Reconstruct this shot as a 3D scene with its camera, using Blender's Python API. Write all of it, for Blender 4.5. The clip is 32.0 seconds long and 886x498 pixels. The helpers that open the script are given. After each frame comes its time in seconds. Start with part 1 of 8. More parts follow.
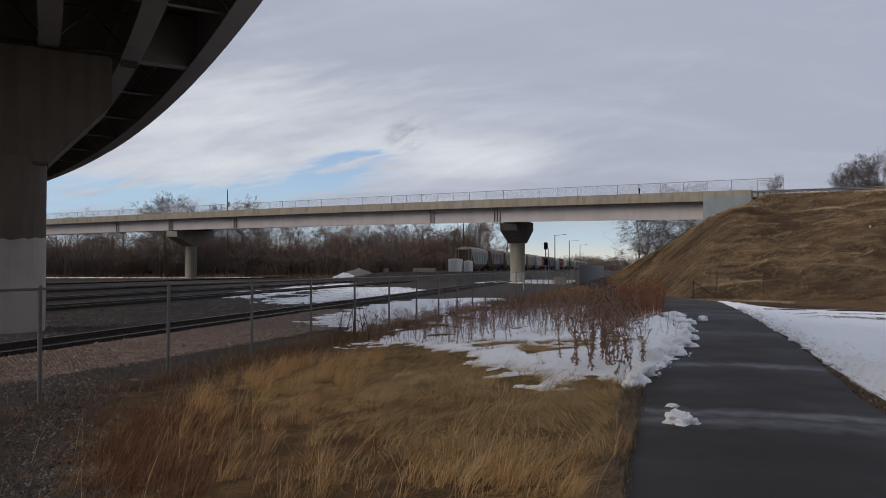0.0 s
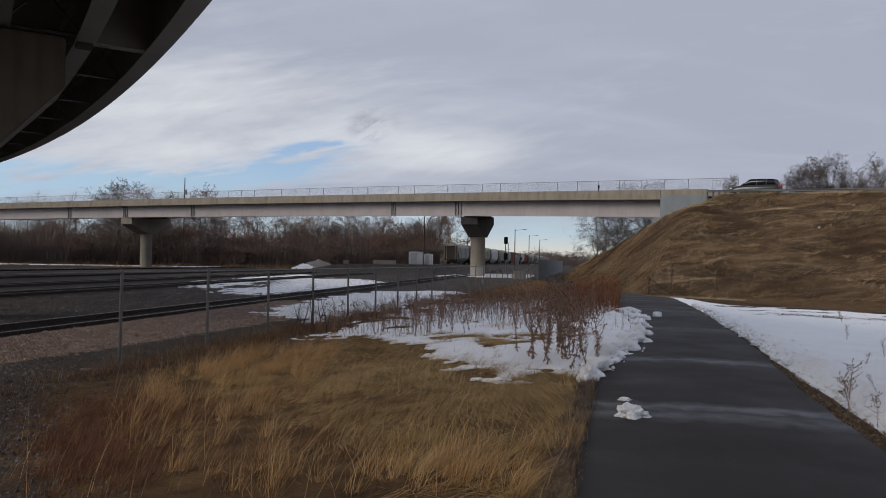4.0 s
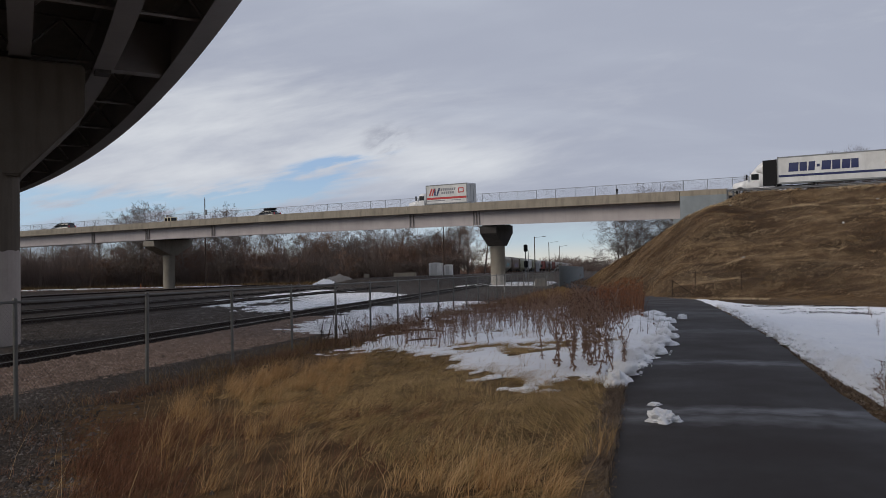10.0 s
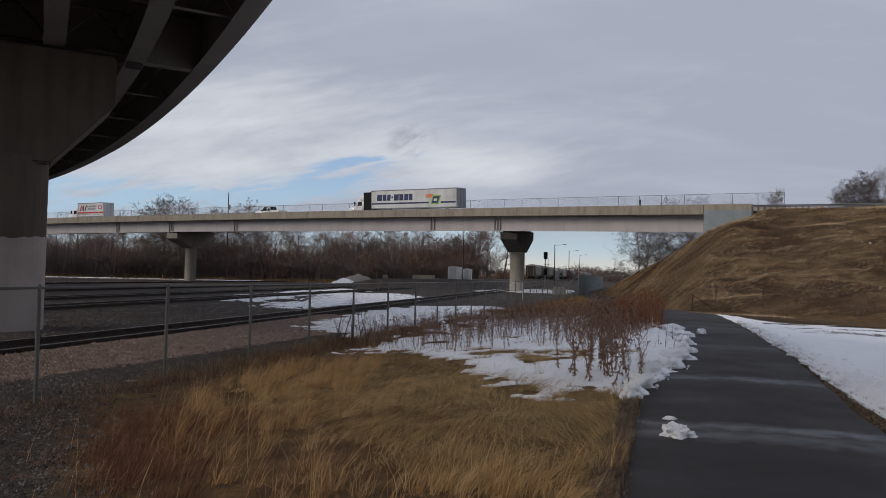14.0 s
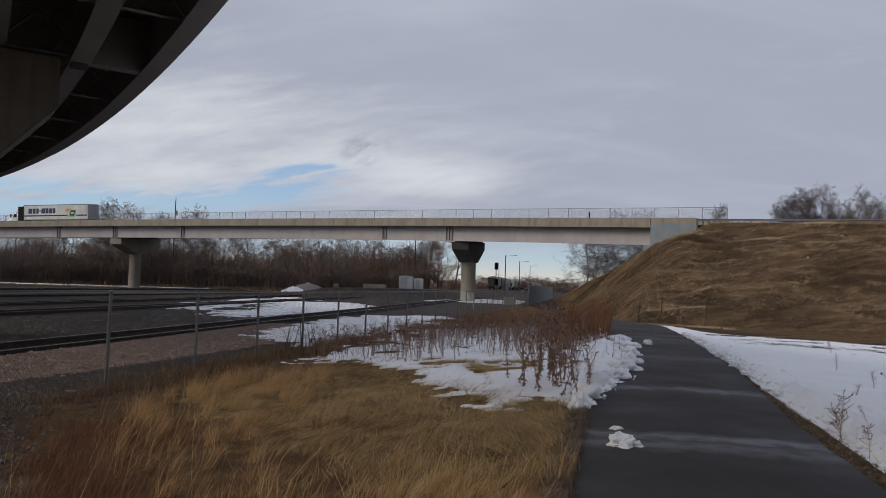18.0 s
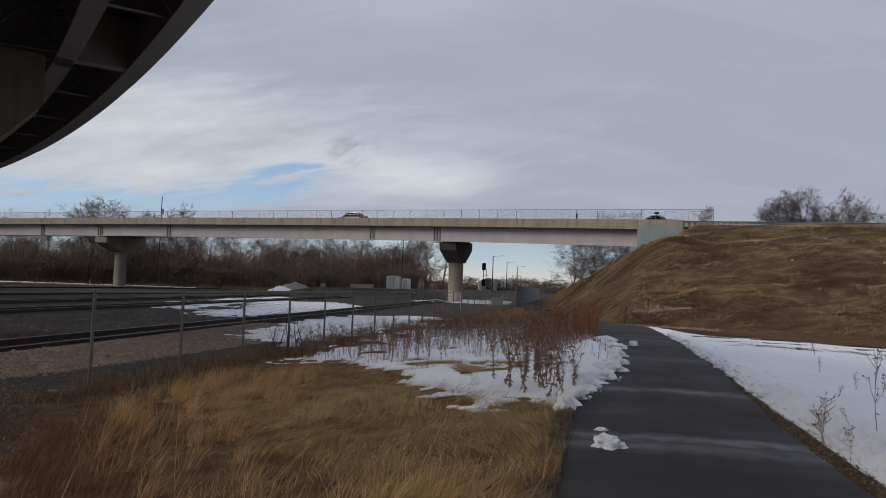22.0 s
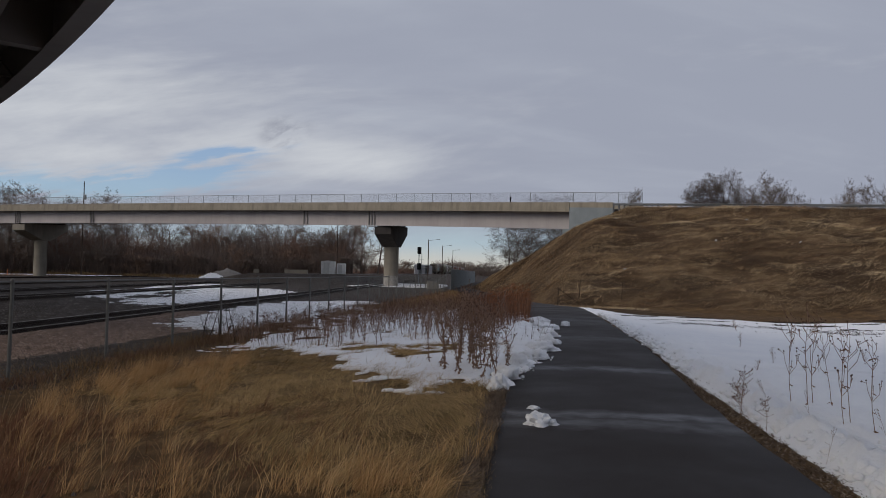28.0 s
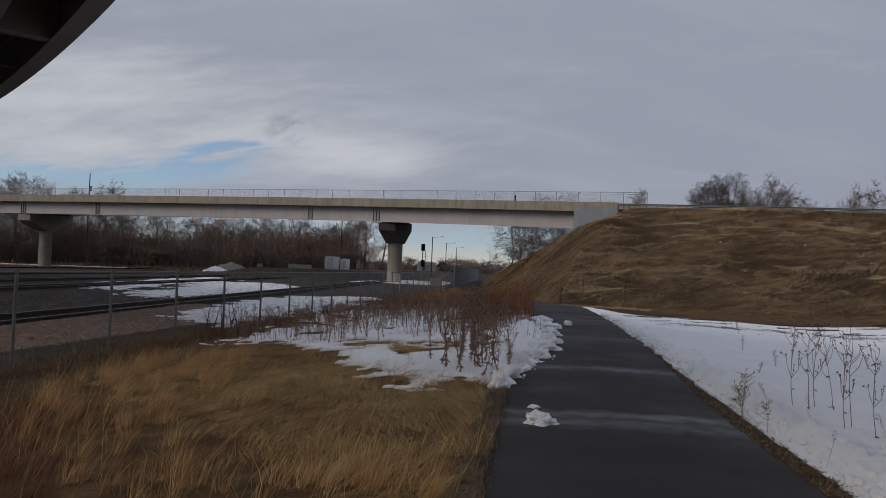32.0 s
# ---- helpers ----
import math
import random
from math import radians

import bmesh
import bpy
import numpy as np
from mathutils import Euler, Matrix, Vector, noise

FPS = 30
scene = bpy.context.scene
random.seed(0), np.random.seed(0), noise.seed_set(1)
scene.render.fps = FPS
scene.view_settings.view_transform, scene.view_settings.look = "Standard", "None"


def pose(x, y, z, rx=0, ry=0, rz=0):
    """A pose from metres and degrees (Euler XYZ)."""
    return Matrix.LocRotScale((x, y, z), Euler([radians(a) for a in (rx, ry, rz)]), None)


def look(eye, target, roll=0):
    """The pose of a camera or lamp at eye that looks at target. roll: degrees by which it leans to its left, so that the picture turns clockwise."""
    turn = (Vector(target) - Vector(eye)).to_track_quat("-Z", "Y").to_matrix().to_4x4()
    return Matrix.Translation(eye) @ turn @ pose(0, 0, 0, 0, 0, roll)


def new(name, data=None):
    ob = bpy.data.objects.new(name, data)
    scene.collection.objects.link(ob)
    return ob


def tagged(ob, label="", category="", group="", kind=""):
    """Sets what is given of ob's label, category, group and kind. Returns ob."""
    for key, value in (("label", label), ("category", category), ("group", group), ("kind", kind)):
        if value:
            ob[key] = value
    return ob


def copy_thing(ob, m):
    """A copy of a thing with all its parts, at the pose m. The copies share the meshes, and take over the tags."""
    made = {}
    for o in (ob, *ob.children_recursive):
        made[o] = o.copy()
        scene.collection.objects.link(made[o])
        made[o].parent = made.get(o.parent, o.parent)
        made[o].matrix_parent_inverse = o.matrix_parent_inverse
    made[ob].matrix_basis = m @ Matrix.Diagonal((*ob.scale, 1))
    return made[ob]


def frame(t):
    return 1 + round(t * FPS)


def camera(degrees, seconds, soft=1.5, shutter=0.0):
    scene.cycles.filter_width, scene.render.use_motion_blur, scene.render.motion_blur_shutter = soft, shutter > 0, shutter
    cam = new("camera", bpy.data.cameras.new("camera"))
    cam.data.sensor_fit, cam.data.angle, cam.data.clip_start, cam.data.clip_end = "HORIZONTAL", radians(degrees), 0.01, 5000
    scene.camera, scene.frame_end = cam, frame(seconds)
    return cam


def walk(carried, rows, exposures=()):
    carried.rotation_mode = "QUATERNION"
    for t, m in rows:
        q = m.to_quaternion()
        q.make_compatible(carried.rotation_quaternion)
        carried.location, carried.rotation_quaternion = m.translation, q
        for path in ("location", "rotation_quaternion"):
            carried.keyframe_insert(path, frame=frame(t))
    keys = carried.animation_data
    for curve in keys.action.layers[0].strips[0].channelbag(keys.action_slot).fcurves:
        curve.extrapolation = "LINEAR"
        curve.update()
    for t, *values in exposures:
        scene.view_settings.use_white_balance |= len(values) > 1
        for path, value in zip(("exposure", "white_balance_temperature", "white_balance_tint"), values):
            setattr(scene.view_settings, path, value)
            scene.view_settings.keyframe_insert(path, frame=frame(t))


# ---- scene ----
cam = camera(61.93, 32.0, 0.35)
PATH = [
    (0, pose(-0.007, 0.009, 1.614, 91.45, 0.00, -0.00)),
    (0.5, pose(-0.007, 0.008, 1.615, 91.34, 0.19, -0.76)),
    (1, pose(-0.004, 0.005, 1.612, 90.92, 0.21, -1.67)),
    (1.5, pose(0.002, 0.005, 1.614, 90.63, 0.34, -2.42)),
    (2, pose(0.010, -0.000, 1.612, 90.57, 0.26, -2.86)),
    (2.5, pose(0.016, -0.005, 1.613, 90.75, -0.07, -3.01)),
    (3, pose(0.017, -0.009, 1.613, 90.84, -0.49, -2.98)),
    (3.5, pose(0.018, -0.010, 1.612, 90.95, -0.98, -3.12)),
    (5.5, pose(-0.014, 0.007, 1.611, 90.84, -0.84, -2.91)),
    (6, pose(-0.006, 0.003, 1.615, 91.04, -0.85, -2.93)),
    (6.5, pose(-0.002, 0.000, 1.616, 91.34, -0.77, -3.40)),
    (7, pose(-0.007, 0.001, 1.614, 91.33, -0.76, -3.61)),
    (7.5, pose(-0.006, -0.000, 1.614, 91.31, -0.39, -3.69)),
    (7.7, pose(-0.008, 0.001, 1.615, 91.31, -0.38, -3.42)),
    (8, pose(-0.014, 0.003, 1.615, 91.32, -0.12, -2.97)),
    (8.5, pose(-0.012, 0.005, 1.619, 91.35, 1.34, -1.58)),
    (9, pose(-0.009, 0.007, 1.619, 91.56, 1.65, -1.25)),
    (9.5, pose(-0.011, 0.005, 1.615, 91.53, 1.42, -1.36)),
    (10, pose(-0.010, 0.008, 1.615, 91.75, 1.21, -1.51)),
    (10.5, pose(-0.012, 0.015, 1.621, 92.10, 0.75, -1.69)),
    (10.9, pose(-0.011, 0.017, 1.622, 92.37, 0.40, -1.86)),
    (11, pose(-0.012, 0.018, 1.623, 92.50, 0.28, -1.84)),
    (11.5, pose(-0.011, 0.016, 1.622, 92.60, 0.14, -1.92)),
    (12, pose(-0.008, 0.015, 1.622, 92.63, 0.03, -2.04)),
    (12.5, pose(-0.009, 0.011, 1.617, 92.31, -0.11, -2.12)),
    (13, pose(-0.016, 0.008, 1.615, 92.03, -0.33, -1.84)),
    (13.5, pose(-0.017, 0.008, 1.614, 91.83, -0.81, -0.25)),
    (14, pose(-0.012, 0.008, 1.614, 92.03, -1.22, -0.05)),
    (14.5, pose(-0.010, 0.006, 1.617, 91.99, -1.12, -0.57)),
    (16.5, pose(-0.010, -0.005, 1.623, 92.97, -1.21, -3.14)),
    (17, pose(-0.013, -0.002, 1.622, 92.99, -1.34, -3.42)),
    (17.1, pose(-0.012, -0.001, 1.622, 92.90, -1.34, -3.52)),
    (17.5, pose(-0.014, 0.001, 1.622, 93.00, -1.60, -3.64)),
    (18, pose(-0.017, 0.004, 1.619, 92.87, -1.77, -3.84)),
    (18.5, pose(-0.013, 0.002, 1.621, 92.82, -1.96, -3.92)),
    (19, pose(-0.014, 0.003, 1.622, 92.78, -2.06, -3.93)),
    (19.5, pose(-0.009, 0.003, 1.625, 92.77, -2.11, -3.93)),
    (20, pose(-0.008, 0.003, 1.624, 92.78, -2.06, -4.11)),
    (20.5, pose(-0.007, 0.004, 1.626, 92.86, -2.02, -4.26)),
    (21, pose(-0.007, 0.004, 1.626, 92.88, -2.03, -4.46)),
    (21.5, pose(-0.003, 0.006, 1.627, 92.93, -2.01, -4.62)),
    (22, pose(-0.003, 0.005, 1.627, 92.92, -2.06, -4.81)),
    (22.5, pose(-0.004, 0.005, 1.628, 92.89, -2.08, -4.99)),
    (23, pose(-0.004, 0.004, 1.626, 92.92, -2.03, -5.15)),
    (23.5, pose(-0.001, 0.004, 1.629, 92.92, -2.02, -5.29)),
    (24, pose(-0.002, 0.004, 1.630, 92.96, -2.05, -5.29)),
    (24.5, pose(-0.005, 0.004, 1.630, 92.97, -2.08, -5.40)),
    (26.5, pose(0.019, -0.011, 1.623, 91.91, -1.26, -7.03)),
    (27, pose(0.026, -0.014, 1.624, 91.85, -0.69, -8.25)),
    (27.5, pose(0.025, -0.019, 1.625, 92.29, -0.41, -9.00)),
    (28, pose(0.025, -0.021, 1.621, 91.82, -1.21, -9.78)),
    (28.5, pose(0.032, -0.021, 1.622, 91.45, -1.50, -10.10)),
    (29, pose(0.031, -0.023, 1.618, 92.02, -1.32, -10.67)),
    (29.5, pose(0.028, -0.021, 1.618, 91.39, -2.18, -10.51)),
    (30, pose(0.022, -0.016, 1.623, 91.42, -2.36, -10.17)),
    (30.5, pose(0.024, -0.014, 1.625, 91.55, -2.53, -9.79)),
    (31, pose(0.026, -0.013, 1.625, 91.53, -2.40, -9.60)),
    (31.5, pose(0.029, -0.016, 1.622, 91.53, -2.34, -9.52)),
    (32, pose(0.032, -0.019, 1.623, 91.60, -2.18, -9.51)),
]
walk(cam, PATH, ((0, 0.0), (6, -0.04), (12, -0.06), (24, -0.1), (26.5, -0.14), (28, -0.27), (30, -0.38), (32, -0.40)))

# ---- world, sun ----
SUN_EL, SUN_AZ = radians(31), radians(250)
world = bpy.data.worlds.new("overcast_sky")
scene.world = world
world.use_nodes = True
wt = world.node_tree
wt.nodes.clear()


def wnode(kind, **kw):
    nd = wt.nodes.new(kind)
    for k, v in kw.items():
        nd.inputs[k].default_value = v
    return nd


def wmath(op, a, b=None, clamp=False):
    nd = wt.nodes.new("ShaderNodeMath")
    nd.operation, nd.use_clamp = op, clamp
    for i, v in enumerate((a, b)):
        if v is None:
            continue
        if isinstance(v, (int, float)):
            nd.inputs[i].default_value = v
        else:
            wt.links.new(v, nd.inputs[i])
    return nd.outputs[0]


def wramp(fac, stops):
    nd = wt.nodes.new("ShaderNodeValToRGB")
    nd.color_ramp.interpolation = "EASE"
    while len(nd.color_ramp.elements) < len(stops):
        nd.color_ramp.elements.new(0.5)
    for el, (p, c) in zip(nd.color_ramp.elements, stops):
        el.position, el.color = p, (*c, 1)
    wt.links.new(fac, nd.inputs[0])
    return nd.outputs[0]


def wmix(fac, a, b):
    nd = wt.nodes.new("ShaderNodeMix")
    nd.data_type = "RGBA"
    for i, v in ((0, fac), (6, a), (7, b)):
        if isinstance(v, (int, float)):
            nd.inputs[i].default_value = v
        elif isinstance(v, tuple):
            nd.inputs[i].default_value = (*v, 1)
        else:
            wt.links.new(v, nd.inputs[i])
    return nd.outputs[2]


def build_sky():
    """Broken layered cloud over a clear sky: two noises on a flat cloud deck seen from below."""
    tc = wnode("ShaderNodeTexCoord")
    sep = wnode("ShaderNodeSeparateXYZ")
    wt.links.new(tc.outputs["Generated"], sep.inputs[0])
    x, y, z = sep.outputs
    zc = wmath("MAXIMUM", z, 0.0)
    zz = wmath("ADD", zc, 0.16)
    cx, cy = wmath("DIVIDE", x, zz), wmath("DIVIDE", y, zz)
    com = wnode("ShaderNodeCombineXYZ")
    wt.links.new(cx, com.inputs[0])
    wt.links.new(cy, com.inputs[1])

    def deck_noise(scale, sx, sy, rot, detail, rough, dist=0.0, off=0.0):
        mp = wnode("ShaderNodeMapping")
        mp.inputs["Rotation"].default_value = (0, 0, radians(rot))
        mp.inputs["Scale"].default_value = (sx, sy, 1)
        mp.inputs["Location"].default_value = (off, off * 0.7, off * 0.3)
        wt.links.new(com.outputs[0], mp.inputs[0])
        nz = wnode("ShaderNodeTexNoise", Scale=scale, Detail=detail, Roughness=rough, Distortion=dist)
        wt.links.new(mp.outputs[0], nz.inputs["Vector"])
        return nz.outputs["Fac"]

    streak = deck_noise(1.0, 0.55, 1.5, 14, 7, 0.55, 0.35, 3.1)
    soft = deck_noise(0.55, 0.8, 1.0, -20, 4, 0.5, 0.2, 7.7)
    puff = deck_noise(2.1, 0.8, 1.3, 5, 6, 0.6, 0.3, 1.9)
    sky = wt.nodes.new("ShaderNodeTexSky")
    sky.sky_type, sky.sun_disc = "NISHITA", False
    sky.sun_elevation, sky.sun_rotation = SUN_EL, SUN_AZ
    sky.air_density, sky.dust_density, sky.ozone_density = 1.0, 0.6, 1.5
    clear = wt.nodes.new("ShaderNodeMix")
    clear.data_type, clear.blend_type = "RGBA", "MULTIPLY"
    clear.inputs[0].default_value = 1.0
    wt.links.new(sky.outputs[0], clear.inputs[6])
    clear.inputs[7].default_value = (0.115, 0.125, 0.15, 1)
    # cloud colour: brighter where the sheet is thin
    body = wramp(wmath("ADD", wmath("MULTIPLY", streak, 0.6), wmath("MULTIPLY", soft, 0.4)),
                 [(0.30, (0.375, 0.41, 0.51)), (0.50, (0.43, 0.465, 0.57)), (0.68, (0.51, 0.55, 0.65))])
    # the sheet breaks up low in the north-west: long streaks of clear sky under bright cloud
    ya = wmath("ADD", wmath("ABSOLUTE", y), 0.05)
    U, V = wmath("DIVIDE", x, ya), wmath("DIVIDE", z, ya)

    def window(v, mid, half):
        d = wmath("DIVIDE", wmath("SUBTRACT", v, mid), half)
        return wmath("POWER", 2.718, wmath("MULTIPLY", wmath("MULTIPLY", d, d), -1.0))

    def streaks(su, sv, tilt, detail, off):
        cmb = wnode("ShaderNodeCombineXYZ")
        wt.links.new(wmath("ADD", wmath("MULTIPLY", U, su), off), cmb.inputs[0])
        wt.links.new(wmath("ADD", wmath("MULTIPLY", V, sv), wmath("MULTIPLY", U, tilt)), cmb.inputs[1])
        nz = wnode("ShaderNodeTexNoise", Scale=1.0, Detail=detail, Roughness=0.58, Distortion=0.25)
        wt.links.new(cmb.outputs[0], nz.inputs["Vector"])
        return nz.outputs["Fac"]

    fine, wide = streaks(5.0, 24.0, -4.0, 9, 2.3), streaks(2.6, 11.0, -1.6, 7, 5.1)
    glow = wmath("ADD", wmath("MULTIPLY", window(U, -0.38, 0.40), window(V, 0.17, 0.12)), wmath("MULTIPLY", window(U, 0.03, 0.12), wmath("MULTIPLY", window(V, 0.145, 0.035), 0.8)))
    bright = wramp(wmath("ADD", wmath("MULTIPLY", glow, 0.50), wmath("ADD", wmath("MULTIPLY", wmath("SUBTRACT", wide, 0.5), 0.8), wmath("MULTIPLY", wmath("SUBTRACT", fine, 0.5), 0.6))), [(0.06, (0, 0, 0)), (0.66, (1, 1, 1))])
    body2 = wmix(bright, body, (0.77, 0.80, 0.85))
    # the rifts climb gently to the north-east
    T = wmath("SUBTRACT", V, wmath("MULTIPLY", wmath("ADD", U, 0.13), 0.17))
    hole = wmath("ADD", wmath("MULTIPLY", window(U, -0.115, 0.085), window(T, 0.141, 0.009)),
                 wmath("MULTIPLY", window(U, -0.42, 0.30), wmath("MULTIPLY", window(V, 0.096, 0.024), 0.95)))
    hole = wmath("ADD", hole, wmath("MULTIPLY", window(U, -0.20, 0.14), wmath("MULTIPLY", window(T, 0.118, 0.014), 0.95)))
    wisp = streaks(15.0, 85.0, -14.0, 8, 4.4)
    gap = wramp(wmath("MULTIPLY", hole, wmath("ADD", wmath("ADD", wmath("MULTIPLY", wmath("SUBTRACT", fine, 0.5), 2.5), wmath("MULTIPLY", wmath("SUBTRACT", wisp, 0.5), 3.6)), 0.8)), [(0.10, (0, 0, 0)), (1.0, (1, 1, 1))])
    col = wmix(wmath("MULTIPLY", gap, 0.85), body2, clear.outputs[2])
    # a pale blue rift low in the west
    rift = wmath("MULTIPLY", window(U, -0.46, 0.26), window(V, 0.088, 0.034))
    rift = wramp(wmath("MULTIPLY", rift, wmath("ADD", wmath("MULTIPLY", wmath("SUBTRACT", wide, 0.5), 2.4), wmath("ADD", wmath("MULTIPLY", wmath("SUBTRACT", fine, 0.5), 4.0), 0.75))), [(0.15, (0, 0, 0)), (0.9, (1, 1, 1))])
    col = wmix(wmath("MULTIPLY", rift, 0.7), col, (0.44, 0.63, 0.82))
    # small dark puffs
    lumpy = streaks(16.0, 26.0, -6.0, 6, 9.4)
    puffs = wramp(wmath("MULTIPLY", wmath("MULTIPLY", window(U, -0.042, 0.034), window(V, 0.173, 0.021)), wmath("ADD", wmath("MULTIPLY", wmath("SUBTRACT", lumpy, 0.5), 5.0), 0.75)), [(0.15, (0, 0, 0)), (0.8, (1, 1, 1))])
    col = wmix(wmath("MULTIPLY", puffs, 0.6), col, (0.33, 0.35, 0.43))
    # clearer, paler air close to the horizon
    low = wramp(wmath("ADD", wmath("MULTIPLY", V, -5.0), wmath("ADD", wmath("MULTIPLY", wide, 0.8), 0.12)), [(0.05, (0, 0, 0)), (0.5, (1, 1, 1))])
    col = wmix(wmath("MULTIPLY", low, 0.85), col, (0.55, 0.70, 0.78))
    col = wmix(wramp(wmath("MULTIPLY", V, 10.0), [(0.1, (0.85, 0.85, 0.85)), (0.42, (0, 0, 0))]), col, (0.76, 0.73, 0.66))
    below = wmath("GREATER_THAN", z, -0.02)
    col = wmix(below, (0.16, 0.15, 0.14), col)
    bg = wnode("ShaderNodeBackground", Strength=0.92)
    wt.links.new(col, bg.inputs[0])
    out = wt.nodes.new("ShaderNodeOutputWorld")
    wt.links.new(bg.outputs[0], out.inputs[0])


build_sky()
sun_data = bpy.data.lights.new("sun", "SUN")
sun_data.energy, sun_data.angle, sun_data.color = 1.7, radians(30), (1.0, 0.90, 0.78)
sun = new("sun", sun_data)
sun.matrix_world = look((-90, -32, 58), (0, 0, 0))
scene.view_settings.exposure = 0.0

# ---- materials ----
class Mat:
    """A small builder for node materials in world or object space."""

    def __init__(self, name, rough=0.8, metal=0.0, space="Object"):
        self.m = bpy.data.materials.new(name)
        self.m.use_nodes = True
        self.t = self.m.node_tree
        self.b = self.t.nodes["Principled BSDF"]
        self.b.inputs["Roughness"].default_value = rough
        self.b.inputs["Metallic"].default_value = metal
        if rough >= 0.8:
            self.b.inputs["Specular IOR Level"].default_value = 0.12
        if space == "World":
            self.co = self.t.nodes.new("ShaderNodeNewGeometry").outputs["Position"]
        else:
            self.co = self.t.nodes.new("ShaderNodeTexCoord").outputs["Object"]

    def link(self, a, b):
        self.t.links.new(a, b)

    def put(self, sock, v):
        if isinstance(v, (int, float)):
            sock.default_value = v
        elif isinstance(v, tuple):
            sock.default_value = (*v, 1) if len(sock.default_value) == 4 else v
        else:
            self.link(v, sock)

    def noise(self, scale, detail=4, rough=0.55, stretch=(1, 1, 1), dist=0.0, rot=0):
        mp = self.t.nodes.new("ShaderNodeMapping")
        mp.inputs["Scale"].default_value = stretch
        mp.inputs["Rotation"].default_value = (0, 0, radians(rot))
        self.link(self.co, mp.inputs[0])
        nz = self.t.nodes.new("ShaderNodeTexNoise")
        nz.inputs["Scale"].default_value, nz.inputs["Detail"].default_value = scale, detail
        nz.inputs["Roughness"].default_value, nz.inputs["Distortion"].default_value = rough, dist
        self.link(mp.outputs[0], nz.inputs["Vector"])
        return nz.outputs["Fac"]

    def voronoi(self, scale, feature="F1", stretch=(1, 1, 1), out="Distance"):
        mp = self.t.nodes.new("ShaderNodeMapping")
        mp.inputs["Scale"].default_value = stretch
        self.link(self.co, mp.inputs[0])
        v = self.t.nodes.new("ShaderNodeTexVoronoi")
        v.feature = feature
        v.inputs["Scale"].default_value = scale
        self.link(mp.outputs[0], v.inputs["Vector"])
        return v.outputs[out]

    def math(self, op, a, b=0.0, clamp=False):
        nd = self.t.nodes.new("ShaderNodeMath")
        nd.operation, nd.use_clamp = op, clamp
        self.put(nd.inputs[0], a)
        self.put(nd.inputs[1], b)
        return nd.outputs[0]

    def ramp(self, fac, stops):
        nd = self.t.nodes.new("ShaderNodeValToRGB")
        while len(nd.color_ramp.elements) < len(stops):
            nd.color_ramp.elements.new(0.5)
        for el, (p, c) in zip(nd.color_ramp.elements, stops):
            c = (c, c, c) if isinstance(c, (int, float)) else c
            el.position, el.color = p, (*c, 1)
        self.link(fac, nd.inputs[0])
        return nd.outputs[0]

    def mix(self, fac, a, b, kind="MIX"):
        nd = self.t.nodes.new("ShaderNodeMix")
        nd.data_type, nd.blend_type = "RGBA", kind
        self.put(nd.inputs[0], fac)
        self.put(nd.inputs[6], a)
        self.put(nd.inputs[7], b)
        return nd.outputs[2]

    def axes(self):
        sep = self.t.nodes.new("ShaderNodeSeparateXYZ")
        self.link(self.co, sep.inputs[0])
        return sep.outputs

    def island(self):
        return self.t.nodes.new("ShaderNodeNewGeometry").outputs["Random Per Island"]

    def chance(self):
        return self.t.nodes.new("ShaderNodeObjectInfo").outputs["Random"]

    def color(self, v):
        self.put(self.b.inputs["Base Color"], v)
        return self

    def rough(self, v):
        self.put(self.b.inputs["Roughness"], v)
        return self

    def bump(self, h, strength=0.5, dist=0.02):
        nd = self.t.nodes.new("ShaderNodeBump")
        nd.inputs["Strength"].default_value, nd.inputs["Distance"].default_value = strength, dist
        self.link(h, nd.inputs["Height"])
        self.link(nd.outputs[0], self.b.inputs["Normal"])
        return self


def plain(name, c, rough=0.6, metal=0.0, vary=0.25, scale=3.0, bump=0.15):
    """One colour with grain and blotches."""
    m = Mat(name, rough, metal)
    a, b = m.noise(scale, 5, 0.6), m.noise(scale * 14, 3, 0.6)
    k = m.math("ADD", m.math("MULTIPLY", a, 0.7), m.math("MULTIPLY", b, 0.3))
    lo, hi = tuple(v * (1 - vary) for v in c), tuple(min(1, v * (1 + vary)) for v in c)
    m.color(m.ramp(k, [(0.3, lo), (0.7, hi)]))
    if bump:
        m.bump(b, bump, 0.01)
    return m.m


def mat_concrete(name, c, stain=0.35, streaks=True):
    m = Mat(name, 0.85)
    big, fine, st = m.noise(0.5, 6, 0.6), m.noise(18, 4, 0.6), m.noise(1.6, 5, 0.6, (1, 1, 0.12))
    base = m.ramp(big, [(0.3, tuple(v * 0.82 for v in c)), (0.7, tuple(v * 1.12 for v in c))])
    base = m.mix(m.ramp(fine, [(0.35, 0.0), (0.75, 0.3)]), base, tuple(v * 0.7 for v in c))
    if streaks:
        base = m.mix(m.ramp(st, [(0.48, 0.0), (0.72, stain)]), base, tuple(v * 0.45 for v in c))
    return m.color(base).bump(fine, 0.25, 0.01).m


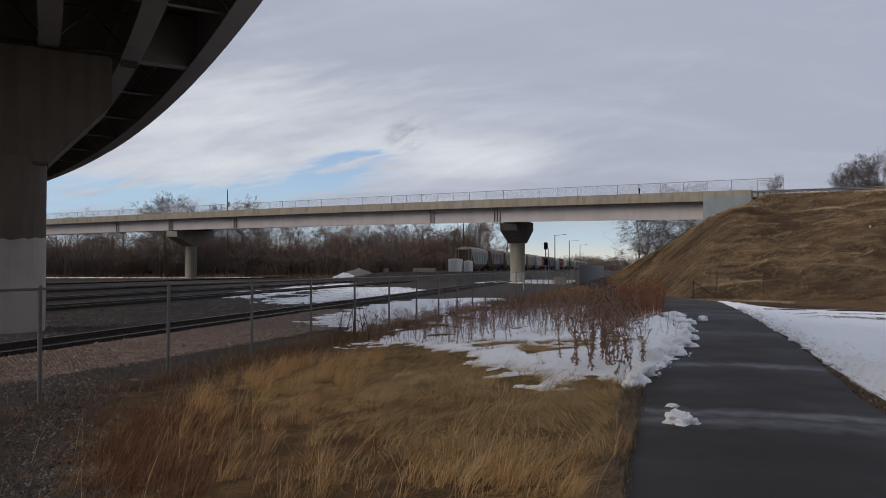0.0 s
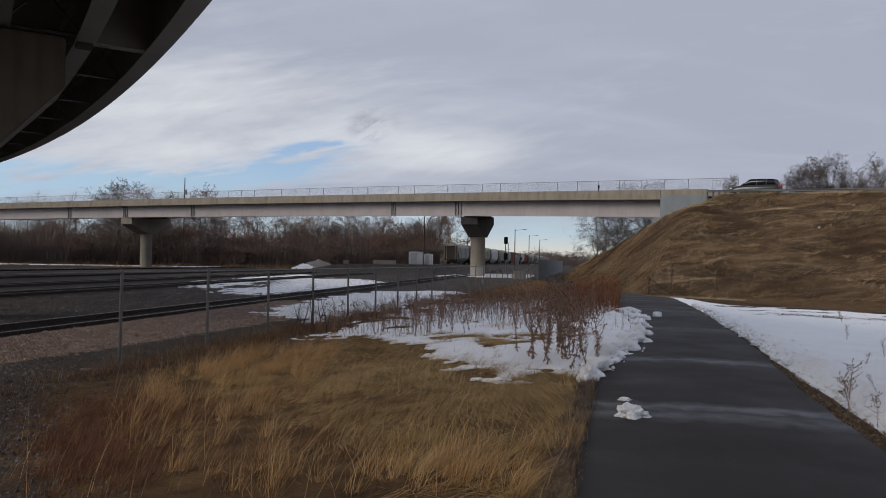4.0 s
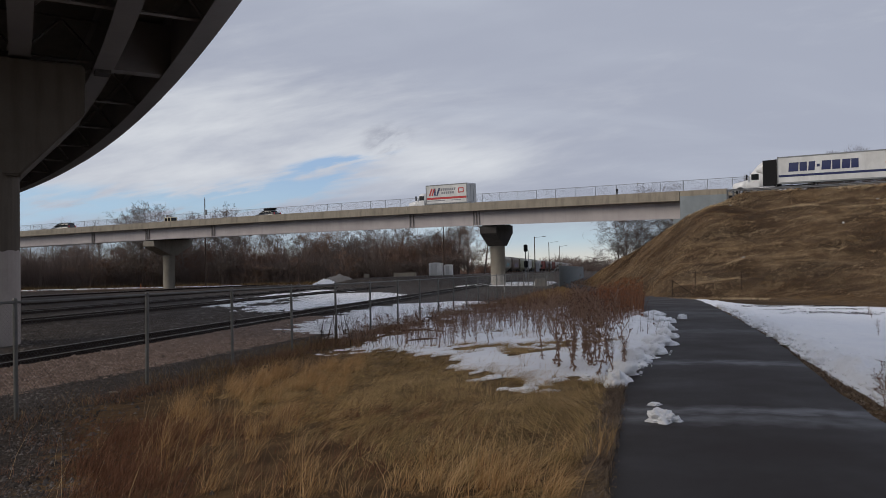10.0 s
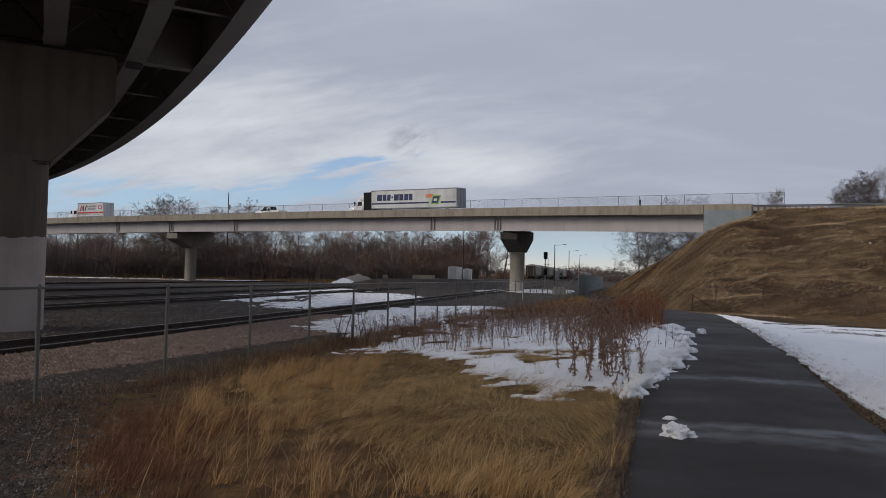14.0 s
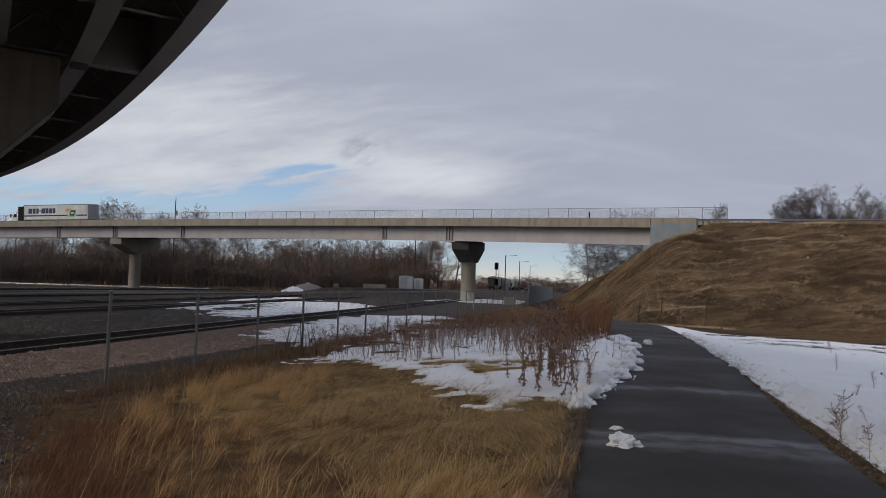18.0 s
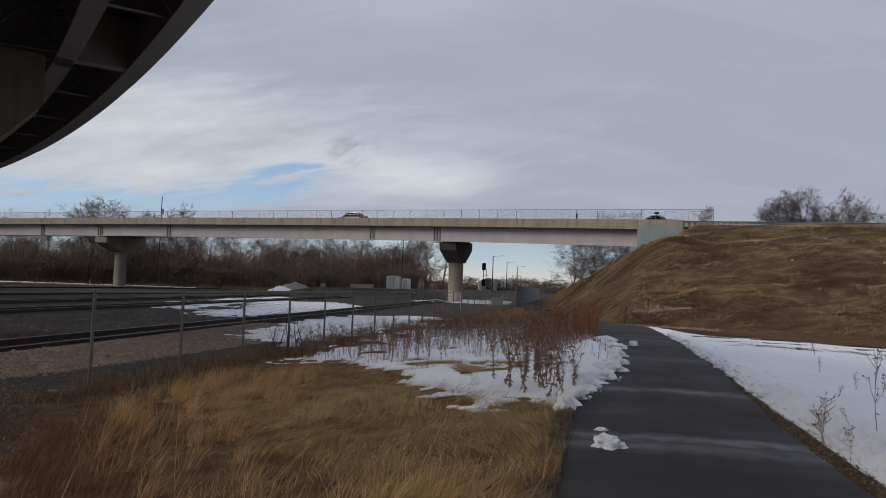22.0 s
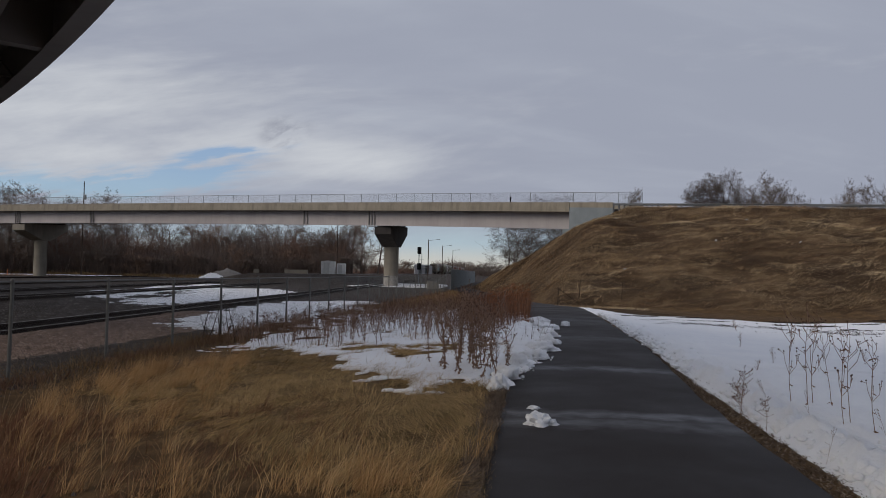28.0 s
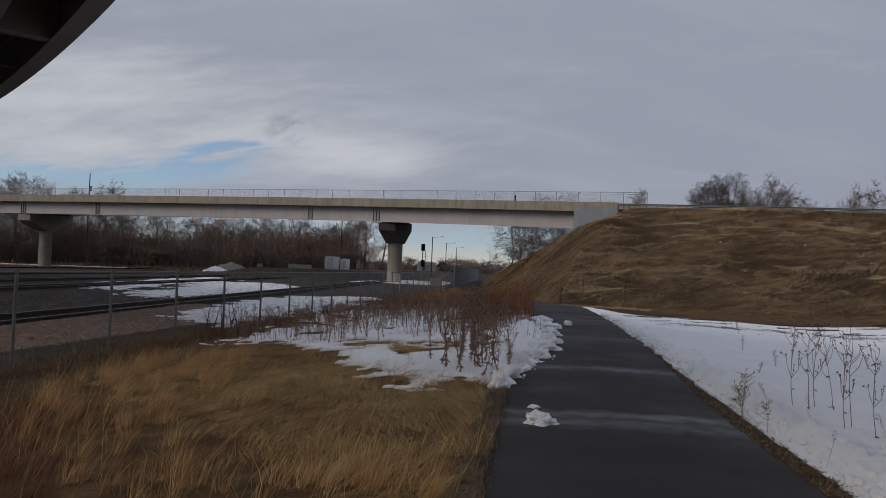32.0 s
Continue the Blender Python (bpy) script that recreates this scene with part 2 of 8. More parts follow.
def mat_ground():
    """Dead grass thatch by the path, dark cinders in the rail yard and pale ballast beside the near track."""
    m = Mat("ground_cover", 0.95, space="World")
    x, y, z = m.axes()
    n1, n2, n3 = m.noise(0.35, 6, 0.6), m.noise(2.2, 6, 0.65), m.noise(28, 4, 0.7)
    grass = m.ramp(n2, [(0.25, (0.055, 0.032, 0.017)), (0.5, (0.13, 0.078, 0.038)), (0.75, (0.23, 0.145, 0.07))])
    grass = m.mix(m.ramp(n3, [(0.3, 0.55), (0.6, 0.0)]), grass, (0.03, 0.02, 0.01))
    cell = m.voronoi(31, "F1", out="Color")
    bw = m.t.nodes.new("ShaderNodeRGBToBW")
    m.link(cell, bw.inputs[0])
    cinder = m.ramp(m.math("ADD", m.math("MULTIPLY", bw.outputs[0], 0.5), m.math("MULTIPLY", n2, 0.5)),
                    [(0.25, (0.026, 0.0225, 0.0205)), (0.55, (0.080, 0.069, 0.063)), (0.8, (0.19, 0.165, 0.148))])
    stripe = m.noise(0.55, 5, 0.6, (1.6, 0.09, 1), rot=12)
    cinder = m.mix(m.ramp(stripe, [(0.45, 0.0), (0.65, 0.65)]), cinder, (0.024, 0.020, 0.018))
    cinder = m.mix(m.ramp(n1, [(0.4, 0.0), (0.62, 0.6)]), cinder, (0.052, 0.036, 0.026))
    pale = m.ramp(bw.outputs[0], [(0.15, (0.12, 0.078, 0.06)), (0.5, (0.37, 0.25, 0.195)), (0.85, (0.62, 0.48, 0.40))])
    wob = m.math("ADD", m.math("MULTIPLY", m.math("SUBTRACT", n2, 0.5), 1.9), m.math("MULTIPLY", m.math("SUBTRACT", n3, 0.5), 1.1))
    # distance right of the fence line
    df = m.math("ADD", m.math("SUBTRACT", x, m.math("MULTIPLY", y, 0.289)), m.math("ADD", 9.0, wob))
    yard = m.ramp(m.math("ADD", m.math("MULTIPLY", df, -0.5), 0.5), [(0.3, 0.0), (0.6, 1.0)])
    # beyond the yard the dead grass comes back
    far_side = m.math("SUBTRACT", m.math("ADD", m.math("MULTIPLY", x, -1.0), m.math("MULTIPLY", y, 0.22)), 79.0)
    yard = m.math("MULTIPLY", yard, m.math("SUBTRACT", 1.0, m.ramp(m.math("ADD", far_side, m.math("MULTIPLY", wob, 2.0)), [(0.0, 0.0), (1.0, 1.0)])))
    corner = m.math("ADD", m.math("ADD", x, m.math("MULTIPLY", y, 0.467)), m.math("ADD", 0.2, wob))
    yard = m.math("MAXIMUM", yard, m.ramp(m.math("ADD", m.math("MULTIPLY", corner, -0.7), 0.5), [(0.3, 0.0), (0.7, 1.0)]))
    db = m.math("ADD", m.math("SUBTRACT", x, m.math("MULTIPLY", y, 0.33)), m.math("ADD", 12.2, wob))
    dr = m.math("ADD", m.math("SUBTRACT", x, m.math("MULTIPLY", y, 0.222)), 15.9)
    bal = m.math("MULTIPLY", m.ramp(m.math("ADD", m.math("MULTIPLY", db, -1.0), 0.5), [(0.35, 0.0), (0.6, 1.0)]),
                 m.ramp(m.math("ADD", m.math("MULTIPLY", dr, 0.8), 0.3), [(0.4, 0.0), (0.7, 1.0)]))
    far = m.ramp(m.math("ADD", far_side, 0.0), [(0.0, 0.0), (1.0, 0.8)])
    c = m.mix(far, m.mix(yard, grass, cinder), (0.036, 0.027, 0.021))
    bal = m.math("MULTIPLY", bal, m.ramp(m.math("MULTIPLY", y, 0.01), [(0.22, 1.0), (0.34, 0.0)]))
    c = m.mix(bal, c, pale)
    m.color(c)
    return m.bump(m.math("ADD", m.math("MULTIPLY", n3, 0.5), m.math("MULTIPLY", bw.outputs[0], 0.5)), 0.9, 0.05).m


def mat_embankment():
    m = Mat("embankment_grass", 0.95, space="World")
    n1, n2 = m.noise(0.16, 5, 0.6), m.noise(0.55, 7, 0.7, (0.6, 1.5, 1), rot=31)
    n3 = m.noise(7, 5, 0.7)
    c = m.ramp(n2, [(0.32, (0.08, 0.046, 0.025)), (0.5, (0.22, 0.14, 0.075)), (0.66, (0.42, 0.29, 0.16))])
    c = m.mix(m.ramp(n1, [(0.42, 0.0), (0.62, 0.75)]), c, (0.045, 0.027, 0.015))
    c = m.mix(0.35, c, (0.05, 0.03, 0.016))
    c = m.mix(m.ramp(n3, [(0.3, 0.5), (0.6, 0.0)]), c, (0.03, 0.02, 0.011))
    return m.color(c).bump(m.math("ADD", n2, n3), 1.0, 0.25).m


def mat_asphalt():
    m = Mat("path_asphalt", 0.7, space="World")
    x, y, z = m.axes()
    n1, n2, n3 = m.noise(0.5, 5, 0.6), m.noise(3, 5, 0.6), m.noise(110, 3, 0.7)
    c = m.ramp(m.math("ADD", m.math("MULTIPLY", n1, 0.6), m.math("MULTIPLY", n3, 0.4)),
               [(0.3, (0.0185, 0.0152, 0.0150)), (0.7, (0.038, 0.031, 0.030))])
    # pale bands where meltwater crosses the path
    along = m.math("ADD", m.math("MULTIPLY", y, 0.958), m.math("MULTIPLY", x, 0.25))

    def band(at, width, amount):
        d = m.math("ABSOLUTE", m.math("SUBTRACT", m.math("ADD", along, m.math("MULTIPLY", m.math("SUBTRACT", n2, 0.5), width * 2.2)), at))
        return m.math("MULTIPLY", m.ramp(m.math("DIVIDE", d, width), [(0.0, 1.0), (1.0, 0.0)]), amount)

    pale_bands = m.math("MAXIMUM", band(8.45, 0.30, 0.66), m.math("MAXIMUM", band(7.95, 0.34, 0.42), band(12.6, 0.42, 0.55)))
    pale_bands = m.math("MAXIMUM", pale_bands, m.math("MAXIMUM", band(18.7, 0.8, 0.2), band(26.1, 1.2, 0.22)))
    pale_bands = m.math("MULTIPLY", pale_bands, m.ramp(m.noise(1.4, 4, 0.6), [(0.3, 0.25), (0.65, 1.0)]))
    c = m.mix(pale_bands, c, (0.32, 0.33, 0.36))
    wet = m.ramp(n1, [(0.35, 0.6), (0.65, 0.85)])
    m.b.inputs["Specular IOR Level"].default_value = 0.24
    return m.color(c).rough(wet).bump(n3, 0.35, 0.004).m


def mat_snow():
    m = Mat("old_snow", 0.6, space="World")
    n1, n2, n3 = m.noise(0.8, 5, 0.6), m.noise(6, 5, 0.6), m.noise(45, 3, 0.6)
    c = m.ramp(n1, [(0.3, (0.88, 0.885, 0.91)), (0.7, (0.955, 0.955, 0.96))])
    c = m.mix(m.ramp(n3, [(0.64, 0.0), (0.80, 0.22)]), c, (0.45, 0.40, 0.34))
    m.b.inputs["Subsurface Weight"].default_value = 0.0
    n4, n5 = m.noise(17, 4, 0.6), m.noise(2.0, 4, 0.55)
    return m.color(c).bump(m.math("ADD", m.math("ADD", m.math("MULTIPLY", n5, 1.2), m.math("MULTIPLY", n2, 0.7)), m.math("ADD", m.math("MULTIPLY", n4, 0.35), m.math("MULTIPLY", n3, 0.15))), 0.75, 0.06).m


def mat_blades(name, stops, rough=0.8, size=2.4):
    m = Mat(name, rough, space="World")
    k = m.math("ADD", m.math("MULTIPLY", m.island(), 0.6), m.math("MULTIPLY", m.noise(size, 4, 0.6), 0.8))
    return m.color(m.ramp(m.math("SUBTRACT", k, 0.2), stops)).m


def mat_bank():
    """Combed bank grass: large dark and tan patches, fine streaks, little change from blade to blade."""
    m = Mat("bank_grass", 0.9, space="World")
    big, mid, fine = m.noise(0.13, 4, 0.6), m.noise(0.42, 5, 0.65, (1, 1, 1.2), 0.6), m.noise(2.0, 4, 0.6)
    k = m.math("ADD", m.math("ADD", m.math("MULTIPLY", big, 2.1), m.math("MULTIPLY", mid, 1.35)), m.math("ADD", m.math("MULTIPLY", fine, 0.35), m.math("MULTIPLY", m.island(), 0.22)))
    return m.color(m.ramp(m.math("SUBTRACT", k, 1.49), [(0.18, (0.11, 0.064, 0.045)), (0.34, (0.23, 0.14, 0.086)), (0.46, (0.52, 0.36, 0.205)), (0.64, (0.80, 0.62, 0.39))])).m


def mat_steel_paint(name, c, rough=0.5):
    m = Mat(name, rough)
    big, st, fine = m.noise(0.35, 5, 0.6), m.noise(1.3, 5, 0.6, (1, 1, 0.1)), m.noise(9, 4, 0.6)
    k = m.ramp(big, [(0.3, tuple(v * 0.88 for v in c)), (0.7, tuple(v * 1.08 for v in c))])
    k = m.mix(m.ramp(st, [(0.5, 0.0), (0.75, 0.3)]), k, tuple(v * 0.55 for v in c))
    return m.color(k).bump(fine, 0.05, 0.01).m


def mat_rail():
    m = Mat("rusted_rail", 0.85, 0.0)
    n = m.noise(6, 5, 0.6)
    return m.color(m.ramp(n, [(0.3, (0.012, 0.008, 0.007)), (0.7, (0.032, 0.021, 0.016))])).m


def mat_freight(name, c, grime=0.6):
    m = Mat(name, 0.65)
    st, fine, big = m.noise(0.9, 5, 0.65, (1, 1, 0.15)), m.noise(8, 4, 0.6), m.noise(0.3, 4, 0.6)
    k = m.ramp(big, [(0.3, tuple(v * 0.8 for v in c)), (0.7, tuple(v * 1.15 for v in c))])
    k = m.mix(m.ramp(st, [(0.42, 0.0), (0.68, grime)]), k, (0.07, 0.05, 0.04))
    return m.color(k).bump(fine, 0.1, 0.01).m


def mat_paint(name, c, rough=0.3):
    m = Mat(name, rough)
    n = m.noise(2.5, 4, 0.6)
    m.b.inputs["Coat Weight"].default_value = 0.4
    return m.color(m.ramp(n, [(0.3, tuple(v * 0.9 for v in c)), (0.7, tuple(min(1, v * 1.06) for v in c))])).m


M_GROUND, M_EMB, M_ASPHALT, M_SNOW = mat_ground(), mat_embankment(), mat_asphalt(), mat_snow()
M_CONC = mat_concrete("weathered_concrete", (0.27, 0.245, 0.205))
M_CONC_RAIL = mat_concrete("parapet_concrete", (0.315, 0.28, 0.225), 0.6)
M_CONC_BLUE = mat_concrete("coated_concrete", (0.25, 0.28, 0.295), 0.2)
M_CONC_PATCH = mat_concrete("pale_coated_concrete", (0.42, 0.40, 0.37), 0.15)
M_CONC_DARK = mat_concrete("dark_concrete", (0.115, 0.105, 0.10), 0.5)
# colour lowered so that it carries the deck's shade on a pier cap
M_CONC_CAP_SHADE = mat_concrete("cap_shade_concrete", (0.062, 0.056, 0.053), 0.5)
M_GIRDER = mat_steel_paint("grey_girder_paint", (0.39, 0.357, 0.355))
M_GIRDER_DARK = mat_steel_paint("dark_girder_paint", (0.25, 0.23, 0.215))
M_DECK = mat_concrete("deck_concrete", (0.24, 0.225, 0.20))
M_ROAD = plain("road_asphalt", (0.06, 0.06, 0.062), 0.85)
# base lowered to stand in for shade under the viaduct; the streaks are stains
M_CONC_PIER = mat_concrete("shaded_stained_pier_concrete", (0.15, 0.125, 0.10), 0.5)
M_CONC_PIER_LOW = mat_concrete("pale_coated_pier_foot", (0.47, 0.41, 0.37), 0.15)
M_GUARD = plain("dull_galvanised_steel", (0.15, 0.155, 0.16), 0.7, 0.2, 0.25, 4)
M_GALV = plain("galvanised_steel", (0.22, 0.235, 0.24), 0.5, 0.5, 0.2, 5)
M_POST = plain("weathered_fence_steel", (0.14, 0.138, 0.13), 0.6, 0.3, 0.3, 5)
M_WIRE = plain("galvanised_wire", (0.115, 0.115, 0.112), 0.5, 0.5, 0.15, 5, 0)
M_SLAT = plain("privacy_slat", (0.115, 0.145, 0.165), 0.6, 0.0, 0.3, 2)
M_RAILTOP = plain("worn_rail_steel", (0.30, 0.27, 0.25), 0.45, 0.4, 0.3, 2, 0)
M_RAIL, M_TIE = mat_rail(), plain("tarred_timber", (0.055, 0.042, 0.033), 0.9, 0, 0.4, 4)
M_SHOULDER = plain("pale_ballast", (0.22, 0.157, 0.126), 0.95, 0, 0.5, 11, 0.9)
M_BALLAST = plain("dark_ballast", (0.052, 0.043, 0.038), 0.95, 0, 0.5, 9, 0.8)
M_BARK_PALE = plain("pale_twig_bark", (0.19, 0.155, 0.135), 0.9, 0, 0.35, 0.6)
M_BARK_HILL = plain("dark_twig_bark", (0.125, 0.102, 0.093), 0.9, 0, 0.4, 0.6)
M_BARK = plain("bare_bark", (0.065, 0.05, 0.042), 0.9, 0, 0.4, 3)
M_BARK_RED = plain("reddish_brush_bark", (0.21, 0.14, 0.105), 0.9, 0, 0.4, 1.5)
M_BARK_GREY = plain("grey_brush_bark", (0.16, 0.127, 0.11), 0.9, 0, 0.4, 1.5)
M_WOODPOLE = plain("creosoted_pole", (0.07, 0.05, 0.04), 0.9, 0, 0.3, 3)
M_GRASS_GOLD = mat_blades("golden_dead_grass", [(0.0, (0.20, 0.11, 0.048)), (0.5, (0.54, 0.33, 0.152)), (1.0, (0.84, 0.59, 0.33))])
M_GRASS_MAT = mat_blades("lodged_grass", [(0.0, (0.060, 0.040, 0.018)), (0.28, (0.20, 0.146, 0.058)), (0.52, (0.43, 0.275, 0.12)), (1.0, (0.80, 0.55, 0.27))], 0.8, 1.3)
M_GRASS_RED = mat_blades("russet_weed_stems", [(0.0, (0.085, 0.040, 0.026)), (0.6, (0.22, 0.108, 0.064)), (1.0, (0.40, 0.235, 0.14))])
M_GRASS_BANK = mat_bank()
M_GRASS_ROUGH = mat_blades("rough_grass", [(0.15, (0.055, 0.029, 0.014)), (0.5, (0.18, 0.11, 0.05)), (0.85, (0.42, 0.29, 0.15))], 0.9, 0.4)
M_WEED = mat_blades("brown_weed_stems", [(0.0, (0.085, 0.047, 0.034)), (0.6, (0.21, 0.122, 0.082)), (1.0, (0.38, 0.25, 0.165))])
M_STONE_PALE = mat_blades("pale_ballast_stone", [(0.0, (0.085, 0.060, 0.049)), (0.5, (0.25, 0.18, 0.145)), (1.0, (0.50, 0.40, 0.34))], 0.9, 3)
M_STONE_DARK = mat_blades("dark_gravel_stone", [(0.0, (0.028, 0.025, 0.023)), (0.6, (0.105, 0.092, 0.085)), (1.0, (0.29, 0.26, 0.24))], 0.9, 1.2)
M_STRAW = mat_blades("pale_straw", [(0.0, (0.42, 0.28, 0.13)), (1.0, (0.75, 0.56, 0.32))])
M_FURROW = mat_blades("dark_sod", [(0.0, (0.018, 0.014, 0.012)), (0.6, (0.06, 0.046, 0.037)), (1.0, (0.17, 0.125, 0.09))])
M_LITTER = mat_blades("leaf_litter", [(0.0, (0.05, 0.036, 0.028)), (0.5, (0.17, 0.122, 0.09)), (1.0, (0.46, 0.37, 0.28))])
M_RUST_LEAF = mat_blades("rust_coloured_leaves", [(0.0, (0.15, 0.052, 0.022)), (0.6, (0.33, 0.125, 0.052)), (1.0, (0.46, 0.21, 0.10))])
M_BRUSH_A = mat_blades("grey_brown_twigs", [(0.0, (0.085, 0.064, 0.056)), (1.0, (0.25, 0.195, 0.17))], 0.9, 0.15)
M_BRUSH_B = mat_blades("red_brown_twigs", [(0.0, (0.09, 0.058, 0.046)), (1.0, (0.27, 0.175, 0.135))], 0.9, 0.15)
M_STALK = plain("dead_stalk", (0.32, 0.21, 0.155), 0.85, 0, 0.3, 20, 0)
M_DRYLEAF = plain("withered_leaf", (0.24, 0.15, 0.10), 0.9, 0, 0.5, 25, 0)
M_SEED = plain("dark_seed_head", (0.105, 0.058, 0.04), 0.9, 0, 0.4, 30, 0)
M_BLACK = plain("black_rubber", (0.018, 0.018, 0.019), 0.8, 0, 0.3, 8)
M_GLASS_DARK = plain("dark_car_glass", (0.012, 0.014, 0.016), 0.08, 0, 0.1, 1, 0)
M_CHROME = plain("bright_metal", (0.6, 0.6, 0.62), 0.25, 0.9, 0.1, 6, 0)
M_WHITE = mat_paint("white_paint", (0.76, 0.76, 0.75))
M_OFFWHITE = mat_freight("dusty_white_panel", (0.66, 0.66, 0.645), 0.18)
M_BLUE = mat_paint("navy_paint", (0.012, 0.022, 0.10), 0.45)
M_RED = mat_paint("red_paint", (0.50, 0.035, 0.035), 0.45)
M_ORANGE = mat_paint("orange_paint", (0.75, 0.22, 0.06), 0.45)
M_GREEN = mat_paint("green_paint", (0.25, 0.50, 0.06), 0.45)
M_GREY_TEXT = mat_paint("grey_lettering", (0.25, 0.25, 0.27), 0.5)

# ---- mesh helpers ----
def obj(name, verts, faces, mat, parent=None, smooth=False):
    me = bpy.data.meshes.new(name)
    me.from_pydata([tuple(v) for v in verts], [], [tuple(f) for f in faces])
    if mat:
        me.materials.append(mat)
    if smooth:
        me.shade_smooth()
    ob = new(name, me)
    if parent:
        ob.parent = parent
    return ob


def part(name, bm, mat, parent=None, label="", smooth=False):
    """Links a bmesh as one mesh object under a thing or a part."""
    me = bpy.data.meshes.new(name)
    bm.normal_update()
    bm.to_mesh(me)
    bm.free()
    me.materials.append(mat)
    if smooth:
        me.shade_smooth()
    ob = new(name, me)
    if parent:
        ob.parent = parent
    return tagged(ob, label) if label else ob


def shared(name, me, parent, m=None, label=""):
    ob = new(name, me)
    ob.parent = parent
    if m is not None:
        ob.matrix_basis = m
    return tagged(ob, label) if label else ob


def base(name, label, category, group="", m=None, kind=""):
    ob = new(name)
    ob.empty_display_size = 0.2
    if m is not None:
        ob.matrix_basis = m
    return tagged(ob, label, category, group, kind)


def bbox(bm, x0, x1, y0, y1, z0, z1, bevel=0.0, m=None):
    """Adds a box, with its edges rounded if asked."""
    r = bmesh.ops.create_cube(bm, size=1)
    vs = r["verts"]
    for v in vs:
        v.co = Vector(((x0 + x1) / 2 + v.co.x * (x1 - x0), (y0 + y1) / 2 + v.co.y * (y1 - y0), (z0 + z1) / 2 + v.co.z * (z1 - z0)))
    if bevel:
        es = list({e for v in vs for e in v.link_edges})
        r = bmesh.ops.bevel(bm, geom=es, offset=bevel, segments=2, affect="EDGES", profile=0.5)
        vs = list({v for f in r["faces"] for v in f.verts} | {v for v in vs if v.is_valid})
    if m is not None:
        for v in vs:
            v.co = m @ v.co
    return bm


def box(x0, x1, y0, y1, z0, z1, bevel=0.0, m=None):
    return bbox(bmesh.new(), x0, x1, y0, y1, z0, z1, bevel, m)


def tube(bm, a, b, r0, r1=None, n=8, caps=True):
    a, b = Vector(a), Vector(b)
    r1 = r0 if r1 is None else r1
    q = (b - a).to_track_quat("Z", "Y").to_matrix()
    rings = []
    for c, r in ((a, r0), (b, r1)):
        rings.append([bm.verts.new(c + q @ Vector((r * math.cos(6.28319 * i / n), r * math.sin(6.28319 * i / n), 0))) for i in range(n)])
    for i in range(n):
        j = (i + 1) % n
        bm.faces.new((rings[0][i], rings[0][j], rings[1][j], rings[1][i]))
    if caps:
        bm.faces.new(rings[0][::-1])
        bm.faces.new(rings[1])
    return bm


def prism(profile, a0, a1, axis="y"):
    """A profile of (u, v) points pushed from a0 to a1 along an axis; u, v are the other two axes in order."""
    bm = bmesh.new()
    put = {"x": lambda u, v, a: (a, u, v), "y": lambda u, v, a: (u, a, v), "z": lambda u, v, a: (u, v, a)}[axis]
    r0 = [bm.verts.new(put(u, v, a0)) for u, v in profile]
    r1 = [bm.verts.new(put(u, v, a1)) for u, v in profile]
    n = len(profile)
    for i in range(n):
        j = (i + 1) % n
        bm.faces.new((r0[i], r0[j], r1[j], r1[i]))
    bm.faces.new(r0[::-1])
    bm.faces.new(r1)
    bmesh.ops.recalc_face_normals(bm, faces=bm.faces[:])
    return bm


def sweep(rings, closed_ends=True):
    """A skin over rings of equal point counts."""
    bm = bmesh.new()
    vs = [[bm.verts.new(p) for p in r] for r in rings]
    n = len(vs[0])
    for a, b in zip(vs, vs[1:]):
        for i in range(n):
            j = (i + 1) % n
            bm.faces.new((a[i], a[j], b[j], b[i]))
    if closed_ends:
        bm.faces.new(vs[0][::-1])
        bm.faces.new(vs[-1])
    bmesh.ops.recalc_face_normals(bm, faces=bm.faces[:])
    return bm


def sstep(t):
    t = np.clip(t, 0, 1)
    return t * t * (3 - 2 * t)


def hashn(x, y, seed=0):
    """Smooth value noise on arrays, 0 to 1."""
    xi, yi = np.floor(x), np.floor(y)
    fx, fy = x - xi, y - yi
    fx, fy = fx * fx * (3 - 2 * fx), fy * fy * (3 - 2 * fy)

    def h(i, j):
        v = np.sin(i * 127.1 + j * 311.7 + seed * 74.7) * 43758.5453
        return v - np.floor(v)

    return (h(xi, yi) * (1 - fx) + h(xi + 1, yi) * fx) * (1 - fy) + (h(xi, yi + 1) * (1 - fx) + h(xi + 1, yi + 1) * fx) * fy


def fbm(x, y, seed=0, octaves=4):
    s, a, t = 0.0, 0.5, 0.0
    for k in range(octaves):
        s, t = s + a * hashn(x * 2 ** k, y * 2 ** k, seed + k), t + a
        a *= 0.5
    return s / t


# ---- plan ----
# the overpass bends round a far centre: s runs along its far railing, w across it towards the path
BEND, TURN_0 = 450.0, radians(-29.75)
BEND_C = np.array([-24.24 + BEND * math.sin(TURN_0), 133.25 - BEND * math.cos(TURN_0)])
S_LO, S_HI = -120.0, 125.0
DECK_W, BANKING = 13.0, 0.06
ABUT_R, ABUT_L = 74.2, -215.0
FENCE = lambda y: -9.38 + 0.289 * y


def turn_of(s):
    """Heading of the overpass; it runs straight on beyond the bend."""
    return TURN_0 - np.clip(s, S_LO, S_HI) / BEND


def at(s, w):
    a = turn_of(s)
    r, over = BEND - w, s - np.clip(s, S_LO, S_HI)
    return BEND_C[0] - r * np.sin(a) + over * np.cos(a), BEND_C[1] + r * np.cos(a) + over * np.sin(a)


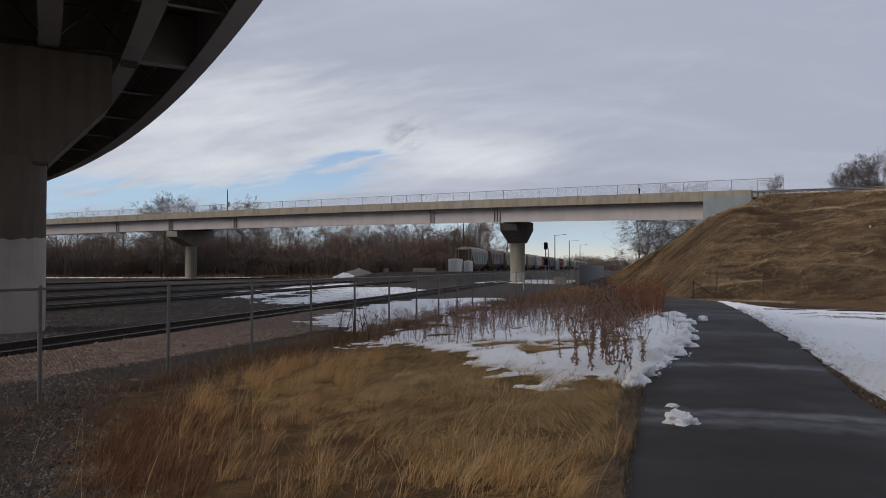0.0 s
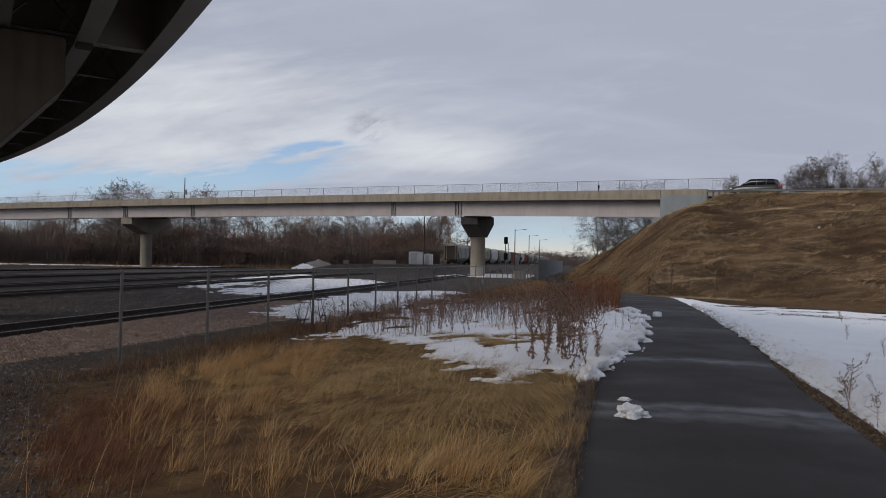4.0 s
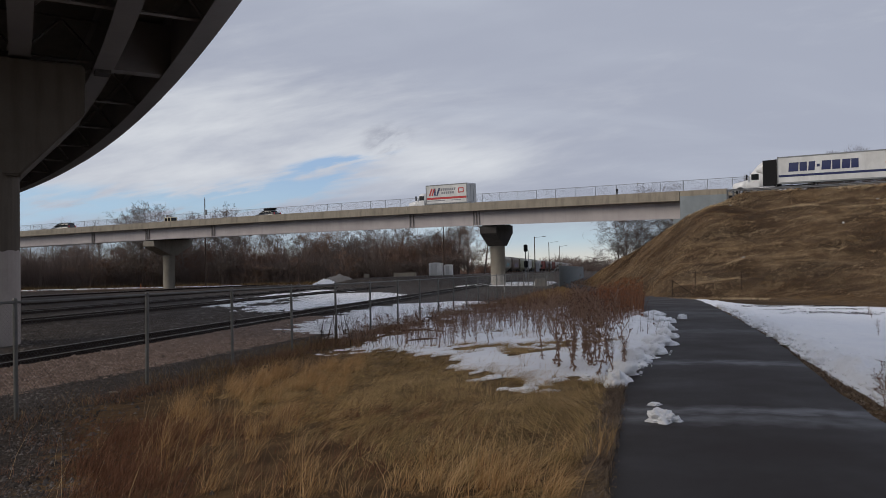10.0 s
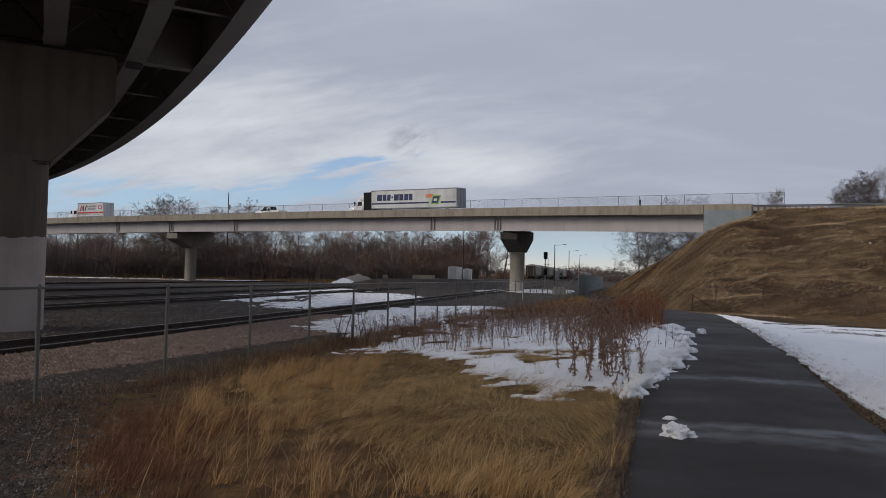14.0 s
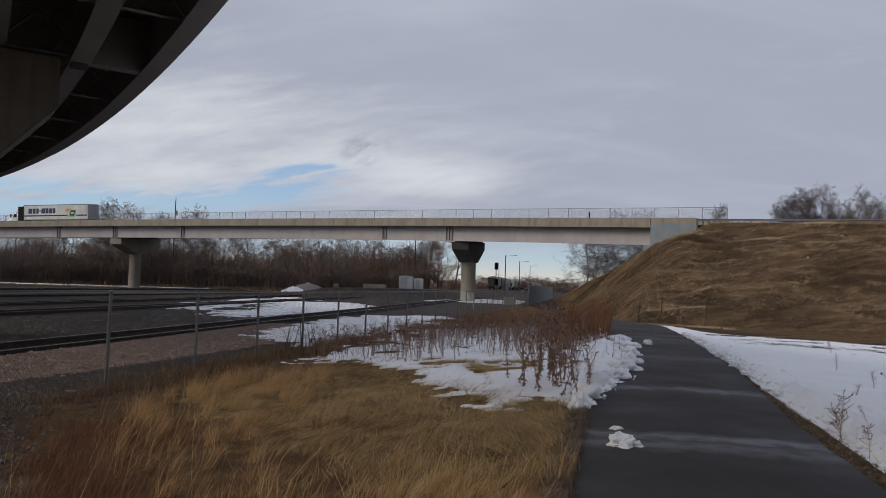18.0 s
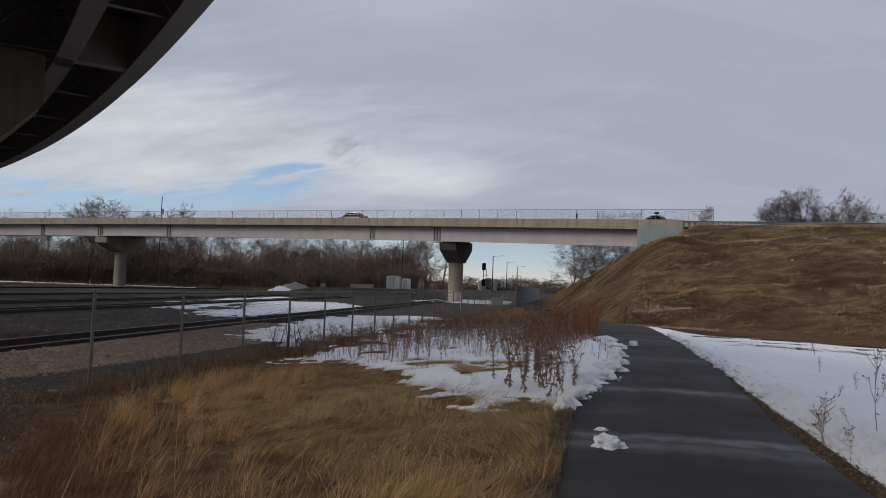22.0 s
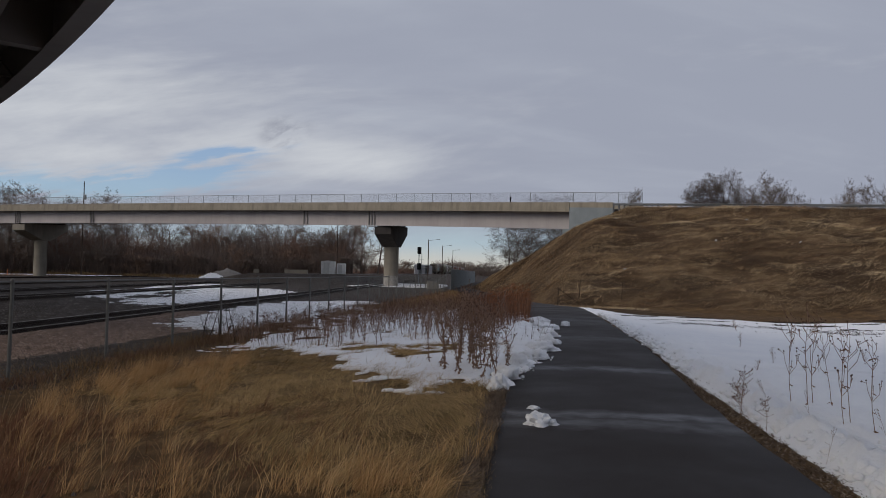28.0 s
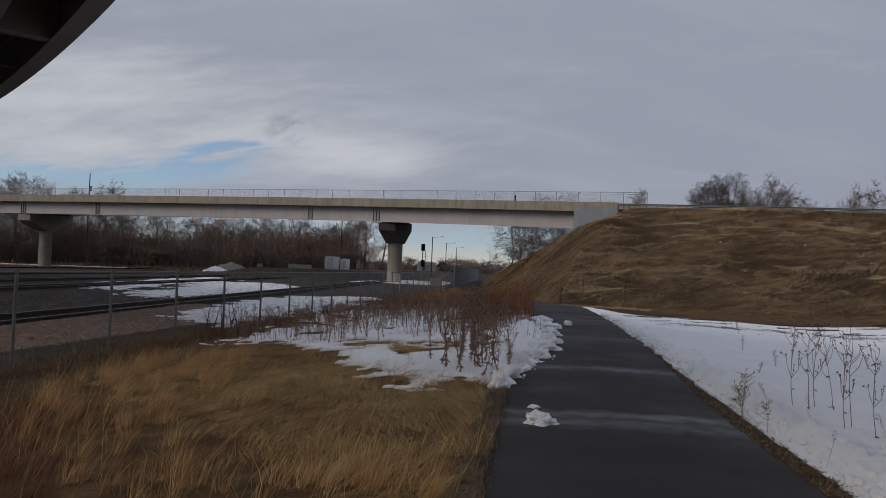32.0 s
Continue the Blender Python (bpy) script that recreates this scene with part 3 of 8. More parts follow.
def sw(x, y):
    x, y = np.asarray(x, float), np.asarray(y, float)
    dx, dy = x - BEND_C[0], y - BEND_C[1]
    s = (TURN_0 - np.arctan2(-dx, dy)) * BEND
    w = BEND - np.hypot(dx, dy)
    for end, side in ((S_LO, -1), (S_HI, 1)):
        a = TURN_0 - end / BEND
        ahead = dx * math.cos(a) + dy * math.sin(a)
        past = (s - end) * side > 0
        s = np.where(past, end + ahead, s)
        w = np.where(past, BEND - (-dx * math.sin(a) + dy * math.cos(a)), w)
    return s, w


def z_top(s):
    """Top of the near parapet: a crest that falls away to both sides."""
    s = np.asarray(s, float)
    c = np.clip(s, -120, 112)
    z = 11.38 - 1.53e-4 * (c + 20) ** 2 - 3.06e-4 * (c + 20) * (s - c)
    return np.maximum(z, 4.8)


ROAD_DROP = 0.76


def path_mid(y):
    y = np.asarray(y, float)
    return 1.15 + 0.3 * y - 0.19 * np.maximum(0, y - 38) * sstep((y - 36) / 12)


def right_edge(y):
    """The path widens to its far side past the first metres."""
    return 1.24 + 0.40 * sstep((np.asarray(y, float) - 7.5) / 9)


def ground_z(x, y):
    x, y = np.asarray(x, float), np.asarray(y, float)
    zp = -0.5 * sstep((y - 25) / 35)
    d = x - path_mid(y)
    left = zp + (-0.46 - zp) * sstep((-d - 1.6) / 8)
    right = zp + (-0.62 - zp) * sstep((d - 1.8) / 14)
    z = np.where(d < 0, left, right)
    z = z + np.where(np.abs(d) < 1.7, 0, 0.07 * (fbm(x * 0.5, y * 0.5, 5) - 0.5))
    s, w = sw(x, y)
    dn, df = np.maximum(0, w - 15.0), np.maximum(0, -1.5 - w)
    er, el = np.maximum(0, 82.0 - s), np.maximum(0, s - ABUT_L)
    end = np.minimum(er, el)
    rough = 0.7 * (fbm(x * 0.12, y * 0.12, 9) - 0.5) + 0.8 * (fbm(x * 0.45, y * 0.45, 13, 3) - 0.5)
    emb = z_top(s) - ROAD_DROP - 0.11 + BANKING * np.clip(DECK_W - w, 0, DECK_W) - np.sqrt((dn / 3.7) ** 2 + (df / 2.5) ** 2 + (end / 2.45) ** 2) + rough * np.minimum(1, (dn + end) / 6)
    # a low berm outside the guard rail
    emb = emb + 0.24 * np.exp(-((w - 14.9) / 1.1) ** 2) * sstep((s - 77) / 5)
    # the bank is cut back beside the path
    emb = np.where(y < 125, np.minimum(emb, zp + 0.85 * (d - 1.9)), emb)
    z = np.maximum(z, emb)
    # the main line runs on a low raised grade
    return np.maximum(z, -0.5 + 1.35 * sstep((y - 100) / 24) * sstep((12.5 - np.abs(x + 33.5 - 0.258 * y)) / 4))


def grid_mesh(name, xs, ys, zf, mat, keep=None, label="", kind="structure"):
    gx, gy = np.meshgrid(xs, ys)
    gz = zf(gx, gy)
    nx = len(xs)
    verts = np.stack([gx, gy, gz], -1).reshape(-1, 3)
    i, j = np.meshgrid(np.arange(nx - 1), np.arange(len(ys) - 1))
    k = (j * nx + i).ravel()
    faces = np.stack([k, k + 1, k + nx + 1, k + nx], 1)
    if keep is not None:
        cx, cy = gx.ravel()[faces].mean(1), gy.ravel()[faces].mean(1)
        faces = faces[keep(cx, cy)]
        used, inv = np.unique(faces, return_inverse=True)
        verts, faces = verts[used], inv.reshape(-1, 4)
    ob = obj(name, verts.tolist(), faces.tolist(), mat, None, True)
    return tagged(ob, label, "", "", kind)


def steps(*runs):
    out = []
    for a, b, st in runs:
        out.append(np.arange(a, b, st))
    return np.concatenate(out + [[runs[-1][1]]])


# ---- ground, embankment, path ----
gx = steps((-1500, -300, 120), (-300, -100, 12), (-100, -20, 3), (-20, 22, 0.5), (22, 80, 1.0), (80, 120, 2.5), (120, 300, 15), (300, 1500, 120))
gy = steps((-400, -40, 40), (-40, 0, 4), (0, 45, 0.5), (45, 100, 1.0), (100, 160, 2.5), (160, 330, 10), (330, 900, 60), (900, 2500, 200))


def emb_side(x, y):
    s, w = sw(x, y)
    return (ground_z(x, y) > -0.25) & ((w > -40) & (w < 62)) & ((s > 55) | (s < -180)) & (y > 30)


ground = grid_mesh("ground", gx, gy, ground_z, M_GROUND, None, "flat ground of dead grass and dark yard cinders")
ground.data.materials.append(M_EMB)
cent = np.array([p.center[:] for p in ground.data.polygons])
mask = emb_side(cent[:, 0], cent[:, 1])
ground.data.polygons.foreach_set("material_index", mask.astype(np.int32))

# the asphalt path, a thin slab with soft shoulders
def build_path():
    ys = np.concatenate([np.arange(-14, 36, 0.6), np.arange(36, 110, 1.2)])
    offs = [-1.53, -1.45, -0.7, 0, 0.7, 1.42, 1.5]
    lift = [-0.05, 0.03, 0.045, 0.055, 0.045, 0.03, -0.05]
    verts, faces = [], []
    for y in ys:
        x = float(path_mid(y))
        wig = 0.03 * math.sin(y * 1.7) + 0.02 * math.sin(y * 4.1)
        zc = float(ground_z(x, y))
        for k, (o, l) in enumerate(zip(offs, lift)):
            e = wig if abs(o) > 1 else 0
            verts.append((x + (o * float(right_edge(y)) / 1.5 if o > 0 else o) + math.copysign(e, o), y, zc + l))
    n = len(offs)
    for r in range(len(ys) - 1):
        for k in range(n - 1):
            a = r * n + k
            faces.append((a, a + 1, a + n + 1, a + n))
    return tagged(obj("path", verts, faces, M_ASPHALT, None, True), "dark wet asphalt footpath with pale cross bands", "", "", "structure")


build_path()

# ---- overpass over the tracks ----
def along(s0, s1, w0, w1, up0, up1, n=1):
    """A bar that follows the banked overpass from s0 to s1, between w0 and w1 across and up0 and up1 from the parapet's top."""
    rings = []
    for s in np.linspace(s0, s1, max(n, int((s1 - s0) / 5)) + 1):
        t = float(z_top(s))
        rings.append([(*at(s, w), t + u + BANKING * (DECK_W - w)) for w, u in ((w0, up0), (w1, up0), (w1, up1), (w0, up1))])
    return sweep(rings)


def overpass():
    th = base("overpass", "road overpass with grey steel girders and weathered concrete parapets", "bridge")
    L0, L1 = ABUT_L, ABUT_R
    cuts = [L0, -160, -107, -75, -36.1, -6.2, 34.7, L1]
    for a, b in zip(cuts, cuts[1:]):
        part("deck", along(a + 0.02, b - 0.02, 0.39, DECK_W - 0.39, -0.77, -1.1, 2), M_DECK, th)
        # near parapet: upper rail, set-back band and lower fascia
        part("parapet", along(a + 0.03, b - 0.03, DECK_W - 0.38, DECK_W, 0.0, -0.42, 2), M_CONC_RAIL, th)
        part("fascia", along(a + 0.01, b - 0.01, DECK_W - 0.38, DECK_W + 0.07, -0.424, -1.1, 2), M_CONC_RAIL, th)
        part("parapet", along(a + 0.03, b - 0.03, 0.0, 0.38, 0.0, -1.1, 2), M_CONC_RAIL, th)
    for w in (DECK_W - 1.1, DECK_W - 4.7, 4.7, 1.1):
        for a, b in zip(cuts, cuts[1:]):
            g = part("girder", along(a + 0.04, b - 0.04, w - 0.03, w + 0.03, -1.11, -3.03, 2), M_GIRDER, th)
            part("flange", along(a + 0.04, b - 0.04, w - 0.24, w + 0.24, -3.034, -3.09, 2), M_GIRDER, g)
            part("flange", along(a + 0.04, b - 0.04, w - 0.2, w + 0.2, -1.105, -1.14, 2), M_GIRDER, g)
            if w > DECK_W - 2:
                sp = [b - 0.3, a + 0.3] + [p + o for p in (-91.1, -22.1, 45.7) if a < p < b for o in (-0.45, 0, 0.45)]
                for s in sp:
                    part("stiffener", along(s - 0.05, s + 0.05, w + 0.034, w + 0.2, -1.16, -3.02), M_GIRDER_DARK, g)
    for a, b in zip(cuts, cuts[1:]):
        n = max(3, int((b - a) / 7))
        for k in range(n + 1):
            s = a + 0.6 + (b - a - 1.2) * k / n
            part("diaphragm", along(s - 0.06, s + 0.06, 1.2, DECK_W - 1.2, -1.5, -2.2), M_GIRDER_DARK, th)
    return th


overpass()
PIER_AX = radians(18.0)


def pier(s, label):
    """A round column with a tapered hammerhead."""
    x, y = at(s, DECK_W / 2)
    zt = float(z_top(s)) - 3.09 + BANKING * DECK_W / 2
    zg = float(ground_z(x, y))
    th = base("bridge_pier", label, "bridge pier", "piers under the overpass", pose(x, y, 0, 0, 0, -math.degrees(PIER_AX)))
    bm = bmesh.new()
    tube(bm, (0, 0, zg - 0.4), (0, 0, zt - 2.7), 1.02, 1.02, 28)
    part("column", bm, M_CONC, th, smooth=False)
    if s > 0:
        bm = bmesh.new()
        tube(bm, (0, 0, zg + 0.0), (0, 0, zg + 1.5), 1.035, 1.035, 28, False)
        part("painted_band", bm, M_CONC_PATCH, th, "pale coated band at the column's foot")
    # local y runs along the cap
    h = [(-5.6, zt - 0.16), (5.6, zt - 0.16), (5.6, zt - 1.25), (1.0, zt - 3.0), (-1.0, zt - 3.0), (-5.6, zt - 1.25)]
    cap = prism(h, -1.15, 1.15, "x")
    bmesh.ops.bevel(cap, geom=cap.edges[:], offset=0.05, segments=1, affect="EDGES")
    # the head is banked with the deck
    for v in cap.verts:
        v.co.z += BANKING * 0.93 * v.co.y * sstep((v.co.z - zt + 3.0) / 2.5)
    # this cap's shade under the deck is put into its colour
    part("pier_cap", cap, M_CONC_CAP_SHADE if s > 0 else M_CONC, th, "concrete hammerhead coloured dark for the deck's shade" if s > 0 else "")
    for v in (-4.8, -1.6, 1.6, 4.8):
        part("bearing", box(-0.9, 0.9, v - 0.4, v + 0.4, zt - 0.164 + 0.056 * v, zt - 0.02 + 0.056 * v), M_CONC_DARK, th)


for s in (-159.5, -91.1, -22.7, 45.7):
    pier(s, "round concrete bridge pier with a tapered hammerhead cap")


def abutment():
    th = base("abutment", "blue-grey coated concrete bridge abutment at the embankment", "abutment")
    for s0, s1 in ((ABUT_R, 79.5), (-220.0, ABUT_L)):
        part("backwall", along(s0 + 0.06, s0 + 1.2, 0.3, DECK_W - 0.34, -1.106, -4.6), M_CONC_BLUE, th)
        part("seat", along(s0 - 1.0, s0 + 0.05, 0.3, DECK_W - 0.4, -3.096, -4.6), M_CONC_BLUE, th)
        # wing walls taper with the bank
        for w0, w1 in ((DECK_W - 0.33, DECK_W + 0.05), (-0.04, 0.36)):
            rings = []
            for s, low in ((s0 + 0.03, -3.6), (s0 + 2.2, -3.0), (s1, -1.9)):
                t = float(z_top(s))
                rings.append([(*at(s, w), t + u + BANKING * (DECK_W - w)) for w, u in ((w0, -0.60), (w1, -0.60), (w1, low), (w0, low))])
            part("wing_wall", sweep(rings), M_CONC_BLUE, th)
            part("parapet", along(s0 + 0.04, s1 - 0.02, w0 - 0.04, w1 - 0.03, 0.0, -0.596, 1), M_CONC_RAIL, th)


abutment()


def road():
    """The carriageway on the embankments, a ribbon at deck level."""
    for s0, s1 in ((ABUT_R + 0.1, 980.0), (-900.0, ABUT_L - 0.1)):
        bm = along(s0, s1, 0.4, DECK_W - 0.4, -ROAD_DROP, -ROAD_DROP - 0.3, 60)
        tagged(part("road", bm, M_ROAD), "grey asphalt carriageway on top of the embankment", "", "", "structure")
    tagged(part("road", along(ABUT_L, ABUT_R, 0.42, DECK_W - 0.42, -ROAD_DROP + 0.004, -ROAD_DROP - 0.004, 8), M_ROAD), "grey asphalt carriageway on the overpass deck", "", "", "structure")


road()


def railing():
    """Chain-link railing on the far parapet: posts 3.05 m apart."""
    th = base("bridge_railing", "thin galvanised chain-link railing along the far parapet", "railing")
    def panel_mesh():
        bm = bmesh.new()
        w, h, r = 3.05, 1.66, 0.0035
        k = -h
        while k < w:
            for flip in (0, 1):
                x0, x1 = max(0, k), min(w, k + h)
                z0, z1 = x0 - k, x1 - k
                if flip:
                    z0, z1 = h - z0, h - z1
                a, b = Vector((x0, 0, z0)), Vector((x1, 0, z1))
                n = (b - a).normalized().cross(Vector((0, 1, 0))) * r
                bm.faces.new([bm.verts.new(p) for p in (a - n, b - n, b + n, a + n)])
            k += 0.13
        me = bpy.data.meshes.new("mesh_panel")
        bm.to_mesh(me)
        bm.free()
        me.materials.append(M_WIRE)
        return me
    pm = panel_mesh()
    bm = bmesh.new()
    tube(bm, (0, 0, -0.2), (0, 0, 1.72), 0.036, 0.036, 6)
    post = bpy.data.meshes.new("post")
    bm.to_mesh(post)
    bm.free()
    post.materials.append(M_GALV)
    for n in range(-46, 27):
        s = n * 3.05
        x, y = at(s, 0.19)
        z = float(z_top(s)) + BANKING * DECK_W
        shared("post", post, th, pose(x, y, z))
        if n < 26:
            x2, y2 = at(s + 3.05, 0.19)
            slope = math.degrees(math.atan2(float(z_top(s + 3.05)) - float(z_top(s)), 3.05))
            shared("mesh_panel", pm, th, Matrix.Translation((x, y, z + 0.05)) @ pose(0, 0, 0, 0, 0, math.degrees(math.atan2(y2 - y, x2 - x))) @ pose(0, 0, 0, 0, -slope, 0))
            bm = bmesh.new()
            z2 = float(z_top(s + 3.05)) + BANKING * DECK_W
            tube(bm, (x, y, z + 1.72), (x2, y2, z2 + 1.72), 0.03, 0.03, 5)
            part("top_rail", bm, M_GALV, th)
            if n == 25:
                part("end_rail", tube(bmesh.new(), (x, y, z + 1.48), (x2, y2, z2 + 1.48), 0.025, 0.025, 5), M_GALV, th)
    x, y = at(61.2, 0.5)
    z = float(z_top(61.2)) + BANKING * DECK_W
    mk = base("marker_post", "short dark marker post on the far parapet", "post", "", pose(x, y, z))
    part("shaft", box(-0.07, 0.07, -0.07, 0.07, 0.0, 0.75, 0.01), M_BLACK, mk)
    part("cap", box(-0.11, 0.11, -0.09, 0.09, 0.754, 1.12, 0.03), M_BLACK, mk)


railing()


def guard_rail(w, s0, s1, label):
    th = base("guard_rail", label, "guard rail", "guard rails on the embankment")
    prof = [(-0.12, 0.0), (-0.07, 0.05), (-0.02, 0.0), (0.02, 0.0), (0.07, 0.05), (0.12, 0.0)]
    s = s0
    while s < s1:
        e = min(s + 3.8, s1)
        rings = []
        for q in (s, e):
            t = float(z_top(q)) - ROAD_DROP + BANKING * (DECK_W - w) + 0.52
            ring = [(*at(q, w + o), t + h) for h, o in prof] + [(*at(q, w + o - 0.012), t + h) for h, o in prof[::-1]]
            rings.append(ring)
        part("beam", sweep(rings), M_GUARD, th)
        for k in (0.0, 0.63, 1.27, 1.9, 2.53, 3.17) if s < s0 + 7 else (0.0, 1.9):
            q = s + k
            t = float(z_top(q)) - ROAD_DROP + BANKING * (DECK_W - w)
            x, y = at(q, w - 0.13)
            part("post", box(x - 0.07, x + 0.07, y - 0.08, y + 0.08, t - 0.6, t + 0.66), M_GUARD, th)
        s += 3.8


guard_rail(DECK_W + 0.3, 79.6, 170.0, "ribbed steel guard rail on dark posts above the bank")
guard_rail(-0.1, 80.0, 150.0, "ribbed steel guard rail on the far side of the carriageway")

# ---- the curved viaduct overhead ----
VC, VZ = np.array([-195.8, -78.4]), 8.9


def arc(r, deg):
    a = radians(deg)
    return VC[0] + r * math.cos(a), VC[1] + r * math.sin(a)


def arc_bar(r0, r1, z0, z1, d0, d1, n):
    rings = []
    for d in np.linspace(d0, d1, n + 1):
        rings.append([(*arc(r, d), z) for r, z in ((r0, z0), (r1, z0), (r1, z1), (r0, z1))])
    return sweep(rings)


V_GIRDERS = [214.42, 212.15, 209.6, 207.05, 204.5, 201.95]
V_PIERS = (5.5, 17.5, 29.5, 41.5, 53.5)


def viaduct():
    th = base("viaduct", "curved dark steel girder viaduct on concrete hammerhead piers", "bridge")
    d0, d1 = 2.0, 58.0
    part("deck", arc_bar(200.6, 216.0, VZ + 2.05, VZ + 2.33, d0, d1, 90), M_DECK, th)
    part("barrier", arc_bar(215.62, 216.05, VZ + 2.334, VZ + 3.2, d0, d1, 90), M_CONC_RAIL, th)
    part("barrier", arc_bar(200.55, 200.98, VZ + 2.334, VZ + 3.2, d0, d1, 90), M_CONC_RAIL, th)
    segs = [2.0, 11.5, 23.5, 26.0, 33.0, 35.5, 47.5, 58.0]
    for r in V_GIRDERS:
        for a, b in zip(segs, segs[1:]):
            g = part("girder", arc_bar(r - 0.012, r + 0.012, VZ + 0.05, VZ + 2.0, a, b, int((b - a) * 2)), M_GIRDER_DARK, th)
            # heavier flange plates over the piers
            hw = 0.32 if (a, b) in ((23.5, 26.0), (26.0, 33.0), (33.0, 35.5)) else 0.29
            part("flange", arc_bar(r - hw, r + hw, VZ, VZ + 0.046, a + 0.004, b - 0.004, int((b - a) * 2)), M_GIRDER_DARK, g)
            part("flange", arc_bar(r - 0.22, r + 0.22, VZ + 2.004, VZ + 2.046, a, b, int((b - a) * 2)), M_GIRDER_DARK, g)
    d = 18.1
    while d < 46:
        for ra, rb in zip(V_GIRDERS, V_GIRDERS[1:]):
            (xa, ya), (xb, yb) = arc(ra - 0.03, d), arc(rb + 0.03, d)
            fr = part("cross_frame", tube(bmesh.new(), (xa, ya, VZ + 0.35), (xb, yb, VZ + 0.35), 0.06, 0.06, 4), M_GIRDER_DARK, th)
            part("diagonal", tube(bmesh.new(), (xa, ya, VZ + 0.4), ((xa + xb) / 2, (ya + yb) / 2, VZ + 1.75), 0.05, 0.05, 4), M_GIRDER_DARK, fr)
            part("diagonal", tube(bmesh.new(), (xb, yb, VZ + 0.4), ((xa + xb) / 2, (ya + yb) / 2, VZ + 1.75), 0.05, 0.05, 4), M_GIRDER_DARK, fr)
            part("top_strut", tube(bmesh.new(), (xa, ya, VZ + 1.8), (xb, yb, VZ + 1.8), 0.05, 0.05, 4), M_GIRDER_DARK, fr)
        d += 1.64
    # bottom laterals between the inner girders
    d = 19.74
    while d < 44:
        for ra, rb in ((V_GIRDERS[1], V_GIRDERS[2]),):
            (xa, ya), (xb, yb) = arc(ra - 0.3, d), arc(rb + 0.3, d + 1.64)
            part("lateral_brace", tube(bmesh.new(), (xa, ya, VZ + 0.12), (xb, yb, VZ + 0.12), 0.055, 0.055, 4), M_GIRDER_DARK, th)
        d += 3.28
    for d in V_PIERS:
        for ra, rb in ((V_GIRDERS[0], V_GIRDERS[1]), (V_GIRDERS[4], V_GIRDERS[5])):
            rings = [[(*arc(r, d + o), VZ + z) for o, z in ((-0.07, 0.05), (0.07, 0.05), (0.07, 1.9), (-0.07, 1.9))] for r in (ra - 0.02, rb + 0.02)]
            part("floor_beam", sweep(rings), M_GIRDER_DARK, th)
    for d in V_PIERS:
        x, y = arc(208.4, d)
        zg = float(ground_z(x, y))
        p = base("viaduct_pier", "massive round concrete column with a broad hammerhead under the viaduct", "bridge pier", "piers of the viaduct", pose(x, y, 0, 0, 0, d))
        bm = bmesh.new()
        tube(bm, (0, 0, zg - 0.4), (0, 0, VZ - 3.7), 1.22, 1.22, 40)
        part("column", bm, M_CONC_PIER, p)
        bm = bmesh.new()
        tube(bm, (0, 0, zg - 0.1), (0, 0, zg + 3.0), 1.232, 1.232, 40, False)
        for v in bm.verts:
            if v.co.z > zg + 1:
                a = math.atan2(v.co.y, v.co.x)
                v.co.z += 0.22 * noise.noise(Vector((3 * math.cos(a), 3 * math.sin(a), d))) + 0.1 * noise.noise(Vector((11 * math.cos(a), 11 * math.sin(a), d)))
        part("painted_band", bm, M_CONC_PIER_LOW, p, "pale coated lower band hiding old marks")
        t = VZ - 0.12
        h = [(-3.1, t), (3.1, t), (3.1, t - 1.65), (1.2, t - 3.8), (-1.2, t - 3.8), (-3.1, t - 1.65)]
        cap = prism(h, -1.0, 1.0, "y")
        bmesh.ops.bevel(cap, geom=cap.edges[:], offset=0.06, segments=2, affect="EDGES")
        part("pier_cap", cap, M_CONC_PIER, p)
        for r in V_GIRDERS[1:5]:
            part("bearing", box(r - 208.4 - 0.25, r - 208.4 + 0.25, -0.3, 0.3, t + 0.004, VZ - 0.004), M_CONC_DARK, p)


viaduct()

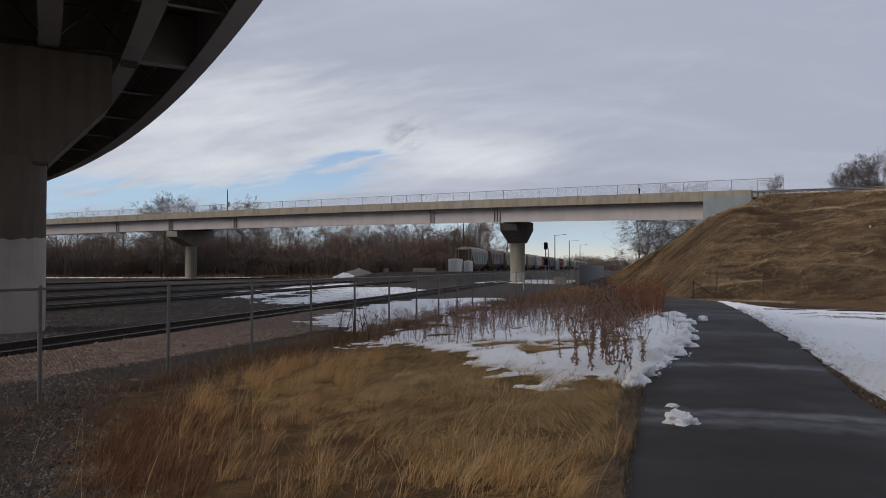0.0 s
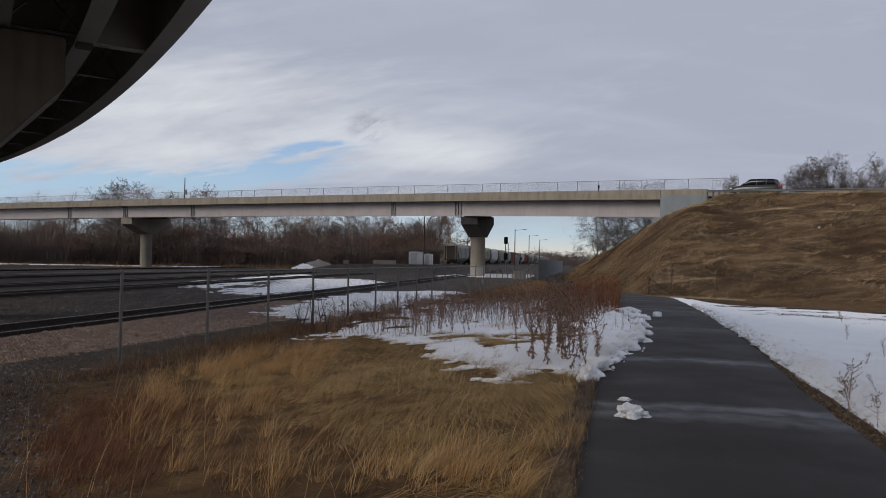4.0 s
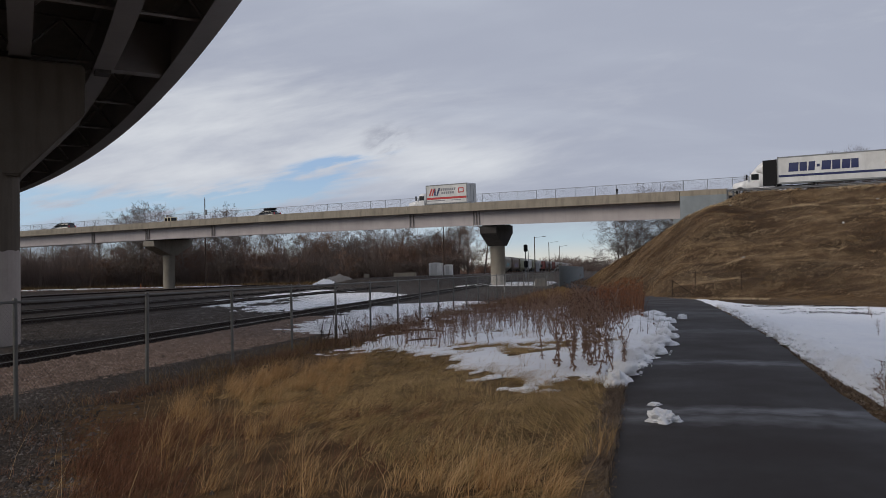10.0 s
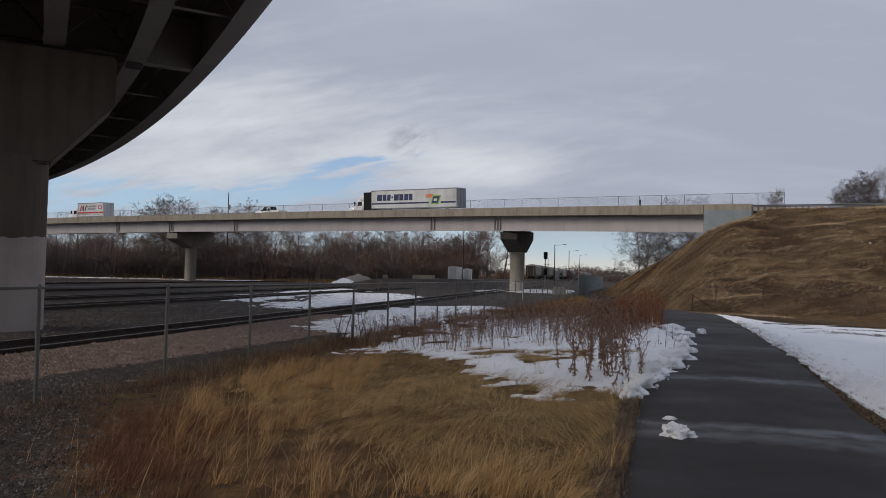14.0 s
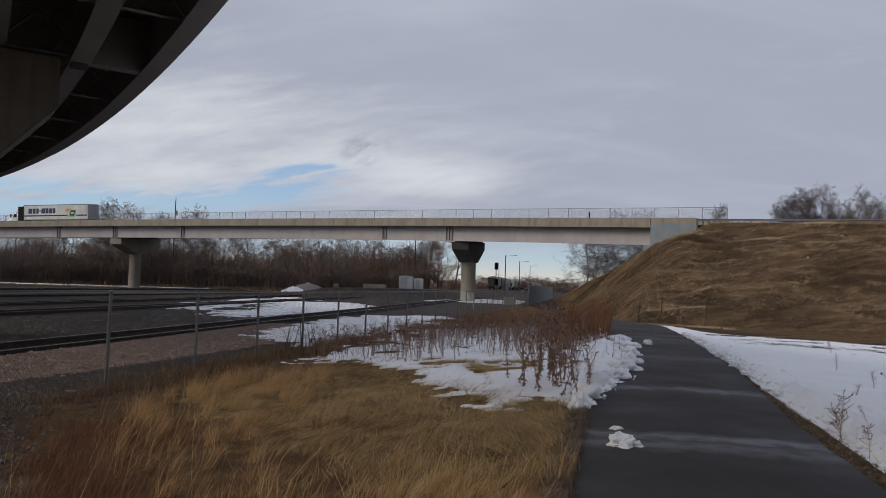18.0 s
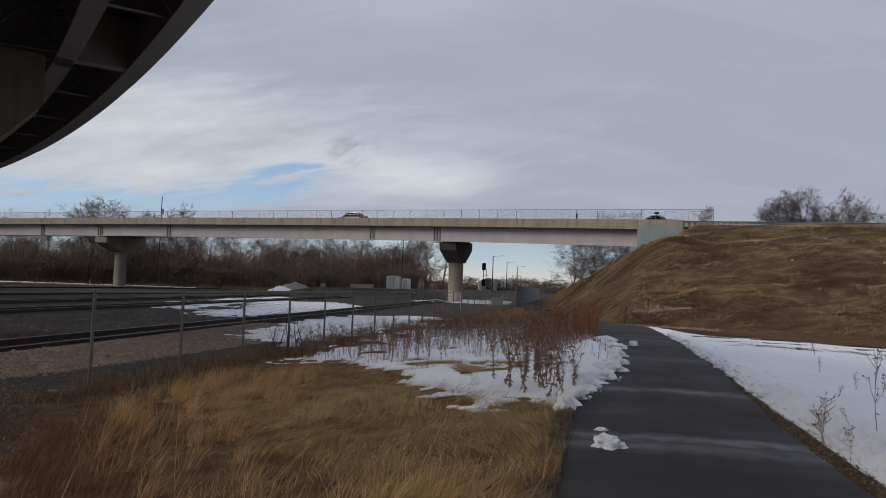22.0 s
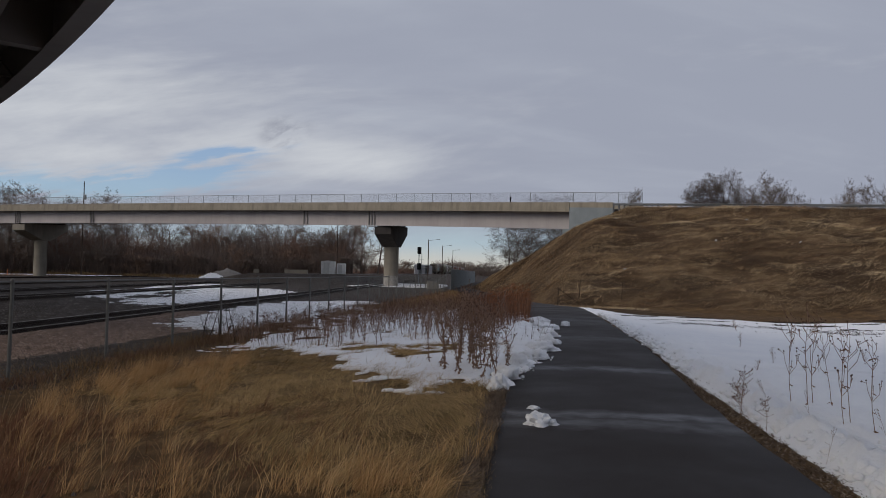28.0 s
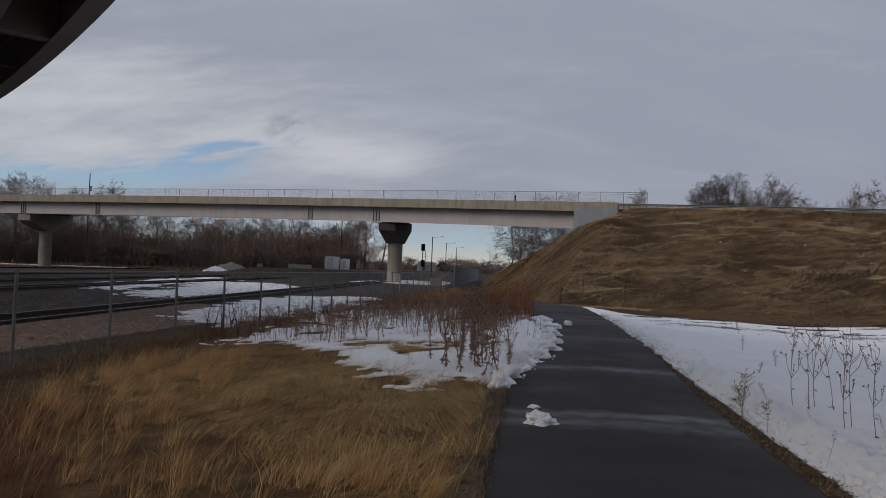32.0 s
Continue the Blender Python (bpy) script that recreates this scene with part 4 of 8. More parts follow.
# ---- rail yard ----
def track(x0, slope, y0, y1, lift=0.0, ties=True, bed=True, shoulder=False):
    """One railway line: x = x0 + slope * y at its middle."""
    th = base("railway_track", "rusty rails on dark timber ties and ballast", "railway track", "tracks of the yard")
    nrm = Vector((1, -slope, 0)).normalized()
    d = Vector((slope, 1, 0)).normalized()
    top = -0.24 + lift
    P = lambda y, o, z: Vector((x0 + slope * y, y, z)) + nrm * o
    prof = [(-0.07, -0.17), (-0.02, -0.15), (-0.015, -0.045), (-0.036, -0.035), (-0.036, 0.0), (0.036, 0.0), (0.036, -0.035), (0.015, -0.045), (0.02, -0.15), (0.07, -0.17)]
    for o in (-0.75, 0.75):
        rl = part("rail", sweep([[P(y, o + a, top + b) for a, b in prof] for y in (y0, y1)]), M_RAIL, th)
        part("running_surface", sweep([[P(y, o + a, top + b) for a, b in ((-0.03, 0.001), (0.03, 0.001), (0.026, 0.006), (-0.026, 0.006))] for y in (y0, y1)]), M_RAILTOP, rl, "worn bright running surface")
    if bed:
        n = max(2, int((y1 - y0) / 4))
        part("ballast_bed", sweep([[P(y, a, b) for a, b in ((-2.9, -0.62 + lift), (-1.65, top - 0.187), (1.65, top - 0.187), (2.9, -0.62 + lift))] for y in np.linspace(y0, y1, n)]), M_BALLAST, th)
    if shoulder:
        # pale ballast heaped against the near rail
        part("ballast_shoulder", sweep([[P(y, a, b) for a, b in ((0.86, -0.45), (0.88, -0.345), (1.35, -0.33), (2.5, -0.45), (2.7, -0.52))] for y in np.arange(y0, 36, 2.0)]), M_SHOULDER, th, "pinkish pale ballast heaped along the rail")
    if ties:
        bm = box(-0.12, 0.12, -1.3, 1.3, -0.18, 0.0)
        me = bpy.data.meshes.new("tie")
        bm.to_mesh(me)
        bm.free()
        me.materials.append(M_TIE)
        ang = math.degrees(math.atan2(d.y, d.x))
        y, k = max(y0, ties[0]), 0
        while y < ties[1] and k < 160:
            p = P(y, random.uniform(-0.04, 0.04), top - 0.172)
            shared("tie", me, th, pose(p.x, p.y, p.z, 0, 0, ang + random.uniform(-1, 1)))
            y += 0.56 * d.y
            k += 1
    return th


track(-14.05, 0.22, -5, 330, 0.0, (8, 75), True, True)
track(-26.1, 0.2, -5, 330, 0.0, (18, 60))
track(-33.0, 0.19, -10, 330, 0.0, None)
track(-45.0, 0.2, -10, 330, 0.0, None)
track(-30.9, 0.258, 122, 420, 1.1, None)
track(-66.0, 0.22, 0, 330, 0.0, None)

TRAIN_X0, TRAIN_K = -30.9, 0.258
TRAIN_ANG = math.degrees(math.atan2(1, TRAIN_K))


def wheelset(parent, x, name="truck"):
    tr = part(name, box(x - 1.3, x + 1.3, -1.0, 1.0, 0.42, 0.7, 0.04), M_BLACK, parent)
    for dx in (-0.85, 0.85):
        for y in (-0.75, 0.75):
            bm = tube(bmesh.new(), (x + dx, y - 0.06, 0.455), (x + dx, y + 0.06, 0.455), 0.45, 0.45, 16)
            part("wheel", bm, M_RAIL, tr)
    return tr


def hopper_car(color, label, marks=None, length=16.6):
    """A covered hopper: sloped ends, ribbed bulging sides, roof walk and hatches. It heads along +x and its rear stands at 0."""
    th = base("hopper_car", label, "freight car", "cars of the freight train")
    L, hw = length, 1.56
    prof = [(-1.2, 1.05), (-hw, 1.5), (-hw, 3.7), (-1.35, 4.25), (-0.7, 4.5), (0.7, 4.5), (1.35, 4.25), (hw, 3.7), (hw, 1.5), (1.2, 1.05)]
    def ring(x, cut):
        out = []
        for y, z in prof:
            out.append((x, y * (1 - 0.04 * cut), max(z, 1.05 + cut * 1.9)))
        return out
    part("body", sweep([ring(0.75, 1.0), ring(2.4, 0.15), ring(2.8, 0), ring(L - 2.8, 0), ring(L - 2.4, 0.15), ring(L - 0.75, 1.0)]), color, th)
    part("sill", box(0.35, L - 0.35, -0.3, 0.3, 0.78, 1.04, 0.02), M_BLACK, th)
    for e, sg in ((0.35, 1), (L - 0.35, -1)):
        part("end_platform", box(min(e, e + sg * 1.2), max(e, e + sg * 1.2), -1.45, 1.45, 1.05, 1.15, 0.02), M_BLACK, th)
        fr = part("end_ladder", box(e + sg * 0.02 - 0.03, e + sg * 0.02 + 0.03, -1.45, -1.38, 1.15, 4.1), color, th)
        for y in (-0.95, 0.95, 1.42):
            bbox_bm = box(e + sg * 0.02 - 0.03, e + sg * 0.02 + 0.03, y - 0.035, y + 0.035, 1.15, 4.1)
            part("post", bbox_bm, color, fr)
        for z in (1.7, 2.2, 2.7, 3.2, 3.7, 4.08):
            part("rung", box(e + sg * 0.02 - 0.02, e + sg * 0.02 + 0.02, -1.4, -0.95, z, z + 0.04), color, fr)
        part("top_beam", box(e - 0.05, e + 0.05, -1.45, 1.45, 4.104, 4.2), color, fr)
        # added dark sheet: shade under the overhang, put in behind the ladder posts
        part("end_shade_sheet", box(min(e + sg * 0.30, e + sg * 0.38), max(e + sg * 0.30, e + sg * 0.38), -1.44, 1.44, 1.155, 4.08), M_END_SHADE, th)
        # the slope sheet takes the same dark colour, as if in shadow
        part("slope_sheet", sweep([[(e + sg * 0.6, -1.42, 2.98), (e + sg * 0.6, 1.42, 2.98), (e + sg * 0.58, 1.3, 4.0), (e + sg * 0.58, -1.3, 4.0)],
                                   [(e + sg * 0.66, -1.42, 2.98), (e + sg * 0.66, 1.42, 2.98), (e + sg * 0.64, 1.3, 4.0), (e + sg * 0.64, -1.3, 4.0)]]), M_END_SHADE, th)
        part("coupler", box(min(e, e - sg * 0.42), max(e, e - sg * 0.42), -0.14, 0.14, 0.8, 1.02, 0.03), M_BLACK, th)
    k = 3.2
    while k < L - 2.9:
        for y in (-hw - 0.05, hw + 0.0):
            part("rib", box(k - 0.04, k + 0.04, y, y + 0.05, 1.5, 3.7), color, th)
        k += 1.7
    part("roof_walk", box(0.9, L - 0.9, -0.35, 0.35, 4.62, 4.67), M_GALV, th)
    part("hatch", box(2.6, L - 2.6, -0.3, 0.3, 4.5, 4.61, 0.03), color, th)
    for x in (4.4, L / 2, L - 4.4):
        bm = sweep([[(x - 1.5, -1.1, 1.08), (x + 1.5, -1.1, 1.08), (x + 1.5, 1.1, 1.08), (x - 1.5, 1.1, 1.08)],
                    [(x - 0.5, -0.5, 0.4), (x + 0.5, -0.5, 0.4), (x + 0.5, 0.5, 0.4), (x - 0.5, 0.5, 0.4)]])
        part("outlet", bm, color, th)
    wheelset(th, 2.0)
    wheelset(th, L - 2.0)
    if marks:
        for y in (-hw - 0.012,):
            for i in range(6):
                x = L * 0.32 + i * 0.95
                h = 0.7 + 0.3 * ((i * 7) % 3)
                part("sprayed_mark", box(x, x + 0.7, y - 0.002, y + 0.006, 1.75, 1.75 + h, 0), marks, th, "sprayed block of colour")
    return th


def box_car(color, label, length=16.2):
    th = base("box_car", label, "freight car", "cars of the freight train")
    L = length
    part("body", box(0.4, L - 0.4, -1.5, 1.5, 1.1, 4.3, 0.05), color, th)
    part("roof", prism([(-1.54, 4.29), (1.54, 4.29), (0.9, 4.5), (-0.9, 4.5)], 0.35, L - 0.35, "x"), M_GALV, th)
    for y in (-1.56, 1.5):
        d = part("door", box(L / 2 - 1.6, L / 2 + 1.6, y, y + 0.06, 1.2, 4.1, 0.01), color, th)
        for k in range(5):
            part("door_rib", box(L / 2 - 1.5, L / 2 + 1.5, y - 0.03, y + 0.09, 1.5 + 0.55 * k, 1.58 + 0.55 * k), color, d)
        k = 1.0
        while k < L - 0.6:
            if abs(k - L / 2) > 1.7:
                part("rib", box(k - 0.05, k + 0.05, y - 0.01, y + 0.07, 1.15, 4.25), color, th)
            k += 1.15
    part("sill", box(0.0, L, -0.3, 0.3, 0.8, 1.095, 0.02), M_BLACK, th)
    wheelset(th, 2.0)
    wheelset(th, L - 2.0)
    return th


F_GREY, F_TAN = mat_freight("freight_grey", (0.42, 0.42, 0.41), 0.5), mat_freight("freight_tan", (0.30, 0.275, 0.235), 0.6)
F_BROWN, F_RED = mat_freight("freight_brown", (0.16, 0.12, 0.10), 0.6), mat_freight("freight_red", (0.24, 0.05, 0.035), 0.5)
F_PALE, F_OLIVE = mat_freight("freight_pale", (0.55, 0.55, 0.53), 0.4), mat_freight("freight_olive", (0.27, 0.28, 0.19), 0.5)
F_MARK_A, F_MARK_B = plain("teal_spray", (0.10, 0.30, 0.33), 0.6), plain("violet_spray", (0.16, 0.14, 0.25), 0.6)
# near-black colour that paints shade onto the hopper ends
M_END_SHADE = plain("shaded_steel", (0.05, 0.042, 0.036), 0.8)
TRAIN = []


def build_train():
    tan = hopper_car(F_TAN, "tan covered hopper car with a dark sloped end", F_MARK_A)
    order = [tan]
    brown = hopper_car(F_BROWN, "brown-grey covered hopper car with sprayed marks", F_MARK_B)
    order.append(brown)
    pale = hopper_car(F_PALE, "pale grey covered hopper car with ribbed sides")
    grey = hopper_car(F_GREY, "grey covered hopper car with ribbed sides")
    red = box_car(F_RED, "faded red box car with a ribbed door")
    olive = hopper_car(F_OLIVE, "olive covered hopper car with streaked sides")
    hidden = copy_thing(olive, Matrix.Identity(4))
    order += [hidden, pale, olive, grey, red]
    spare = [brown, grey, red, pale, grey, olive, pale, grey, pale, grey, tan, pale]
    for c in spare:
        order.append(copy_thing(c, Matrix.Identity(4)))
    TRAIN.extend(order)


build_train()
CAR_PITCH = 18.2


def train_pose(k, t):
    y = 134.0 + 6.3 * t + k * CAR_PITCH * math.sin(radians(TRAIN_ANG))
    return pose(TRAIN_X0 + TRAIN_K * y, y, 0.86, 0, 0, TRAIN_ANG)


# ---- chain-link fence along the yard ----
def yard_fence():
    th = base("chain_link_fence", "galvanised chain-link fence with steel posts beside the tracks", "fence")
    H_F, S = 1.78, 3.05
    bm = bmesh.new()
    tube(bm, (0, 0, -0.3), (0, 0, H_F), 0.033, 0.033, 10)
    bmesh.ops.create_uvsphere(bm, u_segments=8, v_segments=5, radius=0.037, matrix=Matrix.Translation((0, 0, H_F)))
    post = bpy.data.meshes.new("post")
    bm.to_mesh(post)
    bm.free()
    post.materials.append(M_POST)

    def fabric(cell, r, rows=1.7):
        bm = bmesh.new()
        k = -rows
        while k < S:
            for flip in (0, 1):
                x0, x1 = max(0, k), min(S, k + rows)
                if x1 - x0 < 0.01:
                    continue
                z0, z1 = x0 - k, x1 - k
                if flip:
                    z0, z1 = rows - z0, rows - z1
                # each wire bellies a little out of the plane
                dy = 0.004 if flip else -0.004
                a, b = Vector((x0, dy, z0)), Vector((x1, dy, z1))
                n = (b - a).normalized().cross(Vector((0, 1, 0))) * r
                o = Vector((0, r, 0))
                vs = [[bm.verts.new(p + q) for q in (n, o, -n)] for p in (a, b)]
                for i in range(3):
                    j = (i + 1) % 3
                    bm.faces.new((vs[0][i], vs[0][j], vs[1][j], vs[1][i]))
            k += cell
        me = bpy.data.meshes.new("wire_mesh")
        bm.to_mesh(me)
        bm.free()
        me.materials.append(M_WIRE)
        return me

    near, far = fabric(0.075, 0.0024), fabric(0.15, 0.004)
    d = Vector((0.289, 1, 0)).normalized()
    ang = math.degrees(math.atan2(d.y, d.x))
    y = 11.26 - 2.93 * 4
    k = -4
    while y < 84:
        x = FENCE(y)
        z = float(ground_z(x, y))
        y2 = y + S * d.y
        x2 = FENCE(y2)
        z2 = float(ground_z(x2, y2))
        zl = -0.46 if k < 12 else z
        shared("post", post, th, pose(x, y, zl, random.uniform(-0.6, 0.6), random.uniform(-0.6, 0.6), 0))
        shared("wire_mesh", near if k < 8 else far, th, pose(x - 0.035, y, zl + 0.06, 0, 0, ang))
        bm = bmesh.new()
        tube(bm, (x, y, zl + H_F - 0.03), (x2, y2, zl + H_F - 0.03), 0.021, 0.021, 7)
        part("top_rail", bm, M_POST, th)
        y, k = y2, k + 1


yard_fence()


def slat_fence():
    """A taller fence with privacy slats where the path goes under the overpass."""
    th = base("slatted_fence", "tall chain-link fence woven with blue-grey privacy slats", "fence")
    me = bpy.data.meshes.new("slat")
    bm = box(-0.17, 0.17, -0.012, 0.012, 0.05, 2.55)
    bm.to_mesh(me)
    bm.free()
    me.materials.append(M_SLAT)
    p, q = Vector((16.2, 88.0, 0)), Vector((37.0, 170.0, 0))
    d = (q - p).normalized()
    ang = math.degrees(math.atan2(d.y, d.x))
    n = int((q - p).length / 0.38)
    for i in range(n):
        c = p + d * (0.38 * i + 0.19)
        shared("slat", me, th, pose(c.x, c.y, -0.55, 0, 0, ang))
        if i % 8 == 0:
            part("post", tube(bmesh.new(), (c.x - d.x * 0.19, c.y - d.y * 0.19, -0.8), (c.x - d.x * 0.19, c.y - d.y * 0.19, 2.05), 0.04, 0.04, 8), M_GALV, th)
    part("brace", tube(bmesh.new(), (p.x, p.y, 1.9), (p.x - 2.9, p.y - 0.4, -0.3), 0.04, 0.04, 8), M_GALV, th)
    part("top_rail", tube(bmesh.new(), (p.x, p.y, 2.03), (q.x, q.y, 2.03), 0.025, 0.025, 6), M_GALV, th)


slat_fence()


# ---- poles, signal, cabinets ----
def pole(x, y, top, label, arm=0.0, r=0.14, name="utility_pole", mat=None, tilt=0.0, extra=True):
    z = float(ground_z(x, y))
    th = base(name, label, name.replace("_", " "), "", pose(x, y, z, 0, tilt, 0))
    part("shaft", tube(bmesh.new(), (0, 0, -0.5), (0, 0, top - z), r, r * 0.62, 9), mat or M_WOODPOLE, th)
    if arm:
        part("arm", tube(bmesh.new(), (0, 0, top - z - 0.25), (arm, 0, top - z + 0.05), 0.04, 0.03, 6), M_GALV, th)
        part("lamp_head", box(arm - 0.1, arm + 0.75, -0.16, 0.16, top - z, top - z + 0.14, 0.04), M_GALV, th)
    elif extra:
        part("transformer", tube(bmesh.new(), (0.28, 0, top - z - 3.4), (0.28, 0, top - z - 2.4), 0.22, 0.22, 10), M_GALV, th)
        part("insulator", tube(bmesh.new(), (0, 0, top - z), (0, 0, top - z + 0.3), 0.06, 0.04, 6), M_CONC, th)
    return th


pole(-45.5, 155.5, 17.9, "dark timber utility pole with a small transformer behind the overpass")
pole(4.2, 150.0, 12.0, "dark timber pole in front of the tree belt", 0, 0.13, extra=False)
for x, y, top, a in ((28.8, 190, 10.1, 2.2), (40.2, 235, 10.3, 2.2), (52.0, 280, 10.4, 2.0)):
    pole(x, y, top, "dark street lamp post with a short arm", a, 0.16, "street_lamp")


def rail_signal(x, y):
    z = float(ground_z(x, y))
    th = base("rail_signal", "railway signal mast with two black target heads", "railway signal", "", pose(x, y, z))
    part("mast", tube(bmesh.new(), (0, 0, -0.2), (0, 0, 6.2), 0.09, 0.07, 10), M_GALV, th)
    for zz, h in ((5.6, 1.15), (3.0, 1.1)):
        hd = part("signal_head", box(-0.32, 0.32, -0.5, -0.12, zz - h / 2, zz + h / 2, 0.14), M_BLACK, th)
        for k in (-0.28, 0.05, 0.36):
            part("hood", tube(bmesh.new(), (0, -0.5, zz + k), (0, -0.78, zz + k), 0.12, 0.12, 10, False), M_BLACK, hd)
    part("ladder", box(0.42, 0.5, -0.03, 0.03, 0.3, 5.2), M_GALV, th)
    part("platform", box(-0.1, 0.75, -0.4, 0.4, 4.15, 4.2), M_GALV, th)


rail_signal(16.6, 119.5)


def cabinet(x, y, w, d, h, label):
    z = float(ground_z(x, y))
    th = base("signal_cabinet", label, "cabinet", "equipment cabinets by the tracks", pose(x, y, z, 0, 0, -8))
    part("body", box(-w / 2, w / 2, -d / 2, d / 2, 0.1, h, 0.03), M_WHITE, th)
    part("roof", prism([(-w / 2 - 0.08, h + 0.004), (w / 2 + 0.08, h + 0.004), (0, h + 0.16)], -d / 2 - 0.06, d / 2 + 0.06, "y"), M_OFFWHITE, th)
    part("plinth", box(-w / 2 - 0.05, w / 2 + 0.05, -d / 2 - 0.05, d / 2 + 0.05, -0.3, 0.096), M_CONC, th)
    part("door", box(-w * 0.32, w * 0.12, -d / 2 - 0.03, -d / 2 - 0.004, 0.25, h - 0.2, 0.01), M_OFFWHITE, th)


cabinet(2.2, 128.5, 2.3, 2.0, 2.25, "white metal signal cabinet with a shallow pitched roof")
cabinet(4.4, 129.2, 1.5, 1.2, 1.9, "small grey-white equipment cabinet")


def warehouse(x, y, w, d, h, turn):
    z = float(ground_z(x, y))
    th = base("warehouse", "low pale metal warehouse beyond the tracks", "building", "", pose(x, y, z, 0, 0, turn))
    part("wall", box(-w / 2, w / 2, -d / 2, d / 2, -0.2, h, 0.02), M_OFFWHITE, th)
    part("roof", prism([(-d / 2 - 0.3, h + 0.004), (d / 2 + 0.3, h + 0.004), (0, h + 1.3)], -w / 2 - 0.3, w / 2 + 0.3, "x"), M_GALV, th)
    for k in range(4):
        c = -w / 2 + w * (k + 0.5) / 4
        dr = part("door", box(c - 1.4, c + 1.4, -d / 2 - 0.05, -d / 2 - 0.006, 0.0, 3.2, 0.01), M_GREY_TEXT, th)
        part("window", box(c + 1.8, c + 2.6, -d / 2 - 0.04, -d / 2 - 0.006, 1.6, 2.6, 0.01), M_GLASS_DARK, th)


warehouse(39.5, 275.0, 5.5, 3.0, 2.3, 8)

# ---- trees and brush ----
def tree_segments(rng, height, spread, stems=1, levels=4, thin=1.0, droop=0.0, clear=0.22, kids=(5, 7, 6, 5), reach=1.0):
    """Branch pieces (p0, p1, r0, r1, level) of a leafless tree."""
    out = []

    def grow(p, d, length, r, level):
        n = (6, 4, 3, 2 if reach == 1 else 3, 2)[level]
        pts, dirs = [p], [d]
        for i in range(n):
            up = Vector((0, 0, 0.10 if level < 2 else 0.07 - droop))
            d = (d + Vector((rng.gauss(0, 1), rng.gauss(0, 1), rng.gauss(0, 0.6))) * (0.09 + 0.07 * level) + up).normalized()
            q = pts[-1] + d * (length / n)
            r0, r1 = r * (1 - 0.75 * i / n), r * (1 - 0.75 * (i + 1) / n)
            out.append((pts[-1], q, r0, r1, level))
            pts.append(q)
            dirs.append(d)
        if level + 1 >= levels:
            return
        for k in range(kids[level] + rng.randint(-1, 1)):
            f = rng.uniform(clear if level == 0 else 0.2, 1.0)
            i = min(n - 1, int(f * n))
            b = pts[i].lerp(pts[i + 1], f * n - i)
            side = Vector((rng.gauss(0, 1), rng.gauss(0, 1), rng.gauss(0, 0.35)))
            side = (side - dirs[i] * side.dot(dirs[i])).normalized()
            nd = (dirs[i] * rng.uniform(0.5, 0.9) + side * spread).normalized()
            grow(b, nd, length * rng.uniform(0.42, 0.62) * (1.1 - 0.35 * f) * (reach if level > 0 else 1), max(r * (1 - 0.75 * f) * 0.6, 0.011 * thin), level + 1)

    for s in range(stems):
        lean = Vector((rng.gauss(0, 0.22), rng.gauss(0, 0.22), 1)).normalized() if stems > 1 else Vector((rng.gauss(0, 0.05), rng.gauss(0, 0.05), 1)).normalized()
        o = Vector((rng.gauss(0, 0.5), rng.gauss(0, 0.5), 0)) if stems > 1 else Vector((0, 0, 0))
        grow(o + Vector((0, 0, -0.2)), lean, height * rng.uniform(0.7, 0.85), height * (0.022 if stems == 1 else 0.011), 0)
    return out


def tubes_mesh(name, segs, mat, sides=4):
    """Skins branch pieces; pieces that follow one another share a ring."""
    verts, faces = [], []
    last, ring = None, None
    for a, b, r0, r1, lv in segs:
        n = sides + 2 if lv == 0 else (sides if lv < 2 else 3)
        d = (b - a).normalized()
        u = d.orthogonal().normalized()
        v = d.cross(u)
        if last is None or (a - last).length > 1e-6 or len(ring) != n:
            ring = list(range(len(verts), len(verts) + n))
            verts += [tuple(a + u * (r0 * math.cos(6.28319 * i / n)) + v * (r0 * math.sin(6.28319 * i / n))) for i in range(n)]
        k = len(verts)
        verts += [tuple(b + u * (r1 * math.cos(6.28319 * i / n)) + v * (r1 * math.sin(6.28319 * i / n))) for i in range(n)]
        faces += [(ring[i], ring[(i + 1) % n], k + (i + 1) % n, k + i) for i in range(n)]
        last, ring = b, list(range(k, k + n))
    me = bpy.data.meshes.new(name)
    me.from_pydata(verts, [], faces)
    me.materials.append(mat)
    me.shade_smooth()
    return me


def tree_kind(seed, mat, **kw):
    segs = tree_segments(random.Random(seed), **kw)
    return tubes_mesh("trunk", [s for s in segs if s[4] == 0], mat), tubes_mesh("crown", [s for s in segs if s[4] > 0], mat)


def plant_tree(kind, x, y, scale, turn, label, group="", name="bare_tree", z=None):
    z = float(ground_z(x, y)) if z is None else z
    th = base(name, label, "tree" if "tree" in name else "shrub", group, pose(x, y, z, 0, 0, turn) @ Matrix.Diagonal((scale[0], scale[0], scale[1], 1)))
    tagged(shared("trunk" if "tree" in name else "stem", kind[0], th), kind="" if "tree" in name else "stuff")
    tagged(shared("crown", kind[1], th), kind="stuff")
    return th


